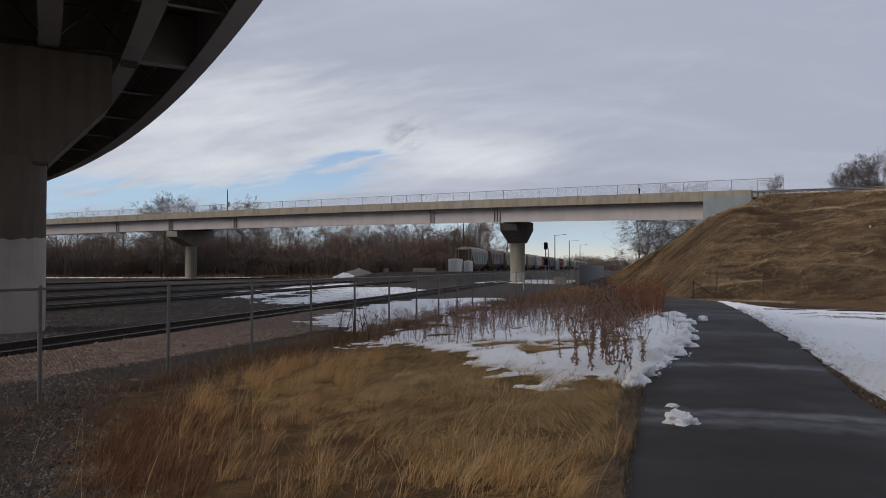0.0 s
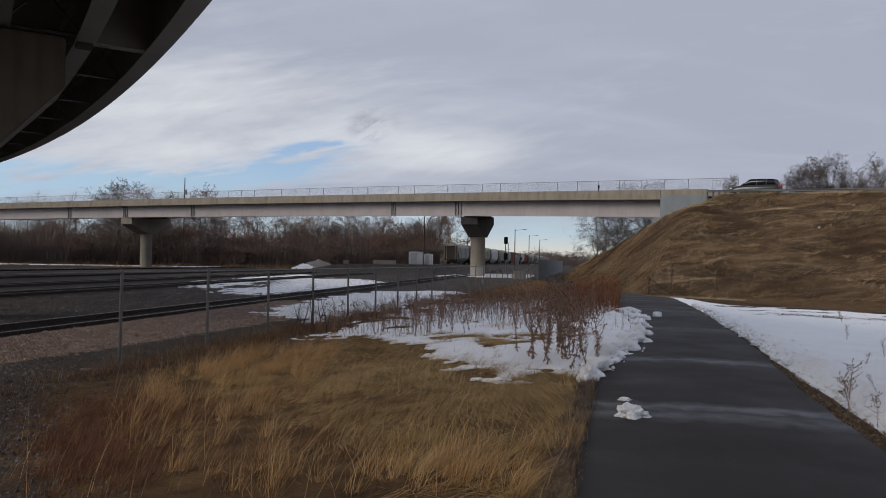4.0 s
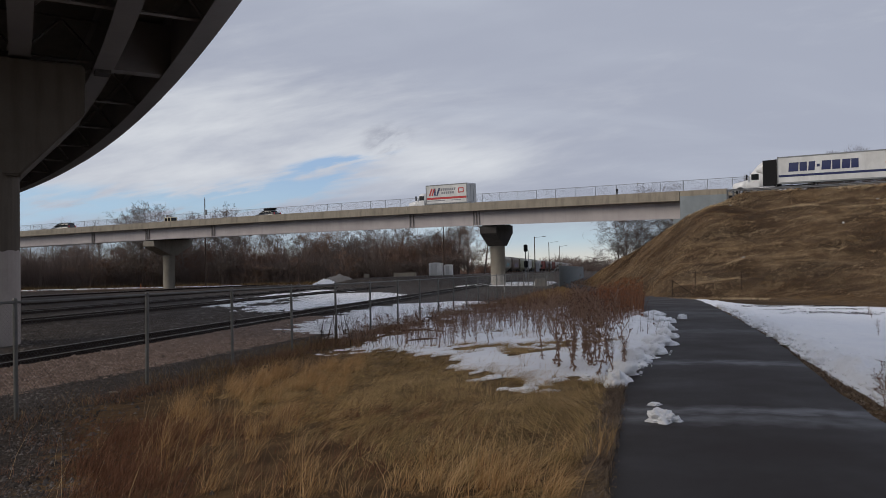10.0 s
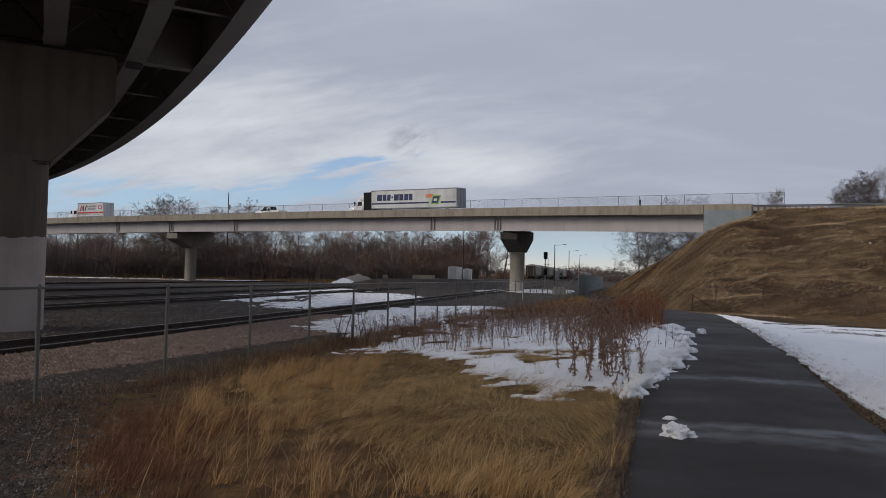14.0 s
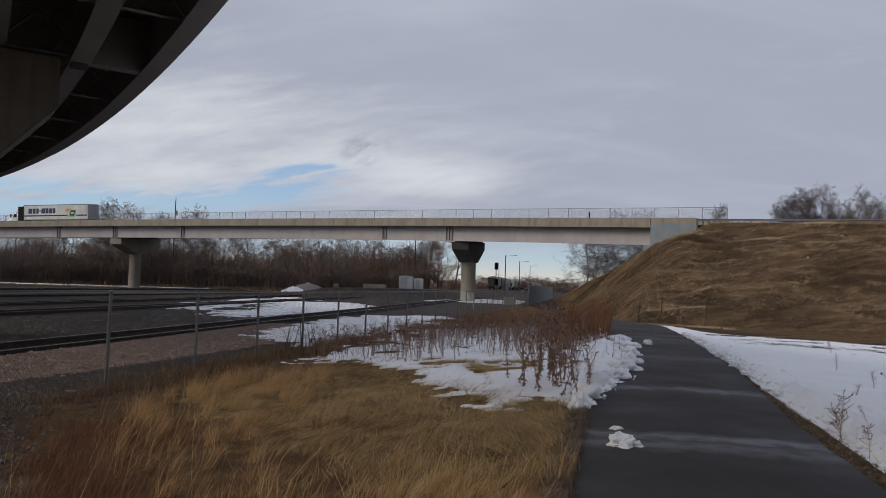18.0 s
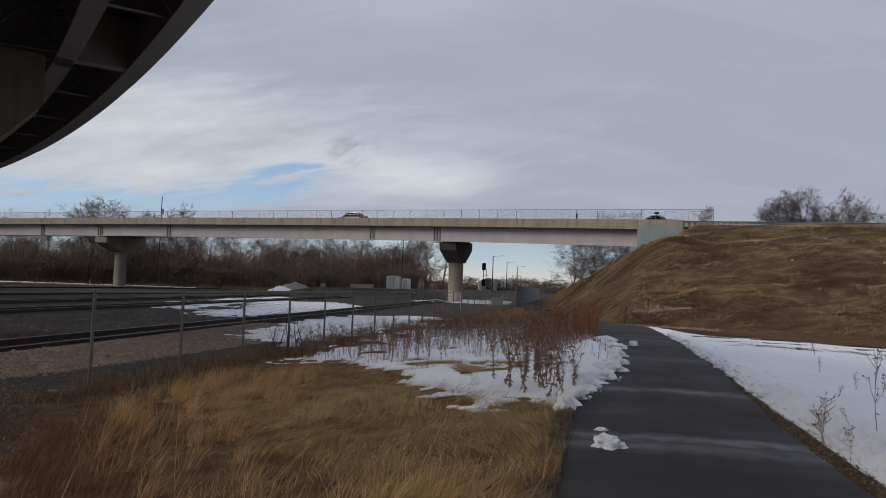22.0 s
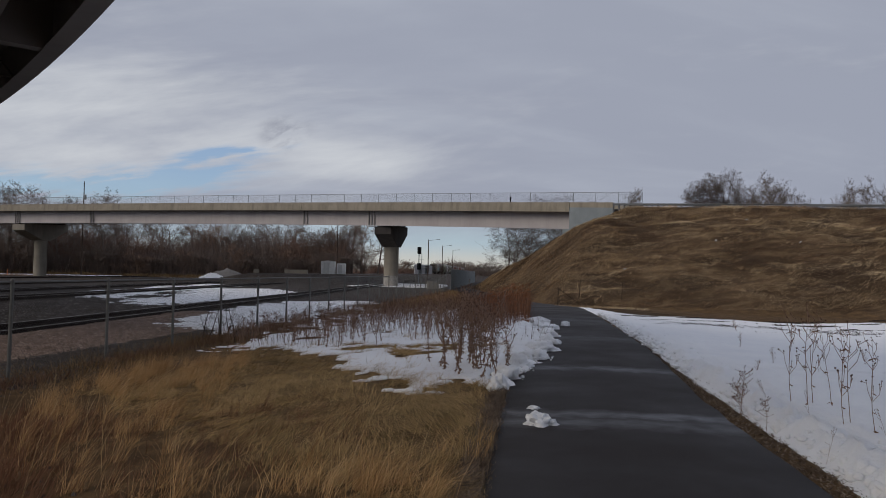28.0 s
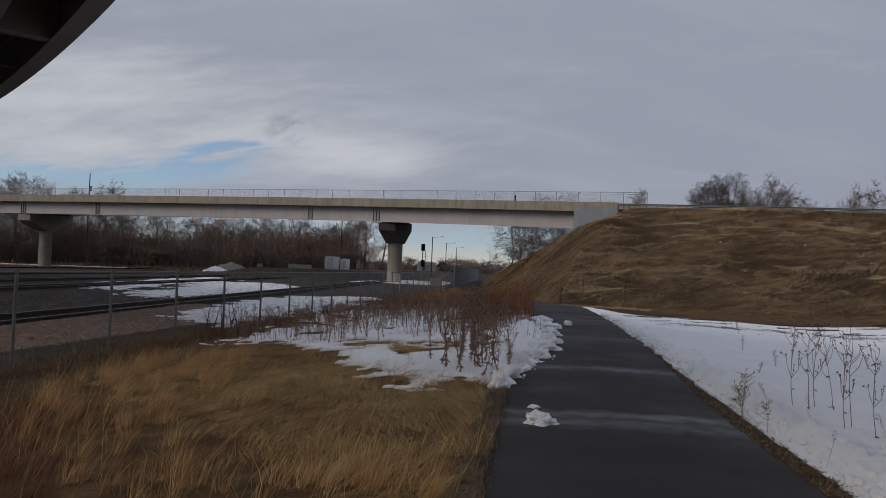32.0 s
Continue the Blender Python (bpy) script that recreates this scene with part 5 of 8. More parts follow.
TALL = [tree_kind(11 + i, M_BARK_GREY, height=11, spread=0.75, levels=5, thin=1.7, kids=(9, 6, 5, 4)) for i in range(3)]
BRUSH = [tree_kind(41 + i, m, height=7.5, spread=0.7, stems=5, levels=4, thin=2.0, clear=0.1, kids=(8, 6, 5, 3)) for i, m in enumerate((M_BARK_GREY, M_BARK_RED, M_BARK_GREY))]
WILLOW = tree_kind(77, M_BARK_HILL, height=13, spread=0.9, stems=3, levels=5, thin=1.7, droop=0.12, clear=0.12, kids=(9, 7, 5, 4), reach=1.35)
FAN = [tree_kind(91 + i, m, height=8.2, spread=0.95, stems=1, levels=5, thin=k, clear=0.09, kids=(16, 8, 7, 4), reach=1.12) for i, (m, k) in enumerate(((M_BARK_HILL, 1.15), (M_BARK_PALE, 1.3), (M_BARK_PALE, 1.3)))]


def tree_belt():
    rng = random.Random(5)
    # the belt beyond the yard: x runs along it
    for i in range(66):
        f = i / 65
        x = -150 + 165 * f + rng.uniform(-1.5, 1.5)
        y = 176 + 26 * (1 - abs(f - 0.45)) + rng.uniform(-9, 9)
        if sw(x, y)[1] > -9:
            y += 14
        k = rng.random()
        if k < 0.58:
            plant_tree(TALL[rng.randrange(3)], x, y + 5, (rng.uniform(1.1, 1.4), rng.uniform(1.15, 1.5)), rng.uniform(0, 360), "bare grey-brown deciduous tree in the belt behind the yard", "tree belt behind the yard")
        else:
            plant_tree(BRUSH[rng.randrange(3)], x, y - 3, (rng.uniform(1.4, 1.9), rng.uniform(1.3, 1.8)), rng.uniform(0, 360), "dense leafless brush in the belt behind the yard", "tree belt behind the yard", "brush_thicket")
    for i in range(46):
        x = -150 + 160 * i / 45 + rng.uniform(-1, 1)
        y = 172 + rng.uniform(-3, 4) + (14 if sw(x, 172)[1] > -9 else 0)
        plant_tree(BRUSH[i % 3], x, y, (rng.uniform(1.3, 1.9), rng.uniform(0.6, 0.95)), rng.uniform(0, 360), "low leafless undergrowth at the edge of the belt", "undergrowth of the tree belt", "brush_thicket")
    # a crown that rises behind the overpass
    plant_tree(FAN[1], -60.3, 172, (2.2, 2.28), 40, "tall bare tree that rises above the overpass")
    plant_tree(FAN[2], -65.0, 174, (2.2, 2.2), 140, "tall bare tree that rises above the overpass")
    plant_tree(FAN[1], -55.5, 173, (1.8, 2.05), 90, "bare tree just higher than the overpass")
    plant_tree(FAN[2], -45.5, 172, (1.9, 2.1), 200, "bare tree just higher than the overpass")


tree_belt()
# on the far shoulder: place along the carriageway, crown top, breadth, turn, kind
RIGHT_TREES = ((57.0, 16.3, 0.8, 10, 0), (59.8, 17.5, 0.85, 80, 0), (61.8, 18.3, 0.95, 140, 0), (64.6, 17.0, 0.85, 190, 1), (67.8, 17.8, 0.95, 250, 2), (70.4, 16.9, 0.8, 20, 1),
               (73.4, 15.4, 0.8, 300, 2), (79.2, 15.6, 0.9, 130, 1), (82.6, 16.9, 0.9, 210, 2), (86.9, 17.4, 1.15, 60, 2), (91.0, 16.8, 1.1, 170, 0), (96.0, 16.8, 1.1, 100, 1),
               (46.4, 15.2, 0.34, 120, 1), (39.6, 12.9, 0.45, 60, 1))
for x, y, sc, tr in ((34.0, 122, (1.12, 1.02), 30), (39.8, 118, (0.98, 1.0), 150), (45, 124, (1.0, 1.05), 260)):
    plant_tree(WILLOW, x, y, sc, tr, "bare spreading tree behind the embankment's end", "", "bare_tree")
for x, top, wd, tr, k in RIGHT_TREES:
    # slid along the sight line onto the shoulder
    x, y, top = x * 0.865, 104 * 0.865, 1.62 + (top - 1.62) * 0.865
    z = float(ground_z(x, y))
    plant_tree(FAN[k], x, y, (wd * 0.95, (top - z) / 8.6), tr, "bare twiggy tree on the far side of the carriageway", "trees beyond the carriageway", "bare_tree")
for i in range(22):
    rng = random.Random(300 + i)
    x, y = (8 + i * 4 + rng.uniform(-1, 1), 262 + i * 6) if i < 9 else (58 + (i - 9) * 9, 330 + rng.uniform(0, 20) if i < 13 else 560)
    x = min(x, -41 + 0.258 * y) if i < 9 else x
    plant_tree(BRUSH[i % 3], x, y, (1.5 if i < 13 else 3.0, rng.uniform(0.55, 0.8) * (1 if i < 13 else 2)), rng.uniform(0, 360), "distant leafless brush beside the tracks", "distant brush", "brush_thicket")


# ---- snow ----
def poly_sd(poly, x, y):
    """Distance inside a polygon, negative outside."""
    d = np.full(x.shape, 1e9)
    inside = np.zeros(x.shape, bool)
    n = len(poly)
    for i in range(n):
        (ax, ay), (bx, by) = poly[i], poly[(i + 1) % n]
        ex, ey = bx - ax, by - ay
        t = np.clip(((x - ax) * ex + (y - ay) * ey) / (ex * ex + ey * ey), 0, 1)
        d = np.minimum(d, np.hypot(x - ax - t * ex, y - ay - t * ey))
        c = ((ay > y) != (by > y)) & (x < (bx - ax) * (y - ay) / ((by - ay) if abs(by - ay) > 1e-9 else 1e-9) + ax)
        inside ^= c
    return np.where(inside, d, -d)


def left_depth(x, y):
    """Broken snow: holes and tongues of about a metre, solid only along the path."""
    big, mid, tiny = [(fbm(x * k, y * k * 0.9, s, 4) - 0.5) * 2 for k, s in ((0.45, 21), (1.0, 25), (4.0, 27))]
    calm = 1 - 0.85 * np.exp(-np.maximum(np.abs(x - path_mid(y)) - 1.3, 0) / 0.7) * sstep((y - 11.2) / 1.8)
    ls = left_snow(x, y)
    return np.where(ls < 0, 2.5 * ls, 0.6 * np.minimum(ls, 1.5)) - 0.12 - 0.2 * sstep((15.0 - y) / 3) * calm * sstep((path_mid(y) - 1.9 - x) / 0.5) + calm * (1.2 * big + 2.5 * mid + 0.6 * tiny)


def crisp(x, y, d, near, lump):
    """Fist-sized crumbs where the plough threw the snow aside."""
    k = np.maximum(0, fbm(x * 7.0, y * 7.0, 41, 2) - 0.47) * 0.36 + np.maximum(0, fbm(x * 15.0, y * 15.0, 43, 2) - 0.5) * 0.26
    return np.where(lump > 0.6, 1.0, 0.0) * sstep(d / 0.2) * k * np.minimum(1, near + 0.12)


def snow_patch(depth_of, x0, x1, y0, y1, cell, thick, edge, label, ragged=0.5, lump=0.0, streak=0.5):
    def depth(x, y):
        if depth_of is left_snow:
            return left_depth(x, y)
        big = (fbm(x * 0.55 + 0.2 * y, y * 0.7, 21, 4) - 0.52) * 2
        thin = (fbm(x * 0.7, y * 2.6, 25, 5) - 0.5) * 2
        tiny = (fbm(x * 2.6, y * 6.5, 27, 4) - 0.5) * 2
        calm = 1 - 0.75 * np.exp(-np.maximum(np.abs(x - path_mid(y)) - 1.5, 0) / 0.7)
        return depth_of(x, y) + ragged * calm * (big + streak * (thin + 0.6 * tiny))

    def z(x, y):
        d = depth(x, y)
        top = thick * sstep(d / edge) * (0.55 + 0.9 * fbm(x * 1.3, y * 1.3, 33))
        near = np.exp(-np.maximum(np.abs(x - path_mid(y)) - 1.5, 0) / np.where(x > path_mid(y), 0.55, 0.45))
        crumb = 0.42 * np.maximum(0, fbm(x * 2.2, y * 2.2, 37, 3) - 0.28) + 0.5 * np.maximum(0, fbm(x * 4.6, y * 4.6, 39, 2) - 0.42)
        top = top + lump * sstep(d / 0.3) * crumb * near
        rel = x - path_mid(y)
        floor = np.maximum(ground_z(x, y), np.where((rel > -1.62) & (rel < 0), ground_z(path_mid(y), y) + 0.055, -9))
        return floor + np.maximum(top + crisp(x, y, d, near, lump), 0) + np.where(d > 0, 0.008 + (0.008 if depth_of is left_snow else 0.015) * sstep(d / 0.25), 0.008 + np.maximum(d * 0.3, -0.12))

    ob = grid_mesh("snow_patch", np.arange(x0, x1, cell), np.arange(y0, y1, cell), z, M_SNOW, lambda cx, cy: depth(cx, cy) > -1.6 * cell, label)
    return tagged(ob, "", "snow", "snow patches", "structure")


def left_snow(x, y):
    e = [(float(path_mid(t)) - 1.5 + enc, t) for t, enc in ((10.2, 0.18), (12.0, 0.6), (14, 0.74), (17, 0.85), (20, 0.9), (24, 0.6), (28, 0.3))]
    sd = poly_sd([(-3.0, 21.4), (-3.0, 19.9), (-2.0, 19.2), (-0.6, 18.8), (0.0, 17.6), (0.7, 15.6), (0.45, 13.6), (1.05, 12.0), (1.3, 10.3), (2.0, 10.9), (2.4, 10.6)] + e + [(8.9, 36), (6, 41), (3.0, 40), (0.2, 30), (-1.3, 25.5)], x, y)
    # a dark weedy strip stays bare along the fence
    return np.where(y < 30, np.minimum(sd, x - FENCE(y) - 0.75), sd)


snow_patch(left_snow, -5, 9.8, 8.5, 42, 0.058, 0.014, 0.5, "thin melting snow among dead weeds beside the path", 0.9, 0.5, 1.0)


def edge_gap(y):
    return 0.03 + 0.24 * sstep((13.5 - np.asarray(y, float)) / 4.5)


def right_snow(x, y):
    s, w = sw(x, y)
    d = np.minimum(x - (path_mid(y) + right_edge(y) + edge_gap(y)), np.minimum((w - 49.5) * 0.8, 26.2 + 0.26 * x + 11 * np.exp(-((x - path_mid(y) - right_edge(y)) / 0.9) ** 2) - y))
    d = np.minimum(d, 46 - x)
    return d


snow_patch(lambda x, y: np.minimum(right_snow(x, y), 12.05 - y), 2.5, 13, 3.0, 12.1, 0.05, 0.055, 0.35, "rough ploughed snow close beside the path", 0.16, 0.75)
snow_patch(lambda x, y: np.minimum(right_snow(x, y), np.where(y < 12, np.minimum(y - 11.95, 0) + np.where(x > 12.9, 9, 0), 9)), 2.5, 24, 3.0, 27, 0.085, 0.055, 0.5, "smooth snow field with a rough ploughed edge along the path", 0.16, 0.75)
snow_patch(lambda x, y: np.minimum(right_snow(x, y), y - 26.9), 8, 24, 26.8, 50, 0.3, 0.04, 0.8, "snow field reaching to the foot of the bank", 0.35, 0.1)
snow_patch(lambda x, y: np.minimum(right_snow(x, y), x - 23.9), 23.8, 46, 3, 45, 0.4, 0.05, 0.8, "open snow field below the embankment", 0.35)
snow_patch(lambda x, y: poly_sd([(-4.6, 27.0), (-2.7, 24.6), (-0.7, 30), (3.6, 46), (3, 50), (-1.6, 48), (-5.3, 32)], x, y), -8, 6, 20, 54, 0.14, 0.05, 0.5, "flat snow between the fence and the near track", 1.1, 0.0, 1.2)
snow_patch(lambda x, y: poly_sd([(-10.8, 44), (-8.8, 41), (-6.7, 46), (-1.5, 64), (-5, 78), (-9.5, 76), (-10.2, 56), (-11, 46)], x, y), -17, 2, 32, 82, 0.2, 0.05, 0.6, "patchy snow between two tracks of the yard", 2.0, 0.0, 1.2)
snow_patch(lambda x, y: poly_sd([(-15.5, 50), (-13, 50), (-11, 66), (-8.5, 92), (-13, 96), (-15.6, 70)], x, y), -18, -4, 46, 100, 0.35, 0.05, 0.6, "patchy snow further back in the yard", 2.4, 0.0, 1.2)
snow_patch(lambda x, y: poly_sd([(-100, 146), (-60, 150), (-30, 153), (-12, 157), (-12, 161), (-30, 158), (-60, 156), (-100, 153)], x, y), -106, -6, 142, 166, 0.5, 0.08, 0.8, "strip of snow at the foot of the tree belt", 4.6, 0.0, 1.0)
snow_patch(lambda x, y: poly_sd([(4, 98), (16, 96), (19, 108), (22, 124), (13, 126), (8, 112)], x, y), 0, 26, 92, 130, 0.7, 0.06, 0.6, "snow lying between the tracks under the overpass", 1.6)


def snow_clump(x, y, w, h, seed, label, lift=0.045):
    rng = random.Random(seed)
    bm = bmesh.new()
    bmesh.ops.create_icosphere(bm, subdivisions=5 if seed < 6 else 4, radius=1)
    off = Vector((seed * 3.7, seed * 1.3, 0))
    for v in bm.verts:
        n = v.co.copy()
        k = 0.85 + 0.40 * noise.noise(n * 1.4 + off) + 0.32 * noise.noise(n * 3.2 + off) + 0.12 * noise.noise(n * 7 + off) + 0.05 * noise.noise(n * 15 + off)
        v.co = Vector((n.x * 0.62 * w * k, n.y * 0.48 * w * k, max(n.z, -0.15) * h * k * 1.1))
    z = float(ground_z(float(path_mid(y)) if lift else x, y)) + lift
    ob = part("snow_clump", bm, M_SNOW, None, "", True)
    ob.matrix_basis = pose(x, y, z, 0, 0, rng.uniform(-20, 20))
    return tagged(ob, label, "snow clump", "snow clumps on the path")


snow_clump(2.41, 7.55, 0.30, 0.11, 3, "lump of old snow on the wet asphalt")
snow_clump(2.59, 8.42, 0.13, 0.03, 4, "small flat scrap of snow on the asphalt")
snow_clump(7.68, 21.9, 0.25, 0.15, 5, "small snow lump far along the path")
for k, (x, y, w) in enumerate(((2.55, 9.9, 0.26), (2.9, 10.9, 0.36), (3.5, 12.2, 0.42), (4.1, 13.4, 0.55), (4.7, 14.8, 0.6), (5.3, 16.3, 0.55), (5.9, 18.2, 0.6), (6.6, 20.6, 0.7), (7.2, 23.2, 0.7))):
    snow_clump(x, y, w, 0.2, 20 + k, "ploughed snow lump at the path's edge")
for k in range(44):
    y = 4.2 + k * 0.57
    snow_clump(float(path_mid(y) + right_edge(y) + edge_gap(y)) + random.uniform(0.02, 0.40), y, random.uniform(0.14, 0.36), random.uniform(0.06, 0.14), 60 + k, "ploughed snow lump along the snow field's edge")



def snow_crumbs():
    """Loose crumbs and fist-sized lumps strewn along both ploughed edges."""
    rng = np.random.default_rng(89)
    bm = bmesh.new()
    bmesh.ops.create_icosphere(bm, subdivisions=2, radius=1)
    unit = np.array([v.co[:] for v in bm.verts])
    tri = np.array([[v.index for v in f.verts] for f in bm.faces])
    bm.free()
    verts, faces = [], []
    for i in range(1500):
        y = 3.6 + 21 * rng.random() ** 1.6
        if i % 4 == 0:
            y = rng.uniform(10.5, 25)
            x = float(path_mid(y)) - 1.5 + rng.normal(0.15, 0.4)
            if left_snow(np.array([x]), np.array([y]))[0] < -0.1:
                continue
        else:
            x = float(path_mid(y) + right_edge(y) + edge_gap(y)) + abs(rng.normal(0, 0.38)) + 0.02
        r = 0.012 + 0.05 * rng.random() ** 2.2 * (0.7 if i % 4 == 0 else 1)
        q = unit * (1 + 0.32 * np.sin(unit @ rng.normal(0, 2.4, (3, 3)) + rng.uniform(0, 6, 3)).mean(1, keepdims=True)) * [1, rng.uniform(0.7, 1.1), rng.uniform(0.5, 0.85)]
        a = rng.uniform(0, 6.28)
        rot = np.array([[math.cos(a), -math.sin(a), 0], [math.sin(a), math.cos(a), 0], [0, 0, 1]])
        rel = x - float(path_mid(y))
        side = float(right_edge(y) + edge_gap(y))
        z = float(ground_z(x, y)) + (0.06 if rel < 0 else 0.045 + 0.09 * float(sstep((rel - side) / 0.3)) * math.exp(-max(0, rel - side - 0.2) / 0.7))
        faces.append(tri + len(verts) * len(unit))
        verts.append(q @ rot.T * r + [x, y, z + r * 0.25])
    ob = obj("snow_crumbs", np.concatenate(verts).tolist(), np.concatenate(faces).tolist(), M_SNOW, None, True)
    tagged(ob, "loose crumbs of ploughed snow along the path's edges", "snow", "", "stuff")


snow_crumbs()

rng = random.Random(88)
for k in range(26):
    y = rng.uniform(9.8, 14.5)
    x = rng.uniform(0.9, float(path_mid(y)) - 1.75) - 0.12 * (y - 10)
    if float(left_depth(np.array([x]), np.array([y]))[0]) < 0.1:
        snow_clump(x, y, rng.uniform(0.12, 0.42), rng.uniform(0.02, 0.05), 130 + k, "thin scrap of melting snow on flattened grass", 0.0)

# ---- gravel heap and blocks in the yard ----
def heap(x, y, r, h, mat, name, label, seed):
    bm = bmesh.new()
    bmesh.ops.create_grid(bm, x_segments=40, y_segments=40, size=r * 1.2)
    for v in bm.verts:
        d = math.hypot(v.co.x, v.co.y * 1.3) / r
        q = v.co.copy()
        v.co.z = h * max(0, 1 - d) ** 0.85 + h * max(0, 1 - d) ** 0.3 * (0.14 * noise.noise(q * 3.2 / r + Vector((seed, 0, 0))) + (0.62 if mat is M_SNOW else 0.05) * noise.noise(q * 9 / r + Vector((seed, 3, 0)))) - 0.06
    ob = part(name, bm, mat, None, "", True)
    ob.matrix_basis = pose(x, y, float(ground_z(x, y)) + 0.05)
    return tagged(ob, label, "heap")


heap(-17.2, 150, 4.6, 2.05, plain("grey_gravel", (0.17, 0.16, 0.15), 0.95, 0, 0.4, 6, 0.6), "gravel_heap", "grey gravel heap at the back of the yard", 2)
heap(-19.3, 145.2, 2.5, 1.05, M_SNOW, "snow_heap", "ploughed snow heap in front of the gravel", 8)
for x, y, w, h in ((-8.5, 140, 3.0, 0.9), (-3.5, 139, 4.2, 0.7), (-11.0, 143, 1.0, 1.9), (14.6, 92, 1.4, 0.95)):
    z = float(ground_z(x, y))
    ob = part("concrete_block", box(-w / 2, w / 2, -0.5, 0.5, -0.05, h, 0.04), M_CONC)
    ob.matrix_basis = pose(x, y, z, 0, 0, random.uniform(-12, 12))
    tagged(ob, "grey concrete block standing in the rail yard", "concrete block", "concrete blocks in the yard")
tagged(part("marker_post", box(-3.02 + 10.6, -2.9 + 10.6, 69.9, 70.02, -0.5, 0.95, 0.02), M_OFFWHITE), "pale marker post by the fence", "post")
tagged(part("marker_post", box(-53.1, -52.98, 140, 140.12, -0.5, 0.55, 0.02), M_ORANGE), "red-orange marker post by the pier", "post")


# ---- loose stones ----
def stones(name, p, size, mat, label, seed, lift=0.0):
    """Small angular stones lying on the ground, joined."""
    rng = np.random.default_rng(seed)
    n = len(p)
    s = size * rng.lognormal(0, 0.4, n)[:, None]
    c = np.stack([p[:, 0], p[:, 1], ground_z(p[:, 0], p[:, 1]) + lift], 1)
    a = rng.uniform(0, 6.28, n)
    u, v = np.stack([np.cos(a), np.sin(a), 0 * a], 1), np.stack([-np.sin(a), np.cos(a), 0 * a], 1)
    w = np.stack([rng.normal(0, 0.25, n), rng.normal(0, 0.25, n), np.ones(n)], 1)
    k = rng.uniform(0.6, 1.2, (n, 5, 1))
    vs = np.stack([c + u * s * k[:, 0], c + v * s * 0.8 * k[:, 1], c - u * s * k[:, 2], c - v * s * 0.8 * k[:, 3], c + w * s * 0.75 * k[:, 4] + u * s * 0.2], 1).reshape(-1, 3)
    o = (np.arange(n) * 5)[:, None]
    f = np.concatenate([o + [0, 1, 4], o + [1, 2, 4], o + [2, 3, 4], o + [3, 0, 4]])
    tagged(obj(name, vs.tolist(), f.tolist(), mat), label, "gravel", "", "stuff")


def yard_stones():
    rng = np.random.default_rng(201)
    y = rng.uniform(7, 34, 46000)
    x = -13.1 + 0.22 * y + rng.uniform(0, 1, len(y)) * np.minimum(0.9 + 0.11 * y, 3.6) + rng.normal(0, 0.12, len(y))
    k = (x < FENCE(y) - 0.15) & (x > -13.15 + 0.22 * y)
    off = x + 14.05 - 0.22 * y
    up = np.interp(off, [0.86, 1.35, 2.5, 2.75, 3.0], [0.11, 0.125, 0.01, 0.0, 0.0])
    stones("ballast_stones", np.stack([x, y], 1)[k], 0.027, M_STONE_PALE, "pinkish pale ballast stones beside the near track", 202, up[k])
    y = rng.uniform(4.5, 21, 40000)
    x = rng.uniform(-9, 0, len(y))
    k = (x < np.maximum(-0.1 - 0.43 * y, FENCE(y) + 0.5) + rng.normal(0, 0.4, len(y))) & (x > -12.1 + 0.33 * y + rng.normal(0, 0.2, len(y))) | ((np.abs(x - FENCE(y)) < 0.9 * rng.random(len(y))))
    stones("dark_gravel", np.stack([x, y], 1)[k], 0.022, M_STONE_DARK, "dark loose gravel along the foot of the fence", 203)
    y = rng.uniform(12, 70, 26000)
    x = -14.5 + 0.222 * y - rng.uniform(2.0, 18, len(y))
    stones("yard_gravel", np.stack([x, y], 1), 0.045, M_STONE_DARK, "scattered dark gravel between the yard tracks", 204)


yard_stones()

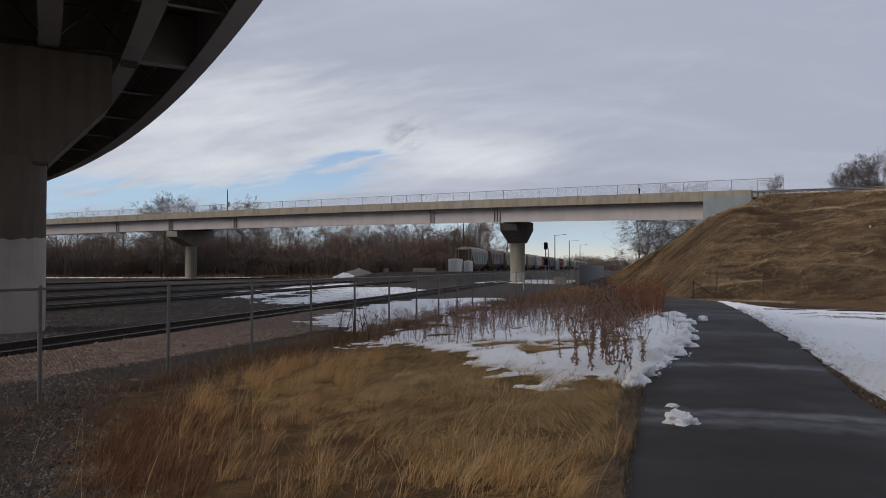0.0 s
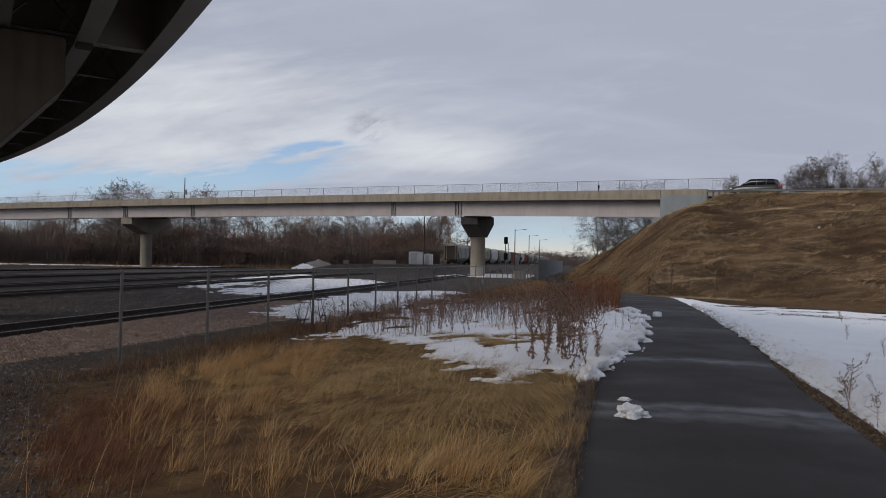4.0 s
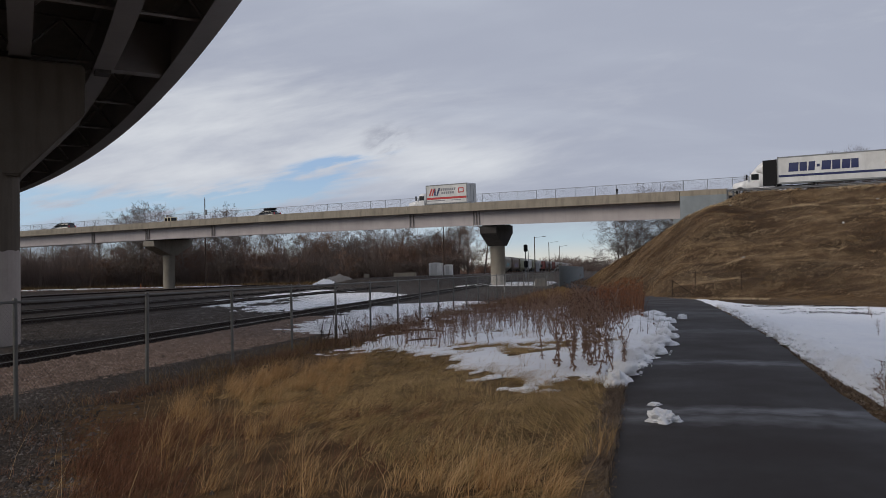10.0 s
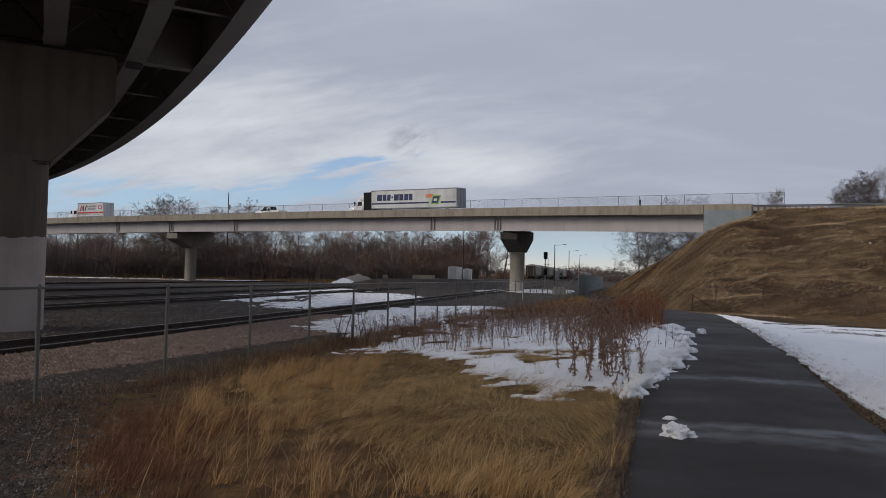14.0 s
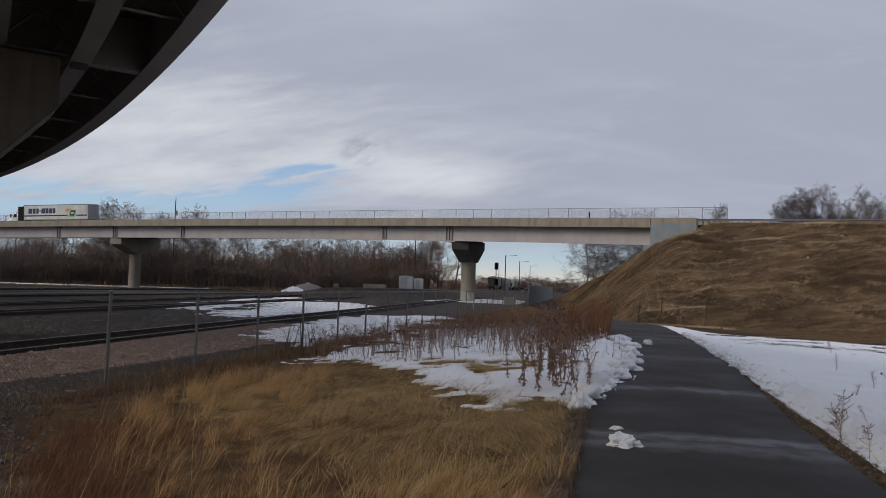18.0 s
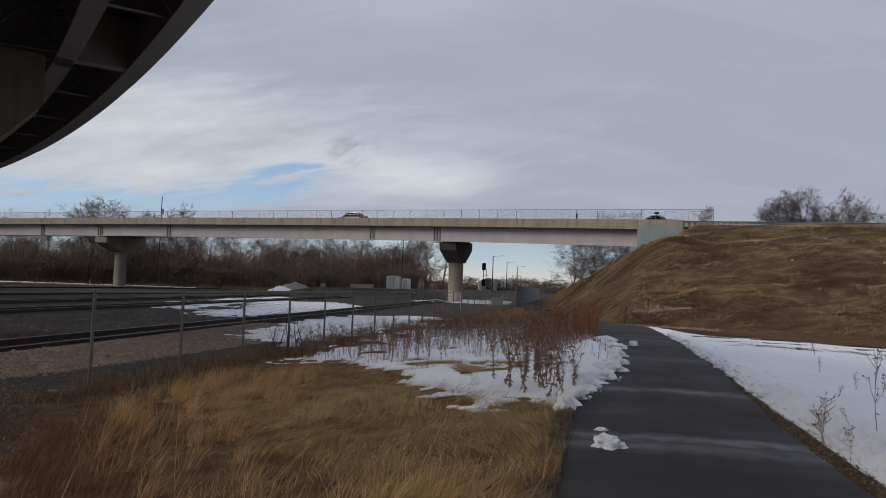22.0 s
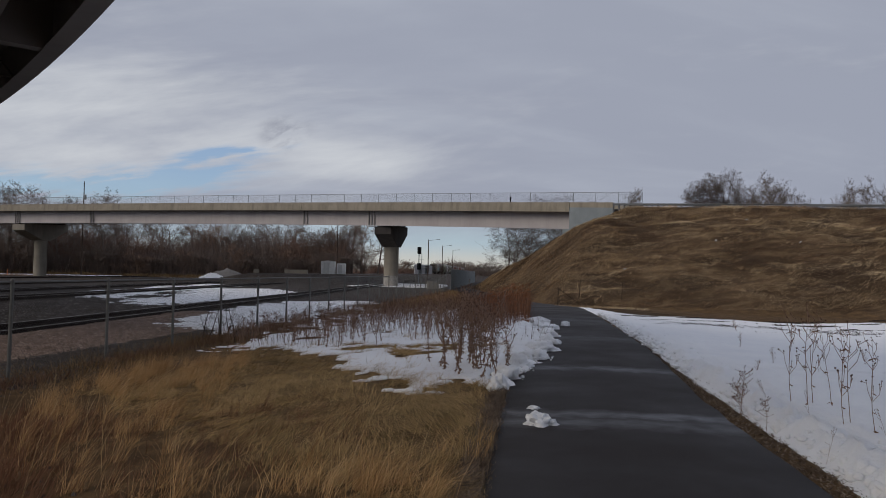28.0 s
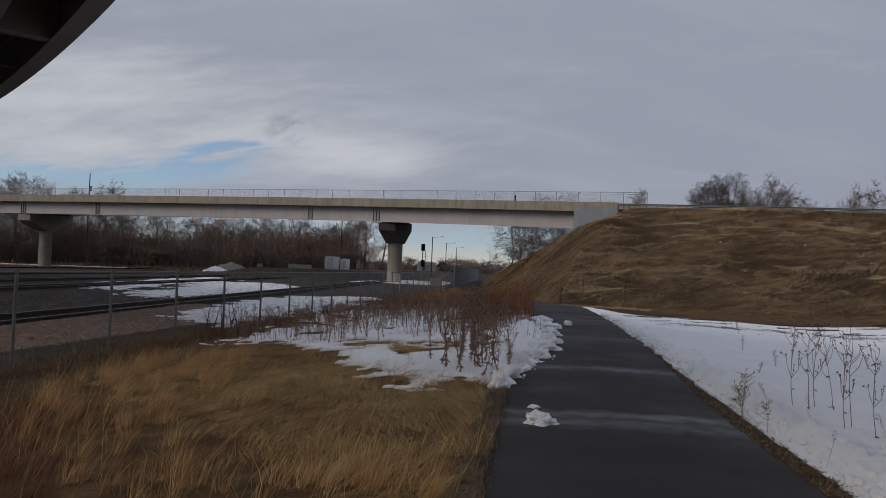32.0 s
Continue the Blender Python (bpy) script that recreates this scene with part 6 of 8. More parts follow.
# ---- grasses: many blades in one mesh ----
def blades(name, pts, height, width, lean, lean_dir, mat, label, seed, curl=0.5, spread=0.9, edge=False, lift=0.0):
    """pts (n, 2); height, lean arrays in metres and radians. Each blade is a bent, tapering strip."""
    rng = np.random.default_rng(seed)
    n = len(pts)
    h = height * rng.uniform(0.55, 1.15, n)
    ld = lean_dir + rng.normal(0, spread, n)
    le = np.clip(lean + rng.normal(0, 0.22, n), 0.0, 2.6)
    zb = ground_z(pts[:, 0], pts[:, 1]) - 0.02 + lift
    dx, dy = np.cos(ld), np.sin(ld)
    wx, wy = -dy, dx
    turn = rng.uniform(0, 3.14, n)
    over = np.abs(rng.normal(0, 0.05, n)) - 0.04
    wx, wy = np.cos(turn), np.sin(turn)
    w = width * rng.uniform(0.6, 1.3, n)
    verts = np.zeros((n, 7, 3))
    px, py, pz = pts[:, 0].copy(), pts[:, 1].copy(), zb.copy()
    for k in range(4):
        f = (1.0, 0.8, 0.5, 0.0)[k]
        if k < 3:
            verts[:, 2 * k] = np.stack([px - wx * w * f / 2, py - wy * w * f / 2, pz], 1)
            verts[:, 2 * k + 1] = np.stack([px + wx * w * f / 2, py + wy * w * f / 2, pz], 1)
        else:
            verts[:, 6] = np.stack([px, py, pz], 1)
        ang = np.minimum(le * (0.55 + curl * k), 1.62)
        px, py, pz = px + dx * np.sin(ang) * h / 3, py + dy * np.sin(ang) * h / 3, np.maximum(pz + np.cos(ang) * h / 3, zb + 0.02)
        if edge:
            # trampled back where they would lie on the path
            px = np.minimum(px, path_mid(py) - 1.46 + over)
    o = (np.arange(n) * 7)[:, None]
    quads = np.concatenate([o + [0, 1, 3, 2], o + [2, 3, 5, 4]])
    tris = o + [4, 5, 6]
    me = bpy.data.meshes.new(name)
    nv, nq, nt = n * 7, n * 2, n
    me.vertices.add(nv)
    me.vertices.foreach_set("co", verts.reshape(-1))
    me.loops.add(nq * 4 + nt * 3)
    me.loops.foreach_set("vertex_index", np.concatenate([quads.ravel(), tris.ravel()]).astype(np.int32))
    me.polygons.add(nq + nt)
    me.polygons.foreach_set("loop_start", np.concatenate([np.arange(nq) * 4, nq * 4 + np.arange(nt) * 3]).astype(np.int32))
    me.update(calc_edges=True)
    me.materials.append(mat)
    return tagged(new(name, me), label, "grass", "", "stuff")


def scatter(n, x0, x1, y0, y1, dens, seed):
    rng = np.random.default_rng(seed)
    p = np.stack([rng.uniform(x0, x1, n), rng.uniform(y0, y1, n)], 1)
    return p[rng.uniform(0, 1, n) < np.clip(dens(p[:, 0], p[:, 1]), 0, 1)]


def off_path(x, y):
    return sstep((path_mid(y) - 1.50 - x) / 0.2 + 0.2)


def no_snow(x, y):
    return 1 - 0.95 * sstep(left_depth(x, y) / 0.25 + 0.4)


def tufts(name, centres, per, radius, height, width, lean, mat, label, seed, edge=True):
    """Blades that fan out of tuft centres."""
    rng = np.random.default_rng(seed)
    n = len(centres)
    c = np.repeat(centres, per, 0)
    size = np.repeat(rng.uniform(0.55, 1.2, n), per)
    a, q = rng.uniform(0, 6.28, n * per), np.abs(rng.normal(0, radius, n * per)) * size
    p = c + np.stack([np.cos(a) * q, np.sin(a) * q], 1)
    wind = np.repeat(rng.normal(0.0, 0.5, n), per)
    dirs = np.where(rng.uniform(0, 1, n * per) < 0.75, wind, a)
    return blades(name, p, height * size, width, lean * rng.uniform(0.3, 1.6, n * per), dirs, mat, label, seed + 1, 0.5, 0.35, edge)


def grasses():
    clump = lambda x, y, k, s: sstep((fbm(x * k, y * k, s) - 0.42) / 0.22)
    # lodged mat: locks of long blades combed over one another
    dm = lambda x, y: off_path(x, y) * no_snow(x, y) * sstep((x - np.maximum(FENCE(y) + 1.9, -1.2 - (y - 7) * 0.5)) / 1.0)
    c = scatter(9500, -5.5, 4.8, 3.0, 20.5, dm, 1)
    rng = np.random.default_rng(101)
    per = 34
    p = np.repeat(c, per, 0) + rng.normal(0, 0.09, (len(c) * per, 2))
    lock = np.repeat(0.5 + 3.4 * (fbm(c[:, 0] * 0.45, c[:, 1] * 0.45, 61) - 0.5) * 2 + rng.normal(0, 0.35, len(c)), per)
    lift = np.repeat(rng.uniform(2.0, 3.0, len(c)), per)
    tall = np.repeat(rng.uniform(0.35, 0.8, len(c)), per)
    blades("lodged_grass", p, tall, 0.0055, lift, lock, M_GRASS_MAT, "matted olive-tan dead grass lying beside the path", 2, 0.35, 0.22, True)
    # upright golden tufts
    corner = lambda x, y: sstep((x + 0.467 * y + 0.35) / 0.7)
    dg = lambda x, y: corner(x, y) * off_path(x, y) * no_snow(x, y) * (0.15 + 0.85 * clump(x, y, 1.1, 55)) * sstep((x + 0.1 + 0.363 * y) / 0.5) * sstep((y - 5.9 + 1.2 * sstep((x + 1.6) / 0.5)) / 0.4) * np.clip(sstep((x - FENCE(y) - 1.2) / 0.9) * sstep((-1.2 + 0.02 * y - x) / 1.4) + 0.3 * sstep((6.9 - y) / 1.2), 0, 1)
    c = scatter(3400, -5.5, 1.6, 3.4, 16.5, dg, 3)
    tufts("golden_grass", c, 40, 0.07, 0.48, 0.0034, 0.75, M_GRASS_GOLD, "tall golden dead grass in upright tufts", 4)
    # russet stems near the corner
    dr = lambda x, y: (0.06 + 0.94 * corner(x, y)) * (0.35 + 0.65 * clump(x, y, 1.4, 57)) * sstep((x - FENCE(y) - 0.4) / 0.8) * (1 - 0.85 * sstep((x + 0.35 + 0.33 * y) / 0.8)) * sstep((11.5 - y) / 2.5) * sstep((y - 5.45) / 0.5)
    c = scatter(9000, -6.5, 0.6, 3.0, 12, dr, 5)
    tufts("russet_weeds", c, 22, 0.13, 0.26, 0.0038, 0.75, M_GRASS_RED, "russet dead weed stems in a dense stand", 6)
    # thin growth along the fence and along the path
    df = lambda x, y: sstep((1.25 - np.abs(x - FENCE(y) - 0.15)) / 0.6) * clump(x, y, 0.9, 59) * (0.2 + 0.8 * sstep((y - 12) / 4))
    p = scatter(150000, -8, 6, 10, 45, df, 7)
    blades("fence_grass", p, 0.3, 0.006, 0.6, 0.8, M_GRASS_ROUGH, "dead grass along the foot of the fence", 8, 0.45, 3.0)
    dp = lambda x, y: sstep((0.17 + 0.5 * edge_gap(y) - np.abs(x - path_mid(y) - right_edge(y) - 0.02 - 0.4 * edge_gap(y))) / 0.12) * (0.35 + 0.65 * clump(x, y, 2.2, 58))
    yy = np.random.default_rng(9).uniform(2.2, 26, 17000)
    p = np.stack([path_mid(yy) + right_edge(yy) - 0.05 + (edge_gap(yy) + 0.22) * np.random.default_rng(10).uniform(0, 1, len(yy)), yy], 1)
    p = p[np.random.default_rng(11).uniform(0, 1, len(p)) < dp(p[:, 0], p[:, 1]) + 0.35]
    blades("edge_litter", p, 0.06, 0.022, 1.45, 1.0, M_LITTER, "brown leaf litter and grass between path and snow", 10, 0.15, 3.0)
    # frayed edge of the mat beside the asphalt
    rng = np.random.default_rng(51)
    yy = rng.uniform(2.5, 12, 15000)
    p = np.stack([path_mid(yy) - 1.56 + rng.normal(0, 0.07, len(yy)), yy], 1)
    blades("frayed_edge", p, 0.14, 0.007, 1.3, 0.3, M_LITTER, "dark frayed thatch along the edge of the asphalt", 52, 0.3, 1.6, True, 0.02)
    # single pale stalks that stand over the mat
    p = scatter(170, -4.5, 1.6, 3.6, 13, lambda x, y: off_path(x, y) * no_snow(x, y), 41)
    blades("straw_stalks", p, 0.8, 0.0035, 0.45, 0.1, M_STRAW, "single pale straw stalks over the matted grass", 42, 0.35, 0.8, True)
    # grass that breaks through thin snow in the left patch
    p = scatter(60000, -3, 7, 9.5, 32, lambda x, y: sstep((0.35 - np.abs(left_depth(x, y))) / 0.3) * off_path(x, y) * clump(x, y, 1.3, 65), 43)
    blades("snow_edge_grass", p, 0.26, 0.006, 1.2, 0.4, M_GRASS_MAT, "flattened grass breaking through the edge of the snow", 44, 0.3, 0.9, True)
    # brown tussocks standing out of the thin snow
    rng = np.random.default_rng(61)
    c = scatter(90, -2, 4, 11, 21, lambda x, y: (left_snow(x, y) > 0.1) * (x < path_mid(y) - 2.3), 62)
    tufts("snow_tussocks", c, 70, 0.16, 0.2, 0.006, 1.5, M_GRASS_MAT, "flattened brown tussocks standing out of the snow", 63)
    # broken lines of grass and soil across the snow field
    def lines(x, y):
        u = y - 0.415 * x
        main = y - 0.28 * x - 20.1 + 0.9 * (fbm(x * 0.25, y * 0.25, 78) - 0.5)
        k = sstep((0.34 + 0.03 * x - np.abs(main)) / 0.3) * sstep((fbm(x * 0.9, main * 2.2 + 40, 76) - 0.36) / 0.1) * sstep((x - 10.5) / 2)
        for mid, width, seed, lo in ((15.7, 0.10, 71, 0.48), (18.4, 0.18, 73, 0.46), (20.4, 0.28, 75, 0.45), (22.5, 0.34, 77, 0.45)):
            k = np.maximum(k, sstep((width - np.abs(u - mid + 0.9 * (fbm(x * 0.3, u * 0.3, seed) - 0.5))) / 0.15) * sstep((fbm(x * 0.55, u * 1.6, seed + 1) - lo) / 0.05))
        return k * (x > path_mid(y) + 2.2)
    p = scatter(700000, 6, 40, 14, 44, lines, 45)
    blades("furrow_grass", p, 0.10, 0.035, 1.25, 0.6, M_FURROW, "dark grass and soil showing in broken lines through the snow", 46, 0.2, 3.0, False, 0.06)
    # rough ground beyond the weeds, towards the overpass
    db = lambda x, y: sstep((x - FENCE(y) - 0.5) / 1.0) * sstep((path_mid(y) - 1.7 - x) / 0.6) * (0.4 + 0.6 * clump(x, y, 0.5, 63))
    p = scatter(30000, -1, 18, 36, 84, db, 11)
    blades("rough_grass", p, 0.5, 0.02, 0.55, 0.8, M_GRASS_ROUGH, "rough tan grass between the fence and the path", 12, 0.45, 3.0)
    # matted dark weeds along the foot of the fence
    rng = np.random.default_rng(181)
    q = 9 + 19 * rng.random(9000) ** 0.8
    keep = fbm(q * 0.9, q * 0, 183, 3) * rng.uniform(0.6, 1.3, len(q)) > 0.36
    off = 0.38 + rng.normal(0, 0.25, keep.sum())
    blades("fence_weeds", np.stack([FENCE(q[keep]) + off, q[keep]], 1), 0.27, 0.009, 0.8, 0.6, M_WEED, "matted dark brown weeds along the foot of the fence", 182, 0.45, 3.0)
    # embankment tussocks
    def de(x, y):
        s, w = sw(x, y)
        return emb_side(x, y) * (0.45 + 0.55 * clump(x, y, 0.5, 67)) * (s > 50)
    p = scatter(400000, 14, 75, 38, 100, de, 13)
    blades("bank_grass", p, 0.46, 0.014, 1.5 + 0.5 * fbm(p[:, 0] * 0.5, p[:, 1] * 0.5, 69), -1.35 + 3.0 * (fbm(p[:, 0] * 0.28, p[:, 1] * 0.28, 68) - 0.5), M_GRASS_BANK, "combed brown and tan grass on the embankment", 14, 0.3, 0.6)
    c = scatter(4000, 14, 75, 38, 95, lambda x, y: de(x, y) * sstep((fbm(x * 0.3, y * 0.3, 66) - 0.4) / 0.2), 17)
    tufts("bank_tussocks", c, 18, 0.24, 0.36, 0.013, 1.5, M_GRASS_BANK, "ragged tussocks standing out of the bank's grass", 18, False)
    # a pale fringe of taller grass below the guard rail
    rng = np.random.default_rng(171)
    q = 86 + 34 * rng.random(9000)
    keep = fbm(q * 0.3, q * 0, 173, 3) * rng.uniform(0.5, 1.1, len(q)) + 0.22 * np.exp(-((q - 98) / 3.5) ** 2) > 0.50
    x, y = at(q[keep], 14.2 + np.abs(rng.normal(0, 0.9, keep.sum())))
    blades("fringe_grass", np.stack([x, y], 1), 0.42, 0.016, 0.9, -1.2, M_GRASS_BANK, "pale golden grass along the top of the bank", 172, 0.4, 0.9)
    # litter caught on the slope
    for k, (x, y) in enumerate(((-5.7, 13.7), (29.4, 69.6), (39.3, 62.6), (22.6, 51.6), (37.2, 51.9), (33.0, 57.0))):
        rag = part("litter_bag", box(-0.10, 0.10, -0.07, 0.07, 0.0, 0.07 if k else 0.02, 0.025 if k else 0.006), M_OFFWHITE if k else M_CONC)
        rag.matrix_basis = pose(x, y, float(ground_z(x, y)) + (0.10 if k else 0.0), 14 if k else 0, 8 * k, 50 * k)
        tagged(rag, "small scrap of white litter caught in the bank's grass", "litter", "litter on the bank")


grasses()


def belt_mass():
    rng = np.random.default_rng(31)
    n = 105000
    x = rng.uniform(-155, 8, n)
    y = 186 + rng.normal(0, 5.5, n) + 14 * (sw(x, 178)[1] > -9)
    h = (6.0 + 8.2 * fbm(x * 0.11, y * 0.03, 91)) * rng.uniform(0.55, 1.15, n)
    for k, (m, lab) in enumerate(((M_BRUSH_A, "dense grey-brown leafless brush filling the tree belt"), (M_BRUSH_B, "reddish leafless brush filling the tree belt"))):
        sel = (fbm(x * 0.07, y * 0.07, 95) > 0.56) == bool(k)
        blades("brush_mass", np.stack([x, y], 1)[sel], h[sel] * 1.12, 0.085, 0.3 + 0.9 * rng.uniform(0, 1, sel.sum()) ** 2, 0.0, m, lab, 32 + k, 0.42, 3.0)
    m = 34000
    x = rng.uniform(-155, 8, m)
    y = 172 + rng.normal(0, 1.6, m) + 14 * (sw(x, 172)[1] > -9)
    blades("brush_mass", np.stack([x, y], 1), 2.2 + 5.5 * fbm(x * 0.16, y * 0.05, 93), 0.07, 0.5, 0.0, M_BRUSH_A, "fine grey-brown twigs along the front of the belt", 35, 0.35, 3.0)
    n = 9000
    y = rng.uniform(235, 340, n)
    x = np.minimum(rng.uniform(4, 50, n), -40 + 0.258 * y - rng.uniform(0, 4, n))
    blades("brush_mass", np.stack([x, y], 1), 0.9 + 4.2 * fbm(x * 0.12, y * 0.04, 97), 0.13, 0.6, 0.0, M_BRUSH_B, "distant rusty leafless brush behind the train", 36, 0.3, 3.0)
    x, y = rng.uniform(40, 330, n), rng.uniform(520, 580, n)
    blades("brush_mass", np.stack([x, y], 1), 2.0 + 12 * fbm(x * 0.03, y * 0.02, 98), 0.5, 0.5, 0.0, M_BRUSH_A, "far leafless woods beyond the tracks", 37, 0.3, 3.0)


belt_mass()


def belt_foot():
    """Dry tan grass and rubble where the yard ends."""
    rng = np.random.default_rng(301)
    n = 16000
    x = rng.uniform(-125, -6, n)
    y = 152 + rng.normal(0, 2.2, n) + 10 * (sw(x, 150)[1] > -5)
    keep = fbm(x * 0.12, y * 0.12, 303) + 0.1 * (x < -45) > 0.50
    blades("dry_fringe", np.stack([x, y], 1)[keep], 0.9, 0.05, 0.7, 0.0, M_GRASS_ROUGH, "dry tan grass along the far edge of the yard", 302, 0.4, 3.0)
    m = 420
    x = np.where(rng.random(m) < 0.6, rng.normal(-50, 7, m), rng.uniform(-100, -20, m))
    y = 141 + 0.12 * (x + 50) + rng.normal(0, 1.0, m)
    stones("rubble", np.stack([x, y], 1), 0.22, M_STONE_PALE, "pale rubble and broken stone at the pier's foot", 304)


belt_foot()


# ---- weeds ----
def weed_parts(seed, branches, leaves, shag=0, up=0.9):
    """A stalk of unit height, its twigs, seed heads and withered leaves."""
    rng = random.Random(seed)
    seedb, leafb = bmesh.new(), bmesh.new()
    d = Vector((rng.gauss(0, 0.08), rng.gauss(0, 0.08), 1)).normalized()
    pts = [Vector((0, 0, -0.05))]
    for i in range(6):
        d = (d + Vector((rng.gauss(0, 0.07), rng.gauss(0, 0.07), 0.03))).normalized()
        pts.append(pts[-1] + d * (1.05 / 6))
    slim = 0.0046 if not shag and up > 0.9 else 0.0068
    stalk = [(pts[i], pts[i + 1], slim * (1 - i * 0.12), slim * (1 - (i + 1) * 0.12), 1) for i in range(6)]
    twigs, tips = [], [pts[-1]]
    for k in range(branches):
        f = rng.uniform(0.38, 0.97) * 6
        i = min(5, int(f))
        a = rng.uniform(0, 6.28)
        b = pts[i].lerp(pts[i + 1], f - i)
        out = Vector((math.cos(a), math.sin(a), 0))
        e = b + (out * 0.55 + Vector((0, 0, up))).normalized() * rng.uniform(0.16, 0.36) * (1.25 - f / 8) * (1.45 if up > 1.15 else 1)
        m = b.lerp(e, 0.5) + out * 0.025
        twigs += [(b, m, 0.68 * slim, 0.6 * slim, 2), (m, e, 0.6 * slim, 0.45 * slim, 2)]
        tips.append(e)
        for j in range(rng.randint(0, 2)):
            h = m.lerp(e, rng.random())
            g = h + Vector((rng.gauss(0, 0.05), rng.gauss(0, 0.05), rng.uniform(0.02, 0.09)))
            twigs.append((h, g, 0.0032, 0.0024, 2))
            tips.append(g)
    for t in tips:
        bmesh.ops.create_icosphere(seedb, subdivisions=1, radius=rng.uniform(0.006, 0.012) * (1.35 if up < 0.6 else 0.9), matrix=Matrix.Translation(t))

    def leaf(b, a, drop, size):
        u, v = Vector((math.cos(a), math.sin(a), -drop)).normalized(), Vector((-math.sin(a), math.cos(a), rng.uniform(-0.4, 0.4)))
        L, W = size * rng.uniform(0.7, 1.4), size * rng.uniform(0.16, 0.32)
        c = b + u * L * 0.5 + Vector((0, 0, rng.uniform(-0.012, 0.012)))
        leafb.faces.new([leafb.verts.new(q) for q in (b, c + v * W, b + u * L, c - v * W)])

    for k in range(leaves):
        leaf(pts[rng.randint(1, 5)], rng.uniform(0, 6.28), 0.5, 0.055)
    for k in range(shag):
        f = rng.random() ** 1.5 * 3.6
        i = int(f)
        leaf(pts[i].lerp(pts[i + 1], f - i), rng.uniform(0, 6.28), rng.uniform(0.2, 2.2), 0.05)
    out = [tubes_mesh("stalk", stalk, M_STALK, 5), tubes_mesh("twig", twigs, M_STALK, 4)]
    for nm, bm, mat in (("seed_head", seedb, M_SEED), ("withered_leaf", leafb, M_DRYLEAF)):
        me = bpy.data.meshes.new(nm)
        bm.to_mesh(me)
        bm.free()
        me.materials.append(mat)
        out.append(me)
    return out


# 0 to 2 shaggy, 3 and 4 low and bushy, 5 to 7 slender
WEEDS = [weed_parts(s, b, l, sh, u) for s, b, l, sh, u in ((1, 18, 54, 50, 1.0), (2, 22, 60, 66, 0.9), (3, 15, 40, 30, 1.1), (4, 34, 26, 10, 0.5), (5, 26, 26, 0, 0.4), (6, 7, 6, 0, 1.1), (7, 10, 9, 0, 1.0), (8, 5, 1, 0, 1.0))]


def weed(k, x, y, h, turn, tilt, label, group):
    z = float(ground_z(x, y))
    th = base("dead_weed", label, "dead weed", group, pose(x, y, z, tilt, 0, turn) @ Matrix.Diagonal((h, h, h, 1)))
    for nm, me in zip(("stalk", "twig", "seed_head", "withered_leaf"), WEEDS[k]):
        if len(me.polygons):
            tagged(shared(nm, me, th), kind="" if nm == "stalk" else "stuff")


def weeds():
    rng = random.Random(9)
    # the tall clump at the snow's near end
    for i in range(28):
        weed(rng.choice((0, 1, 1, 2)), 2.5 + rng.gauss(0, 0.40), 12.1 + rng.gauss(0, 0.8), rng.uniform(0.5, 1.35), rng.uniform(0, 360), rng.uniform(-9, 9), "tall brown dead weed with shaggy withered leaves", "weeds beside the path")
    for i in range(460):
        y = rng.uniform(15, 31)
        x = rng.uniform(-2.6 + (y - 18) * 0.12, float(path_mid(y)) - 2.0)
        if left_snow(np.array([x]), np.array([y]))[0] < 0.1 or y < 17.0 + 4.5 * rng.random() - 1.2 * max(0, x - 2.0):
            continue
        weed(rng.choice((0, 1, 1, 0, 2, 3, 4)), x, y, rng.uniform(0.38, 0.8), rng.uniform(0, 360), rng.uniform(-10, 10), "brown dead weed with dark seed heads standing in thin snow", "weeds standing in the snow")


weeds()


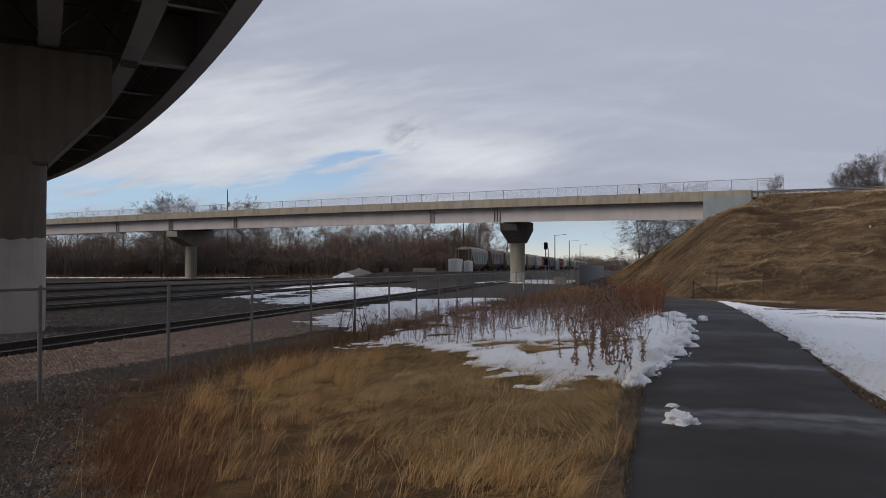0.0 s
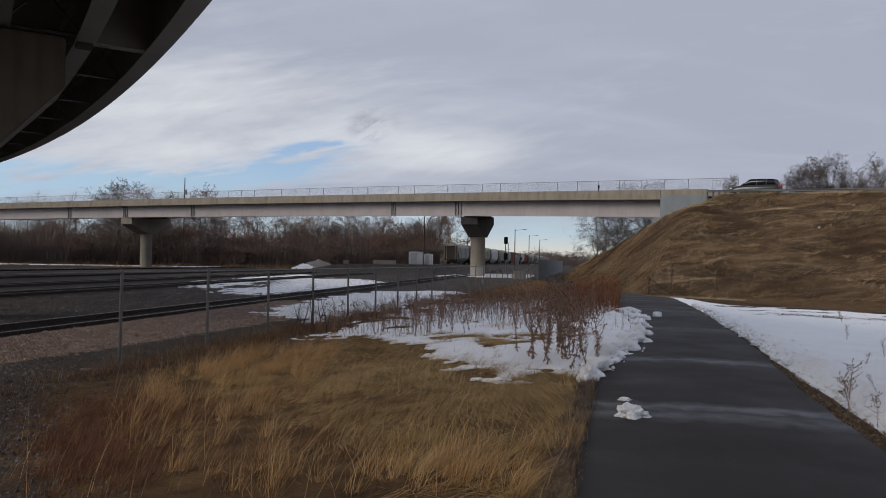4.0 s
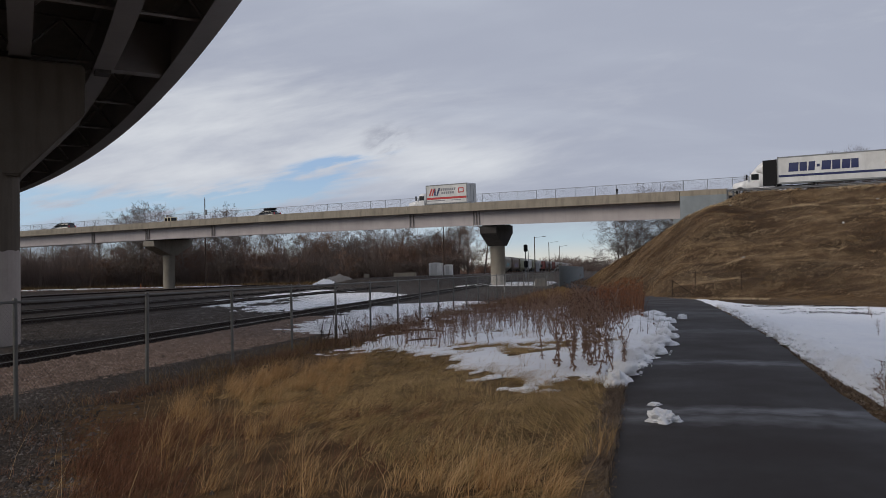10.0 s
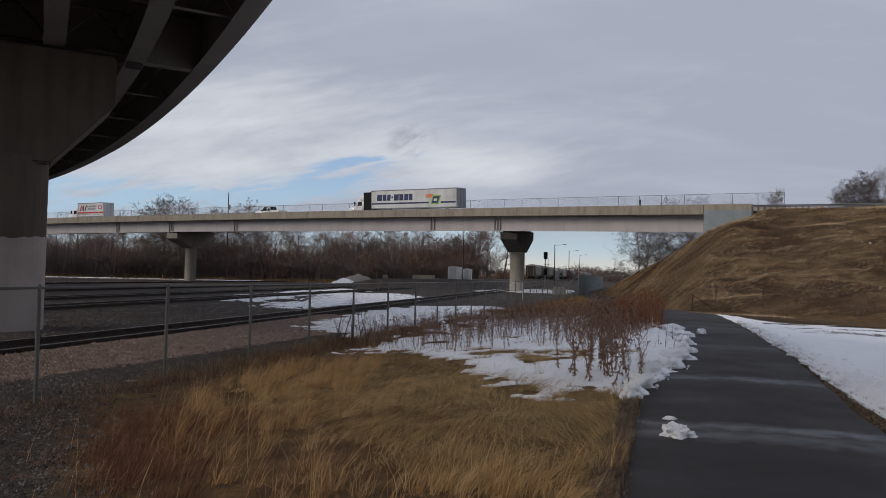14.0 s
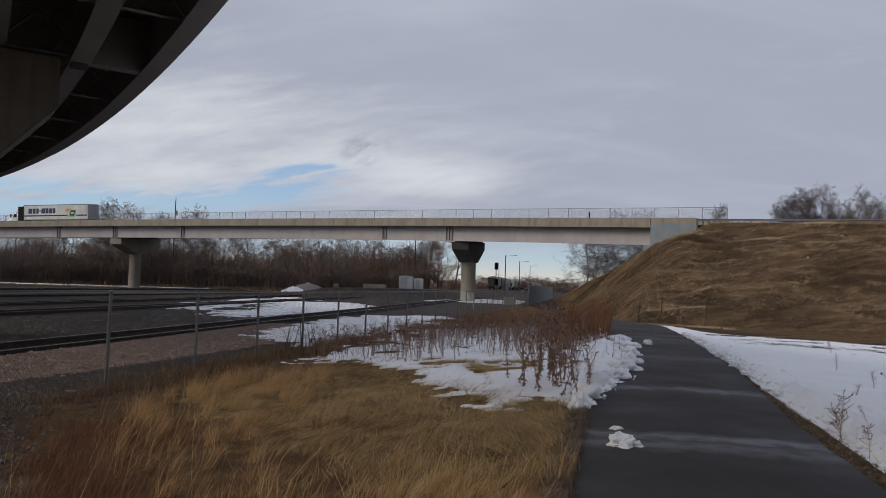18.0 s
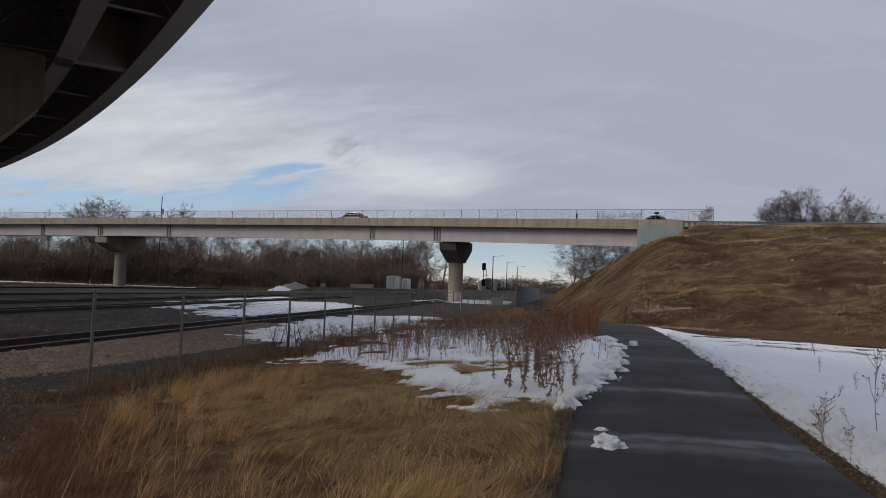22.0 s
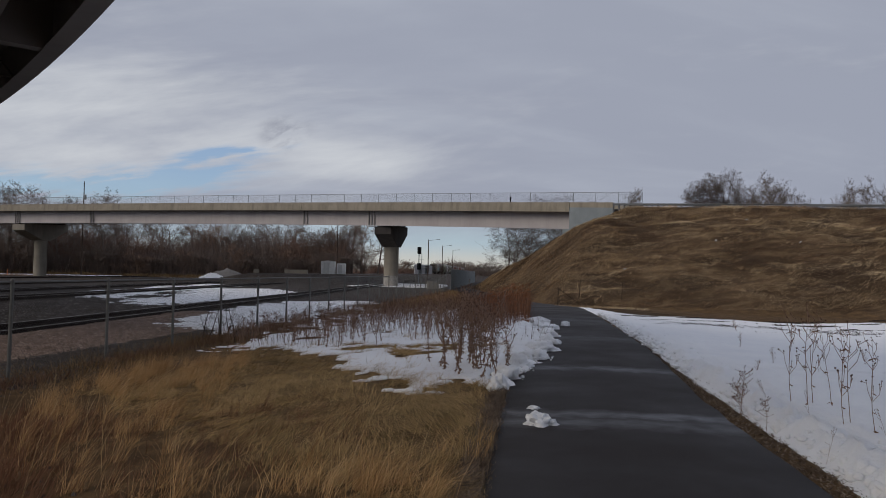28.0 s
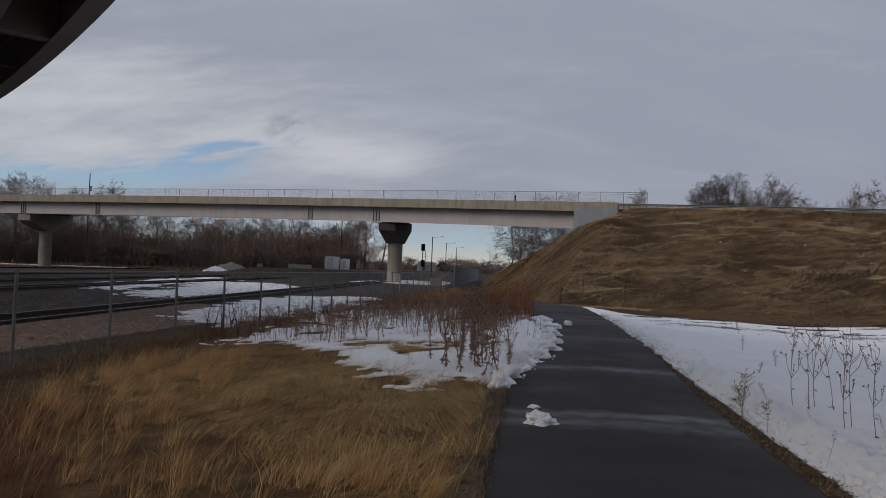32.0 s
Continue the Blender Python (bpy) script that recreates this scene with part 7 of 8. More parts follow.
def weed_thicket():
    """The uncountable rest of the dead weeds, behind the single ones."""
    rng = np.random.default_rng(15)
    dens = lambda x, y: sstep((left_snow(x, y) + 0.4) / 0.8) * sstep((fbm(x * 0.6, y * 0.6, 81) - 0.38) / 0.3) * sstep((y - 17 + 0.6 * np.maximum(0, x - 1.5)) / 4)
    p = scatter(10500, -3, 9, 14, 41, lambda x, y: dens(x, y) * (0.35 + 0.65 * sstep((5.8 - x) / 1.5)), 16)
    blades("weed_thicket", p, 0.72, 0.008, 0.3, 0.5, M_WEED, "thicket of russet dead weed stems in the snow", 17, 0.3, 3.0)
    far = lambda x, y: sstep((x - FENCE(y) - 0.5) / 0.8) * sstep((path_mid(y) - 2.0 - x) / 0.8) * (0.25 + 0.75 * sstep((fbm(x * 0.5, y * 0.5, 87) - 0.4) / 0.25))
    p = scatter(11500, -1, 14, 31, 62, far, 26)
    blades("weed_thicket", p, 0.78, 0.014, 0.35, 0.5, M_WEED, "brown dead weeds further along the fence", 27, 0.3, 3.0)
    # dark seed heads on them
    q = scatter(6500, -3, 9, 14, 41, lambda x, y: dens(x, y) * sstep((5.6 - x) / 1.5), 18)
    verts, faces = [], []
    for i, (x, y) in enumerate(q):
        z = float(ground_z(x, y)) + rng.uniform(0.2, 0.85)
        r = rng.uniform(0.011, 0.023)
        k = len(verts)
        verts += [(x - r, y, z), (x, y - r, z), (x + r, y, z), (x, y + r, z), (x, y, z + r * 1.3), (x, y, z - r * 1.3)]
        faces += [(k, k + 1, k + 4), (k + 1, k + 2, k + 4), (k + 2, k + 3, k + 4), (k + 3, k, k + 4), (k + 1, k, k + 5), (k + 2, k + 1, k + 5), (k + 3, k + 2, k + 5), (k, k + 3, k + 5)]
    tagged(obj("seed_head", verts, faces, M_SEED), "dark seed heads of the weed thicket", "weeds", "", "stuff")
    # rust-leaved brush by the path
    hump = lambda x, y: 1.15 * np.clip(1 - ((x - 7.4 - 0.27 * (y - 27)) / 2.1) ** 2 - ((y - 28.5) / 7.5) ** 2, 0, 1) ** 0.5
    p = scatter(46000, 2.5, 11, 20, 37, lambda x, y: (hump(x, y) > 0.05) * (x < path_mid(y) - 1.2) * (0.25 + 0.75 * sstep((fbm(x * 1.4, y * 1.4, 85) - 0.4) / 0.2)), 19)
    n = len(p)
    z = ground_z(p[:, 0], p[:, 1]) + hump(p[:, 0], p[:, 1]) * rng.uniform(0.1, 1.0, n) ** 0.8 * (0.5 + 0.95 * fbm(p[:, 0] * 1.8, p[:, 1] * 1.8, 83))
    d = rng.normal(0, 1, (n, 3))
    d /= np.linalg.norm(d, axis=1)[:, None]
    e = np.cross(d, rng.normal(0, 1, (n, 3)))
    e /= np.linalg.norm(e, axis=1)[:, None]
    c = np.stack([p[:, 0], p[:, 1], z], 1)
    L, W = rng.uniform(0.02, 0.06, n)[:, None], rng.uniform(0.006, 0.015, n)[:, None]
    v = np.stack([c - d * L, c + e * W, c + d * L, c - e * W], 1).reshape(-1, 3)
    f = (np.arange(n) * 4)[:, None] + [0, 1, 2, 3]
    tagged(obj("rust_brush", v.tolist(), f.tolist(), M_RUST_LEAF), "rust-coloured leafy brush beside the path", "brush", "", "stuff")
    pb = scatter(7500, 2.5, 11, 20, 37, lambda x, y: (hump(x, y) > 0.05) * (x < path_mid(y) - 1.2), 22)
    blades("rust_brush_stem", pb, 1.1, 0.014, 0.25, 0.0, M_GRASS_RED, "upright russet stems of the brush", 23, 0.3, 3.0)


weed_thicket()


def snow_field_weeds():
    g = "bare stalks in the snow field"
    for k, x, y, h, tilt in ((6, 5.80, 8.2, 1.22, 2), (5, 5.93, 8.05, 1.28, -3), (6, 6.02, 8.1, 1.25, 5), (6, 5.42, 6.8, 1.12, 3), (5, 5.57, 6.87, 1.12, -2), (6, 5.58, 6.56, 1.05, -13), (5, 6.45, 8.3, 1.1, 6),
                             (3, 5.06, 8.1, 0.52, 8), (3, 4.98, 7.9, 0.42, -12), (4, 4.8, 7.2, 0.34, -16), (7, 4.45, 5.8, 0.36, 24), (7, 5.45, 7.35, 0.42, 5), (7, 5.5, 6.25, 0.42, -5), (7, 5.2, 7.6, 0.55, -14),
                             (1, 7.3, 11.3, 0.3, 0), (2, 8.5, 12.6, 0.36, 4), (1, 10.2, 13.4, 0.34, -6), (1, 10.9, 13.1, 0.38, 3), (2, 9.6, 15.5, 0.4, 0), (1, 13.2, 21.5, 0.5, 4), (1, 12.2, 17.2, 0.4, 3), (7, 9.2, 10.5, 0.4, 8), (7, 8.7, 11.6, 0.3, -8)):
        weed(k, x, y, h, (k * 77 + x * 40) % 360, tilt, "bare brown stalk with dark seed heads in the snow", g)


snow_field_weeds()
SHRUB = tree_kind(501, M_BARK, height=1.7, spread=0.8, stems=5, levels=3, thin=0.35, clear=0.1, kids=(5, 4, 3))
plant_tree(SHRUB, -2.55, 21.6, (1.0, 1.0), 40, "small bare shrub growing against the fence", "", "bare_shrub")


def bank_fence():
    """Two low posts with a slanting brace where the path meets the bank."""
    th = base("wire_fence", "low wire fence with thin leaning posts at the bank's foot", "fence")
    pts = [(15.2, 45.0), (17.2, 46.5), (19.5, 45.0)]
    for i, (x, y) in enumerate(pts):
        z = float(ground_z(x, y))
        part("post", tube(bmesh.new(), (x, y, z - 0.2), (x + 0.05, y, z + 1.1), 0.028, 0.025, 7), M_WOODPOLE, th)
    z = float(ground_z(16, 45))
    part("brace", tube(bmesh.new(), (15.2, 45.0, z + 1.05), (16.9, 45.3, z - 0.05), 0.022, 0.02, 7), M_WOODPOLE, th)
    for (xa, ya), (xb, yb) in zip(pts, pts[1:]):
        for h in (0.45, 1.0):
            part("wire", tube(bmesh.new(), (xa, ya, float(ground_z(xa, ya)) + h), (xb, yb, float(ground_z(xb, yb)) + h), 0.003, 0.003, 3), M_WIRE, th)


bank_fence()

# ---- vehicles on the overpass: each heads along +x with its nose at 0 and its wheels at z = 0 ----
def car_wheel(parent, x, y, r=0.34, w=0.22):
    ty = part("wheel", tube(bmesh.new(), (x, y - w / 2, r), (x, y + w / 2, r), r, r, 20), M_BLACK, parent)
    sg = 1 if y > 0 else -1
    part("rim", tube(bmesh.new(), (x, y + sg * (w / 2 - 0.02), r), (x, y + sg * (w / 2 + 0.012), r), r * 0.62, r * 0.58, 14), M_CHROME, ty)


def loft_profile(rows, hw, mat, parent, name, pinch=0.0):
    """rows of (x, z_low, z_high, half width factor)."""
    rings = []
    for x, z0, z1, k in rows:
        w = hw * k
        rings.append([(x, -w, z0), (x, -w * 1.0, z0 + (z1 - z0) * 0.55), (x, -w * (0.93 - pinch), z1), (x, w * (0.93 - pinch), z1), (x, w, z0 + (z1 - z0) * 0.55), (x, w, z0)])
    bm = sweep(rings)
    return part(name, bm, mat, parent, "", True)


def passenger_car(paint, label, kind="suv", L=4.8, H=1.72, category="car", extra=None, name="car"):
    th = base(name, label, category, "vehicles on the overpass")
    hw = 0.92
    belt = {"suv": 1.24, "hatch": 1.13, "sedan": 1.0}[kind]
    nose = belt - 0.14
    body = [(0.0, 0.42, 0.62, 0.78), (-0.12, 0.3, nose - 0.12, 0.9), (-0.6, 0.24, nose - 0.03, 0.98), (-1.25, 0.22, belt - 0.02, 1.0), (-L * 0.55, 0.22, belt, 1.0),
            (-L + 0.55, 0.24, belt + 0.02, 0.99), (-L + 0.1, 0.32, belt - (0.0 if kind != "sedan" else 0.03), 0.93), (-L, 0.45, belt - 0.25, 0.86)]
    loft_profile(body, hw, paint, th, "body")
    tail = {"suv": -L + 0.22, "hatch": -L + 0.4, "sedan": -L + 1.0}[kind]
    top0, top1 = -L * 0.42, {"suv": -L + 0.55, "hatch": -L + 1.0, "sedan": -L + 1.75}[kind]
    glass = [(-1.15, belt - 0.04, belt + 0.01, 0.9), (-1.45, belt - 0.04, belt + 0.22, 0.88), (top0, belt - 0.04, H - 0.07, 0.80), (-L * 0.62, belt - 0.04, H - 0.05, 0.80), (top1, belt - 0.04, H - 0.08, 0.79), (tail, belt - 0.04, belt + 0.06, 0.86)]
    g = loft_profile(glass, hw, M_GLASS_DARK, th, "glasshouse")
    roof = [(top0 + 0.12, H - 0.10, H - 0.055, 0.80), (top0 - 0.15, H - 0.08, H - 0.01, 0.82), (-L * 0.62, H - 0.07, H, 0.82), (top1 + 0.05, H - 0.10, H - 0.03, 0.81), (top1 - 0.1, H - 0.14, H - 0.10, 0.79)]
    loft_profile(roof, hw, paint, th, "roof")
    for x0, x1 in ((top0 + 0.08, -1.3), (-L * 0.55, -L * 0.55), (-L * 0.74, -L * 0.74) if kind != "sedan" else (-L * 0.55, -L * 0.55), (top1, tail + 0.05)):
        for sg in (-1, 1):
            bm = tube(bmesh.new(), (x0, sg * hw * 0.765, H - 0.09), (x1, sg * hw * 0.895, belt - 0.02), 0.045, 0.05, 6)
            part("pillar", bm, paint, th)
    for sg in (-1, 1):
        part("mirror", box(-1.62, -1.42, sg * 0.98 - 0.09, sg * 0.98 + 0.09, belt + 0.02, belt + 0.17, 0.03), paint, th)
        part("headlight", box(-0.22, -0.06, sg * 0.66 - 0.16, sg * 0.66 + 0.16, nose - 0.26, nose - 0.13, 0.03), M_CHROME, th)
        part("tail_light", box(-L + 0.02, -L + 0.14, sg * 0.74 - 0.1, sg * 0.74 + 0.1, belt - 0.22, belt + 0.1, 0.03), M_RED, th)
        for x in (-0.95, -L + 0.98):
            car_wheel(th, x, sg * 0.8)
    part("bumper", box(-0.1, 0.05, -0.75, 0.75, 0.36, 0.55, 0.05), M_BLACK, th)
    if extra == "roof_box":
        bx = [(-1.75, H + 0.13, H + 0.24, 0.5), (-2.05, H + 0.1, H + 0.40, 0.62), (-3.4, H + 0.1, H + 0.44, 0.64), (-4.0, H + 0.12, H + 0.34, 0.55)]
        loft_profile(bx, 0.7, M_BLACK, th, "roof_box")
        for x in (-2.2, -3.5):
            part("cross_bar", box(x - 0.03, x + 0.03, -0.7, 0.7, H - 0.02, H + 0.11), M_BLACK, th)
    if extra == "rails":
        for sg in (-1, 1):
            part("roof_rail", box(top1 + 0.1, top0 - 0.1, sg * 0.62 - 0.025, sg * 0.62 + 0.025, H + 0.0, H + 0.06, 0.01), M_CHROME, th)
    if extra == "sign":
        part("sign_stand", tube(bmesh.new(), (-2.4, 0, H - 0.03), (-2.4, 0, H + 0.2), 0.05, 0.05, 8), M_BLACK, th)
        part("roof_sign", box(-2.6, -2.2, -0.4, 0.4, H + 0.18, H + 0.42, 0.05), M_BLACK, th)
    return th


def pickup(paint, label, L=5.8, H=1.88):
    th = base("pickup_truck", label, "pickup truck", "vehicles on the overpass")
    hw = 0.98
    body = [(0.0, 0.5, 0.78, 0.85), (-0.1, 0.36, 1.0, 0.95), (-0.7, 0.32, 1.10, 1.0), (-1.5, 0.3, 1.14, 1.0), (-3.75, 0.3, 1.16, 1.0)]
    loft_profile(body, hw, paint, th, "body")
    glass = [(-1.45, 1.1, 1.16, 0.9), (-1.75, 1.1, 1.4, 0.88), (-2.2, 1.1, H - 0.06, 0.8), (-3.35, 1.1, H - 0.06, 0.8), (-3.62, 1.1, 1.2, 0.86)]
    loft_profile(glass, hw, M_GLASS_DARK, th, "glasshouse")
    roof = [(-2.1, H - 0.1, H - 0.05, 0.8), (-2.35, H - 0.08, H, 0.82), (-3.2, H - 0.08, H, 0.82), (-3.45, H - 0.12, H - 0.06, 0.8)]
    loft_profile(roof, hw, paint, th, "roof")
    for x0, x1 in ((-2.15, -1.55), (-2.85, -2.85), (-3.38, -3.6)):
        for sg in (-1, 1):
            part("pillar", tube(bmesh.new(), (x0, sg * 0.75, H - 0.08), (x1, sg * 0.88, 1.12), 0.05, 0.055, 6), paint, th)
    bed = part("bed", box(-L + 0.1, -3.78, -hw, hw, 0.45, 0.62, 0.03), paint, th)
    for sg in (-1, 1):
        part("bed_side", box(-L + 0.08, -3.77, sg * 0.94 - 0.04, sg * 0.94 + 0.04, 0.625, 1.2, 0.03), paint, bed)
        part("mirror", box(-1.95, -1.75, sg * 1.1 - 0.1, sg * 1.1 + 0.1, 1.16, 1.36, 0.03), M_BLACK, th)
        part("tail_light", box(-L + 0.0, -L + 0.1, sg * 0.9 - 0.07, sg * 0.9 + 0.07, 0.8, 1.15, 0.02), M_RED, th)
        for x in (-1.05, -L + 1.25):
            car_wheel(th, x, sg * 0.84, 0.39, 0.25)
    part("tailgate", box(-L + 0.04, -L + 0.1, -0.88, 0.88, 0.63, 1.18, 0.02), paint, bed)
    part("bumper", box(-0.05, 0.1, -0.9, 0.9, 0.42, 0.66, 0.05), M_CHROME, th)
    return th


def field_truck(paint, label):
    """A small boxy off-road truck: flat bonnet, upright cab with three windows a side, low bed."""
    th = base("field_truck", label, "pickup truck", "vehicles on the overpass")
    part("bonnet", box(-1.35, -0.1, -0.72, 0.72, 0.55, 1.12, 0.06), paint, th)
    part("grille", box(-0.1, -0.03, -0.55, 0.55, 0.6, 1.02, 0.02), M_BLACK, th)
    part("cab", box(-2.95, -1.36, -0.82, 0.82, 0.5, 1.2, 0.05), paint, th)
    part("cab_glass", box(-2.9, -1.42, -0.75, 0.75, 1.204, 1.78, 0.03), M_GLASS_DARK, th)
    part("cab_roof", box(-3.0, -1.36, -0.82, 0.82, 1.784, 1.9, 0.05), paint, th)
    for x in (-1.42, -2.15, -2.92):
        for sg in (-1, 1):
            part("pillar", box(x - 0.06, x + 0.06, sg * 0.77 - 0.05, sg * 0.77 + 0.05, 1.19, 1.8, 0.015), paint, th)
    bed = part("bed", box(-4.2, -3.02, -0.8, 0.8, 0.55, 0.7, 0.03), paint, th)
    for sg in (-1, 1):
        part("bed_side", box(-4.2, -3.02, sg * 0.78 - 0.03, sg * 0.78 + 0.03, 0.704, 1.05, 0.02), paint, bed)
        part("fender", box(-1.15, -0.2, sg * 0.78 - 0.14, sg * 0.78 + 0.14, 0.75, 0.95, 0.06), paint, th)
        part("headlight", tube(bmesh.new(), (-0.06, sg * 0.62, 0.85), (0.0, sg * 0.62, 0.85), 0.1, 0.1, 12), M_CHROME, th)
        for x in (-0.7, -3.5):
            car_wheel(th, x, sg * 0.72, 0.37, 0.2)
    part("bumper", box(-0.02, 0.1, -0.75, 0.75, 0.45, 0.6, 0.02), M_BLACK, th)
    return th


def truck_wheel(th, x, y, dual=False):
    ty = part("wheel", tube(bmesh.new(), (x, y - (0.28 if dual else 0.14), 0.51), (x, y + (0.28 if dual else 0.14), 0.51), 0.51, 0.51, 22), M_BLACK, th)
    sg = 1 if y > 0 else -1
    part("rim", tube(bmesh.new(), (x, y + sg * (0.26 if dual else 0.12), 0.51), (x, y + sg * (0.29 if dual else 0.15), 0.51), 0.29, 0.25, 14), M_CHROME, ty)


def cargo_box(th, x0, x1, z0, z1, hw=1.29, rear=M_CHROME):
    b = part("cargo_box", box(x1, x0, -hw, hw, z0, z1, 0.03), M_OFFWHITE, th)
    for sg in (-1, 1):
        part("bottom_rail", box(x1 + 0.02, x0 - 0.02, sg * hw - 0.03, sg * hw + 0.03, z0 - 0.02, z0 + 0.14), M_GALV, b)
        part("top_rail", box(x1 + 0.02, x0 - 0.02, sg * hw - 0.02, sg * hw + 0.025, z1 - 0.12, z1 + 0.01), M_GALV, b)
        for x in (x0 - 0.06, x1 + 0.06):
            part("corner_post", box(x - 0.06, x + 0.06, sg * hw - 0.05, sg * hw + 0.02, z0 + 0.141, z1 - 0.121), M_GALV, b)
    part("rear_frame", box(x1 - 0.05, x1 - 0.004, -hw - 0.01, hw + 0.01, z0 + 0.0, z1 + 0.0), M_GREY_TEXT if rear is None else rear, b)
    for sg in (-1, 1):
        part("rear_door", box(x1 - 0.075, x1 - 0.052, min(0.015 * sg, sg * (hw - 0.1)), max(0.015 * sg, sg * (hw - 0.1)), z0 + 0.12, z1 - 0.12), M_GREY_TEXT if rear is None else M_OFFWHITE, b)
        part("lock_rod", tube(bmesh.new(), (x1 - 0.09, sg * 0.4, z0 + 0.1), (x1 - 0.09, sg * 0.4, z1 - 0.1), 0.02, 0.02, 6), M_GALV, b)
    return b


def side_marks(th, hw, marks):
    """Coloured shapes on both sides: (x, z, width, height, slant, material)."""
    for sg in (-1, 1):
        y = sg * (hw + 0.006)
        for x, z, w, h, sl, mat in marks:
            q = [(x, z), (x - w, z), (x - w - sl, z + h), (x - sl, z + h)]
            bm = bmesh.new()
            r0 = [bm.verts.new((u, y, v)) for u, v in q]
            r1 = [bm.verts.new((u, y + sg * 0.006, v)) for u, v in q]
            for i in range(4):
                j = (i + 1) % 4
                bm.faces.new((r0[i], r0[j], r1[j], r1[i]))
            bm.faces.new(r1)
            bm.faces.new(r0[::-1])
            bmesh.ops.recalc_face_normals(bm, faces=bm.faces[:])
            part("painted_mark", bm, mat, th)


def cab_conventional(th, paint, roof_h, sleeper, back):
    """Bonnet, windscreen, doors; a sleeper with a roof fairing for the long-haul one."""
    hood = [(0.0, 0.55, 1.15, 0.78), (-0.15, 0.5, 1.45, 0.85), (-1.0, 0.5, 1.62, 0.92), (-1.75, 0.5, 1.78, 0.96)]
    loft_profile(hood, 1.1, paint, th, "bonnet")
    cabn = [(-1.62, 0.5, 1.8, 0.97), (-1.76, 0.5, 1.95, 1.0), (-2.25, 0.5, 2.62, 1.0), (-2.6, 0.5, 2.78, 1.0), (back, 0.5, roof_h if not sleeper else 2.9, 1.0)]
    c = loft_profile(cabn, 1.18, paint, th, "cab")
    if sleeper:
        slp = [(-2.3, 2.55, 2.72, 0.85), (-2.9, 2.55, 3.35, 0.95), (-3.5, 2.4, 3.8, 1.0), (back, 0.9, 3.92, 1.0)]
        loft_profile(slp, 1.2, paint, th, "roof_fairing")
        part("rear_wall", box(back - 0.06, back - 0.004, -1.2, 1.2, 0.9, 3.9, 0.01), M_BLACK, th)
        for sg in (-1, 1):
            part("side_extender", box(back - 0.3, back + 1.15, sg * 1.2 - 0.03, sg * 1.2 + 0.04, 1.0, 3.86, 0.02), M_BLACK, th)
            part("exhaust_stack", tube(bmesh.new(), (back - 0.2, sg * 0.95, 0.9), (back - 0.2, sg * 0.95, 3.98), 0.08, 0.08, 10), M_CHROME, th)
    w = [(-1.80, -0.9, 1.98), (-2.22, -0.92, 2.56), (-2.22, 0.92, 2.56), (-1.80, 0.9, 1.98)]
    bm = bmesh.new()
    f = [bm.verts.new((x + 0.03, y, z + 0.02)) for x, y, z in w]
    g = [bm.verts.new((x - 0.02, y, z)) for x, y, z in w]
    for i in range(4):
        j = (i + 1) % 4
        bm.faces.new((f[i], f[j], g[j], g[i]))
    bm.faces.new(f)
    bm.faces.new(g[::-1])
    part("windscreen", bm, M_GLASS_DARK, th)
    for sg in (-1, 1):
        part("side_window", box(-3.0, -2.2, sg * 1.175 - 0.02, sg * 1.175 + 0.02, 1.75, 2.42, 0.01), M_GLASS_DARK, th)
        part("door_line", box(-3.06, -2.04, sg * 1.185 - 0.015, sg * 1.185 + 0.015, 0.9, 1.66, 0.01), paint, th)
        part("mirror", box(-1.85, -1.68, sg * 1.42 - 0.1, sg * 1.42 + 0.1, 1.75, 2.4, 0.03), M_BLACK, th)
        part("mirror_arm", box(-1.8, -1.74, min(sg * 1.1, sg * 1.35), max(sg * 1.1, sg * 1.35), 2.1, 2.15), M_BLACK, th)
        part("headlight", box(-0.16, -0.02, sg * 0.72 - 0.14, sg * 0.72 + 0.14, 0.86, 1.08, 0.03), M_CHROME, th)
        truck_wheel(th, -0.95, sg * 1.02)
    part("grille", box(-0.02, 0.03, -0.5, 0.5, 0.75, 1.3, 0.02), M_CHROME, th)
    part("front_bumper", box(-0.1, 0.12, -1.15, 1.15, 0.4, 0.7, 0.05), M_CHROME, th)
    return c


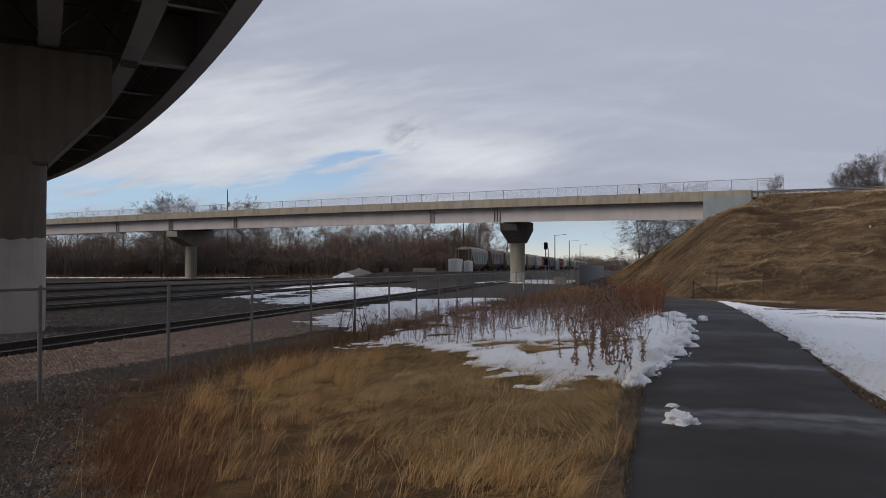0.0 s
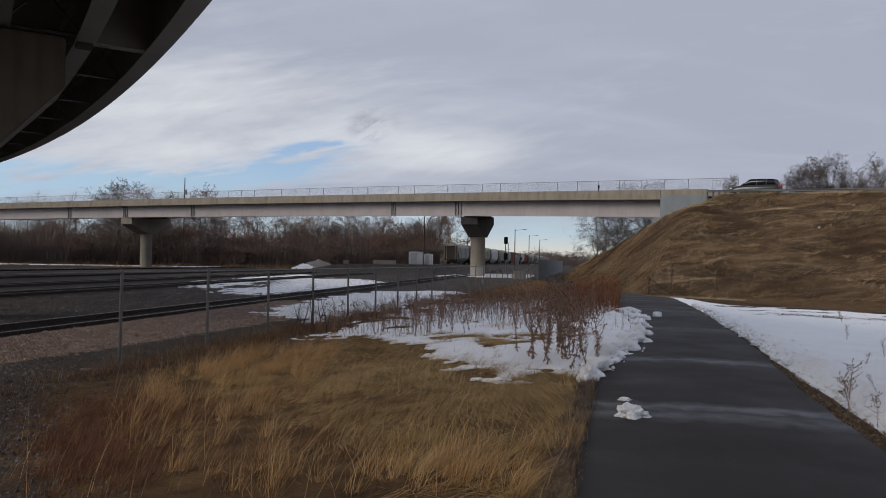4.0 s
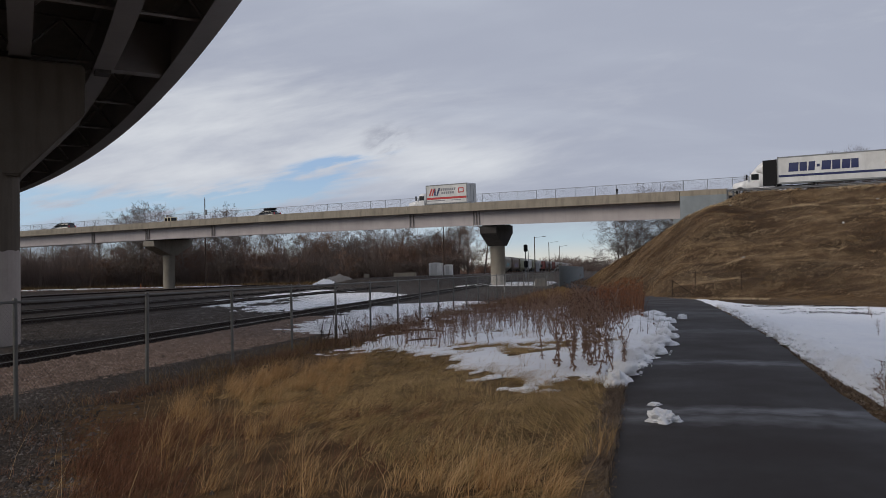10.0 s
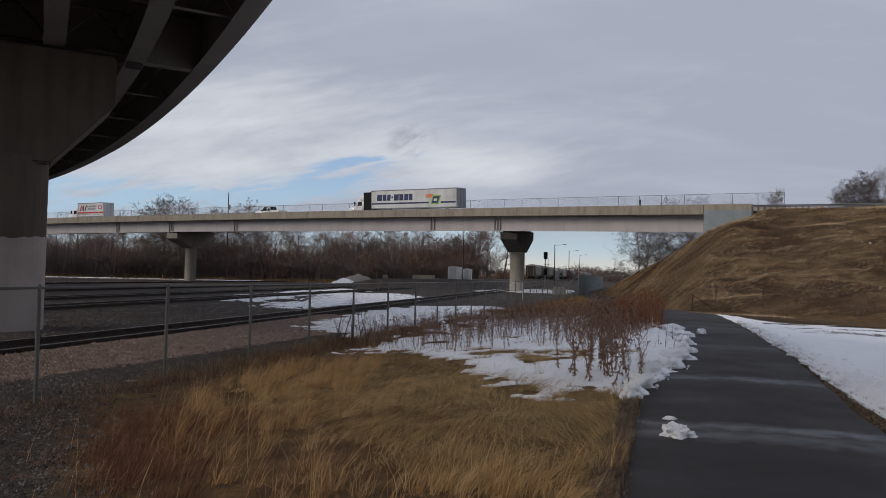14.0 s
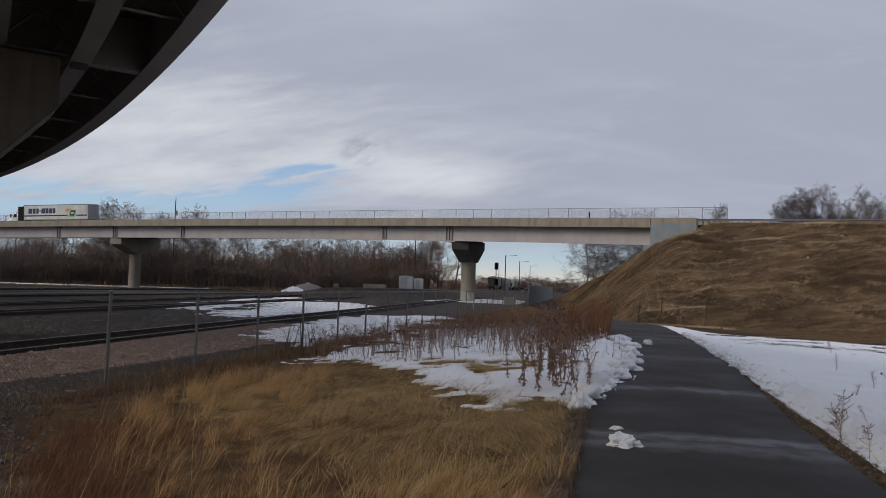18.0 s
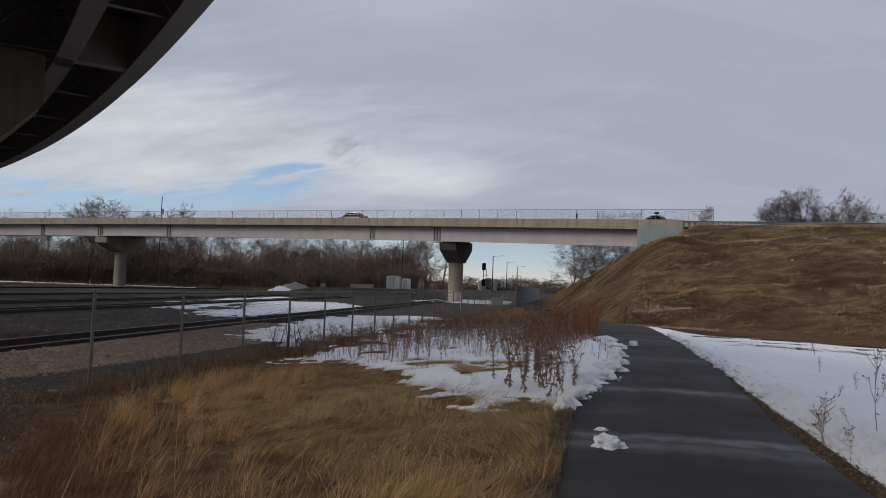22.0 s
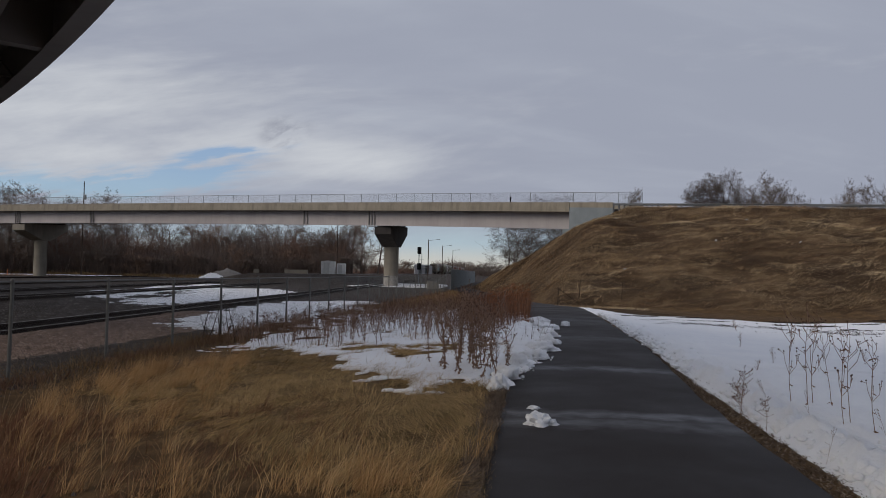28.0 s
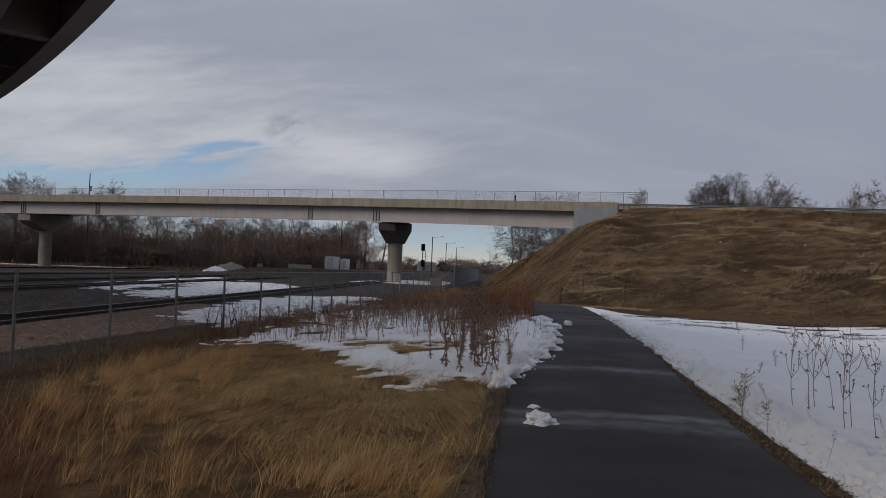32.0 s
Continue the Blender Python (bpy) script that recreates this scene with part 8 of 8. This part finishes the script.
def box_truck():
    th = base("box_truck", "white box truck with red and navy shapes on its side", "truck", "vehicles on the overpass")
    cab_conventional(th, M_WHITE, 2.75, False, -3.2)
    L = 10.6
    part("chassis", box(-L + 0.3, -2.6, -0.45, 0.45, 0.7, 1.02, 0.02), M_BLACK, th)
    cargo_box(th, -3.5, -L, 1.05, 3.9)
    marks = [(-3.6, 1.75, 6.9, 0.30, 0, M_RED), (-3.6, 1.52, 3.2, 0.10, 0, M_GREY_TEXT), (-7.9, 1.5, 1.7, 0.1, 0, M_GREY_TEXT)]
    # slanted emblem and rows of plain bars for the lettering
    marks += [(-4.0, 2.3, 0.28, 1.1, 0.45, M_RED), (-4.45, 2.3, 0.25, 1.1, 0.45, M_RED), (-4.95, 2.3, 0.28, 1.1, 0.0, M_BLUE), (-5.3, 2.3, 0.28, 1.1, 0.45, M_BLUE)]
    marks += [(-5.75 - 0.37 * i, 2.98, 0.28, 0.36, 0.06, M_GREY_TEXT) for i in range(8)]
    marks += [(-6.2 - 0.37 * i, 2.5, 0.28, 0.33, 0.06, M_GREY_TEXT) for i in range(6)]
    marks += [(-9.1, 2.55, 0.95, 0.75, 0, M_RED), (-9.25, 2.7, 0.65, 0.45, 0, M_OFFWHITE)]
    side_marks(th, 1.29, marks[:-1])
    side_marks(th, 1.297, marks[-1:])
    for x in (-L + 2.6,):
        for sg in (-1, 1):
            truck_wheel(th, x, sg * 0.92, True)
    return th


def semi_trailer_truck():
    th = base("semi_trailer_truck", "white long-haul tractor with a long white trailer bearing a navy stripe", "truck", "vehicles on the overpass")
    cab_conventional(th, M_WHITE, 2.9, True, -4.6)
    part("chassis", box(-8.4, -2.6, -0.45, 0.45, 0.7, 1.0, 0.02), M_BLACK, th)
    L = 21.0
    T0, T1 = -5.0, -L
    tr = cargo_box(th, T0, T1, 1.15, 4.1, 1.3, None)
    ln = T0 - T1
    marks = [(T0 - 0.15, 1.86, ln * 0.68, 0.24, 0, M_BLUE), (T0 - ln * 0.82, 1.86, ln * 0.165, 0.24, 0, M_BLUE)]
    # plain bars for the large lettering, a star-shaped gap between two groups
    x = T0 - 1.15
    for i, w in enumerate((1.15, 0.85, 0.75, 0, 1.05, 0.9, 0.9, 0.8)):
        if w:
            marks.append((x, 2.42, w * 0.86, 0.98, 0.0 if i % 2 else 0.08, M_BLUE))
            x -= w
        else:
            marks.append((x - 0.1, 2.78, 0.3, 0.3, 0, M_BLUE))
            x -= 0.55
    marks += [(T0 - 10.4, 2.75, 1.25, 0.5, 0.2, M_ORANGE), (T0 - 11.3, 1.72, 1.5, 1.35, 0.35, M_GREEN), (T0 - 11.5, 1.9, 1.1, 1.0, 0.35, M_BLUE), (T0 - 11.85, 2.2, 0.6, 0.36, 0.1, M_OFFWHITE)]
    side_marks(th, 1.3, marks[:-4])
    for i, mk in enumerate(marks[-4:]):
        side_marks(th, 1.307 + 0.007 * i, [mk])
    for x in (-6.4, -7.7, T1 + 1.9, T1 + 3.2):
        for sg in (-1, 1):
            truck_wheel(th, x, sg * 0.93, True)
    for sg in (-1, 1):
        part("landing_leg", box(-8.7, -8.55, sg * 0.8 - 0.07, sg * 0.8 + 0.07, 0.35, 1.12), M_BLACK, th)
        part("fuel_tank", tube(bmesh.new(), (-3.2, sg * 0.9, 0.75), (-4.6, sg * 0.9, 0.75), 0.32, 0.32, 16), M_CHROME, th)
    return th


P_DARK, P_BLACK = mat_paint("dark_green_black_paint", (0.012, 0.016, 0.015)), mat_paint("black_paint", (0.012, 0.013, 0.015))
P_TAUPE, P_TAN = mat_paint("dark_taupe_paint", (0.085, 0.08, 0.078)), mat_paint("tan_paint", (0.50, 0.42, 0.27), 0.5)
dark_suv = passenger_car(P_DARK, "dark boxy sport utility vehicle driving on the overpass", "suv", 5.1, 1.9)
rack_truck = field_truck(P_TAN, "old tan open-backed field truck with an upright cab")
box_suv = passenger_car(P_BLACK, "black estate car with a roof cargo box", "hatch", 4.5, 1.62, "car", "roof_box")
linen_truck = box_truck()
semi = semi_trailer_truck()
white_pickup = pickup(M_WHITE, "white crew-cab pickup overtaking on the overpass", 5.6, 1.95)
silver_car = passenger_car(P_TAUPE, "dark taupe crossover with roof rails and red tail lights", "hatch", 4.5, 1.62, "car", "rails")
sign_car = passenger_car(P_TAUPE, "dark grey sedan with a small sign on its roof", "sedan", 4.6, 1.5, "car", "sign")
white_suv = passenger_car(M_WHITE, "white sport utility vehicle with dark windows", "suv", 4.8, 1.68, "car", "rails")

FAR_LANE, NEAR_LANE = 5.0, 8.7


def on_road(s, w):
    x, y = at(s, w)
    grade = math.degrees(math.atan2(float(z_top(s - 1) - z_top(s + 1)), 2.0))
    z = float(z_top(s)) - ROAD_DROP + BANKING * (DECK_W - w) + 0.01
    return pose(x, y, z, 0, 0, 180 + math.degrees(turn_of(s))) @ pose(0, 0, 0, -math.degrees(math.atan(BANKING)), -grade, 0)


def drive(thing, w, seen):
    """Rows for a vehicle whose nose passes the places s at the times given, at an even speed before and after."""
    (t0, s0), (ta, sa) = seen[:2]
    (tb, sb), (t1, s1) = seen[-2:]
    v0, v1 = (sa - s0) / (ta - t0), (s1 - sb) / (t1 - tb)
    rows = [(t, s0 + v0 * (t - t0)) for t in (0.0, 0.1, t0 * 0.5, t0 - 1.0) if t < t0 - 0.5]
    rows += list(seen)
    rows += [(t, s1 + v1 * (t - t1)) for t in (t1 + 1.0, (t1 + 32) / 2, 31.9, 32.0) if t > t1 + 0.5]
    walk(thing, [(t, on_road(s, w)) for t, s in sorted(rows)])


def motions():
    drive(dark_suv, NEAR_LANE, [(5.5, 48.9), (7, 16.8), (8, -6.0), (10, -50.6)])
    drive(rack_truck, FAR_LANE, [(5.5, 78.1), (7, 44.5), (8, 20.9), (11, -49.0)])
    drive(box_suv, NEAR_LANE, [(6, 87.5), (7, 65.5), (8, 43.4), (10, 0.8), (11, -20.6), (12, -42.4)])
    drive(linen_truck, FAR_LANE, [(8, 75.6), (9, 51.8), (10, 29.9), (11, 7.6), (12, -14.2), (14, -57.5)])
    drive(semi, FAR_LANE, [(10.5, 70.2), (11, 62.5), (12, 46.7), (13, 30.2), (14, 13.5), (16.8, -36.3), (18, -57.0)])
    drive(white_pickup, NEAR_LANE, [(11, 78.7), (12, 52.1), (13, 23.9), (14, -4.2)])
    drive(silver_car, NEAR_LANE, [(20, 76.6), (21, 51.4), (22, 26.3), (23, 1.6), (24, -21.5)])
    drive(sign_car, FAR_LANE, [(22, 71.3), (23, 44.7), (24, 18.7)])
    drive(white_suv, NEAR_LANE, [(23, 94.6), (24, 67.7), (26.5, -1.1), (27, -15.8)])
    for k, car in enumerate(TRAIN):
        walk(car, [(t, train_pose(k, t)) for t in (0.0, 0.1, 8, 16, 24, 31.9, 32.0)])


motions()
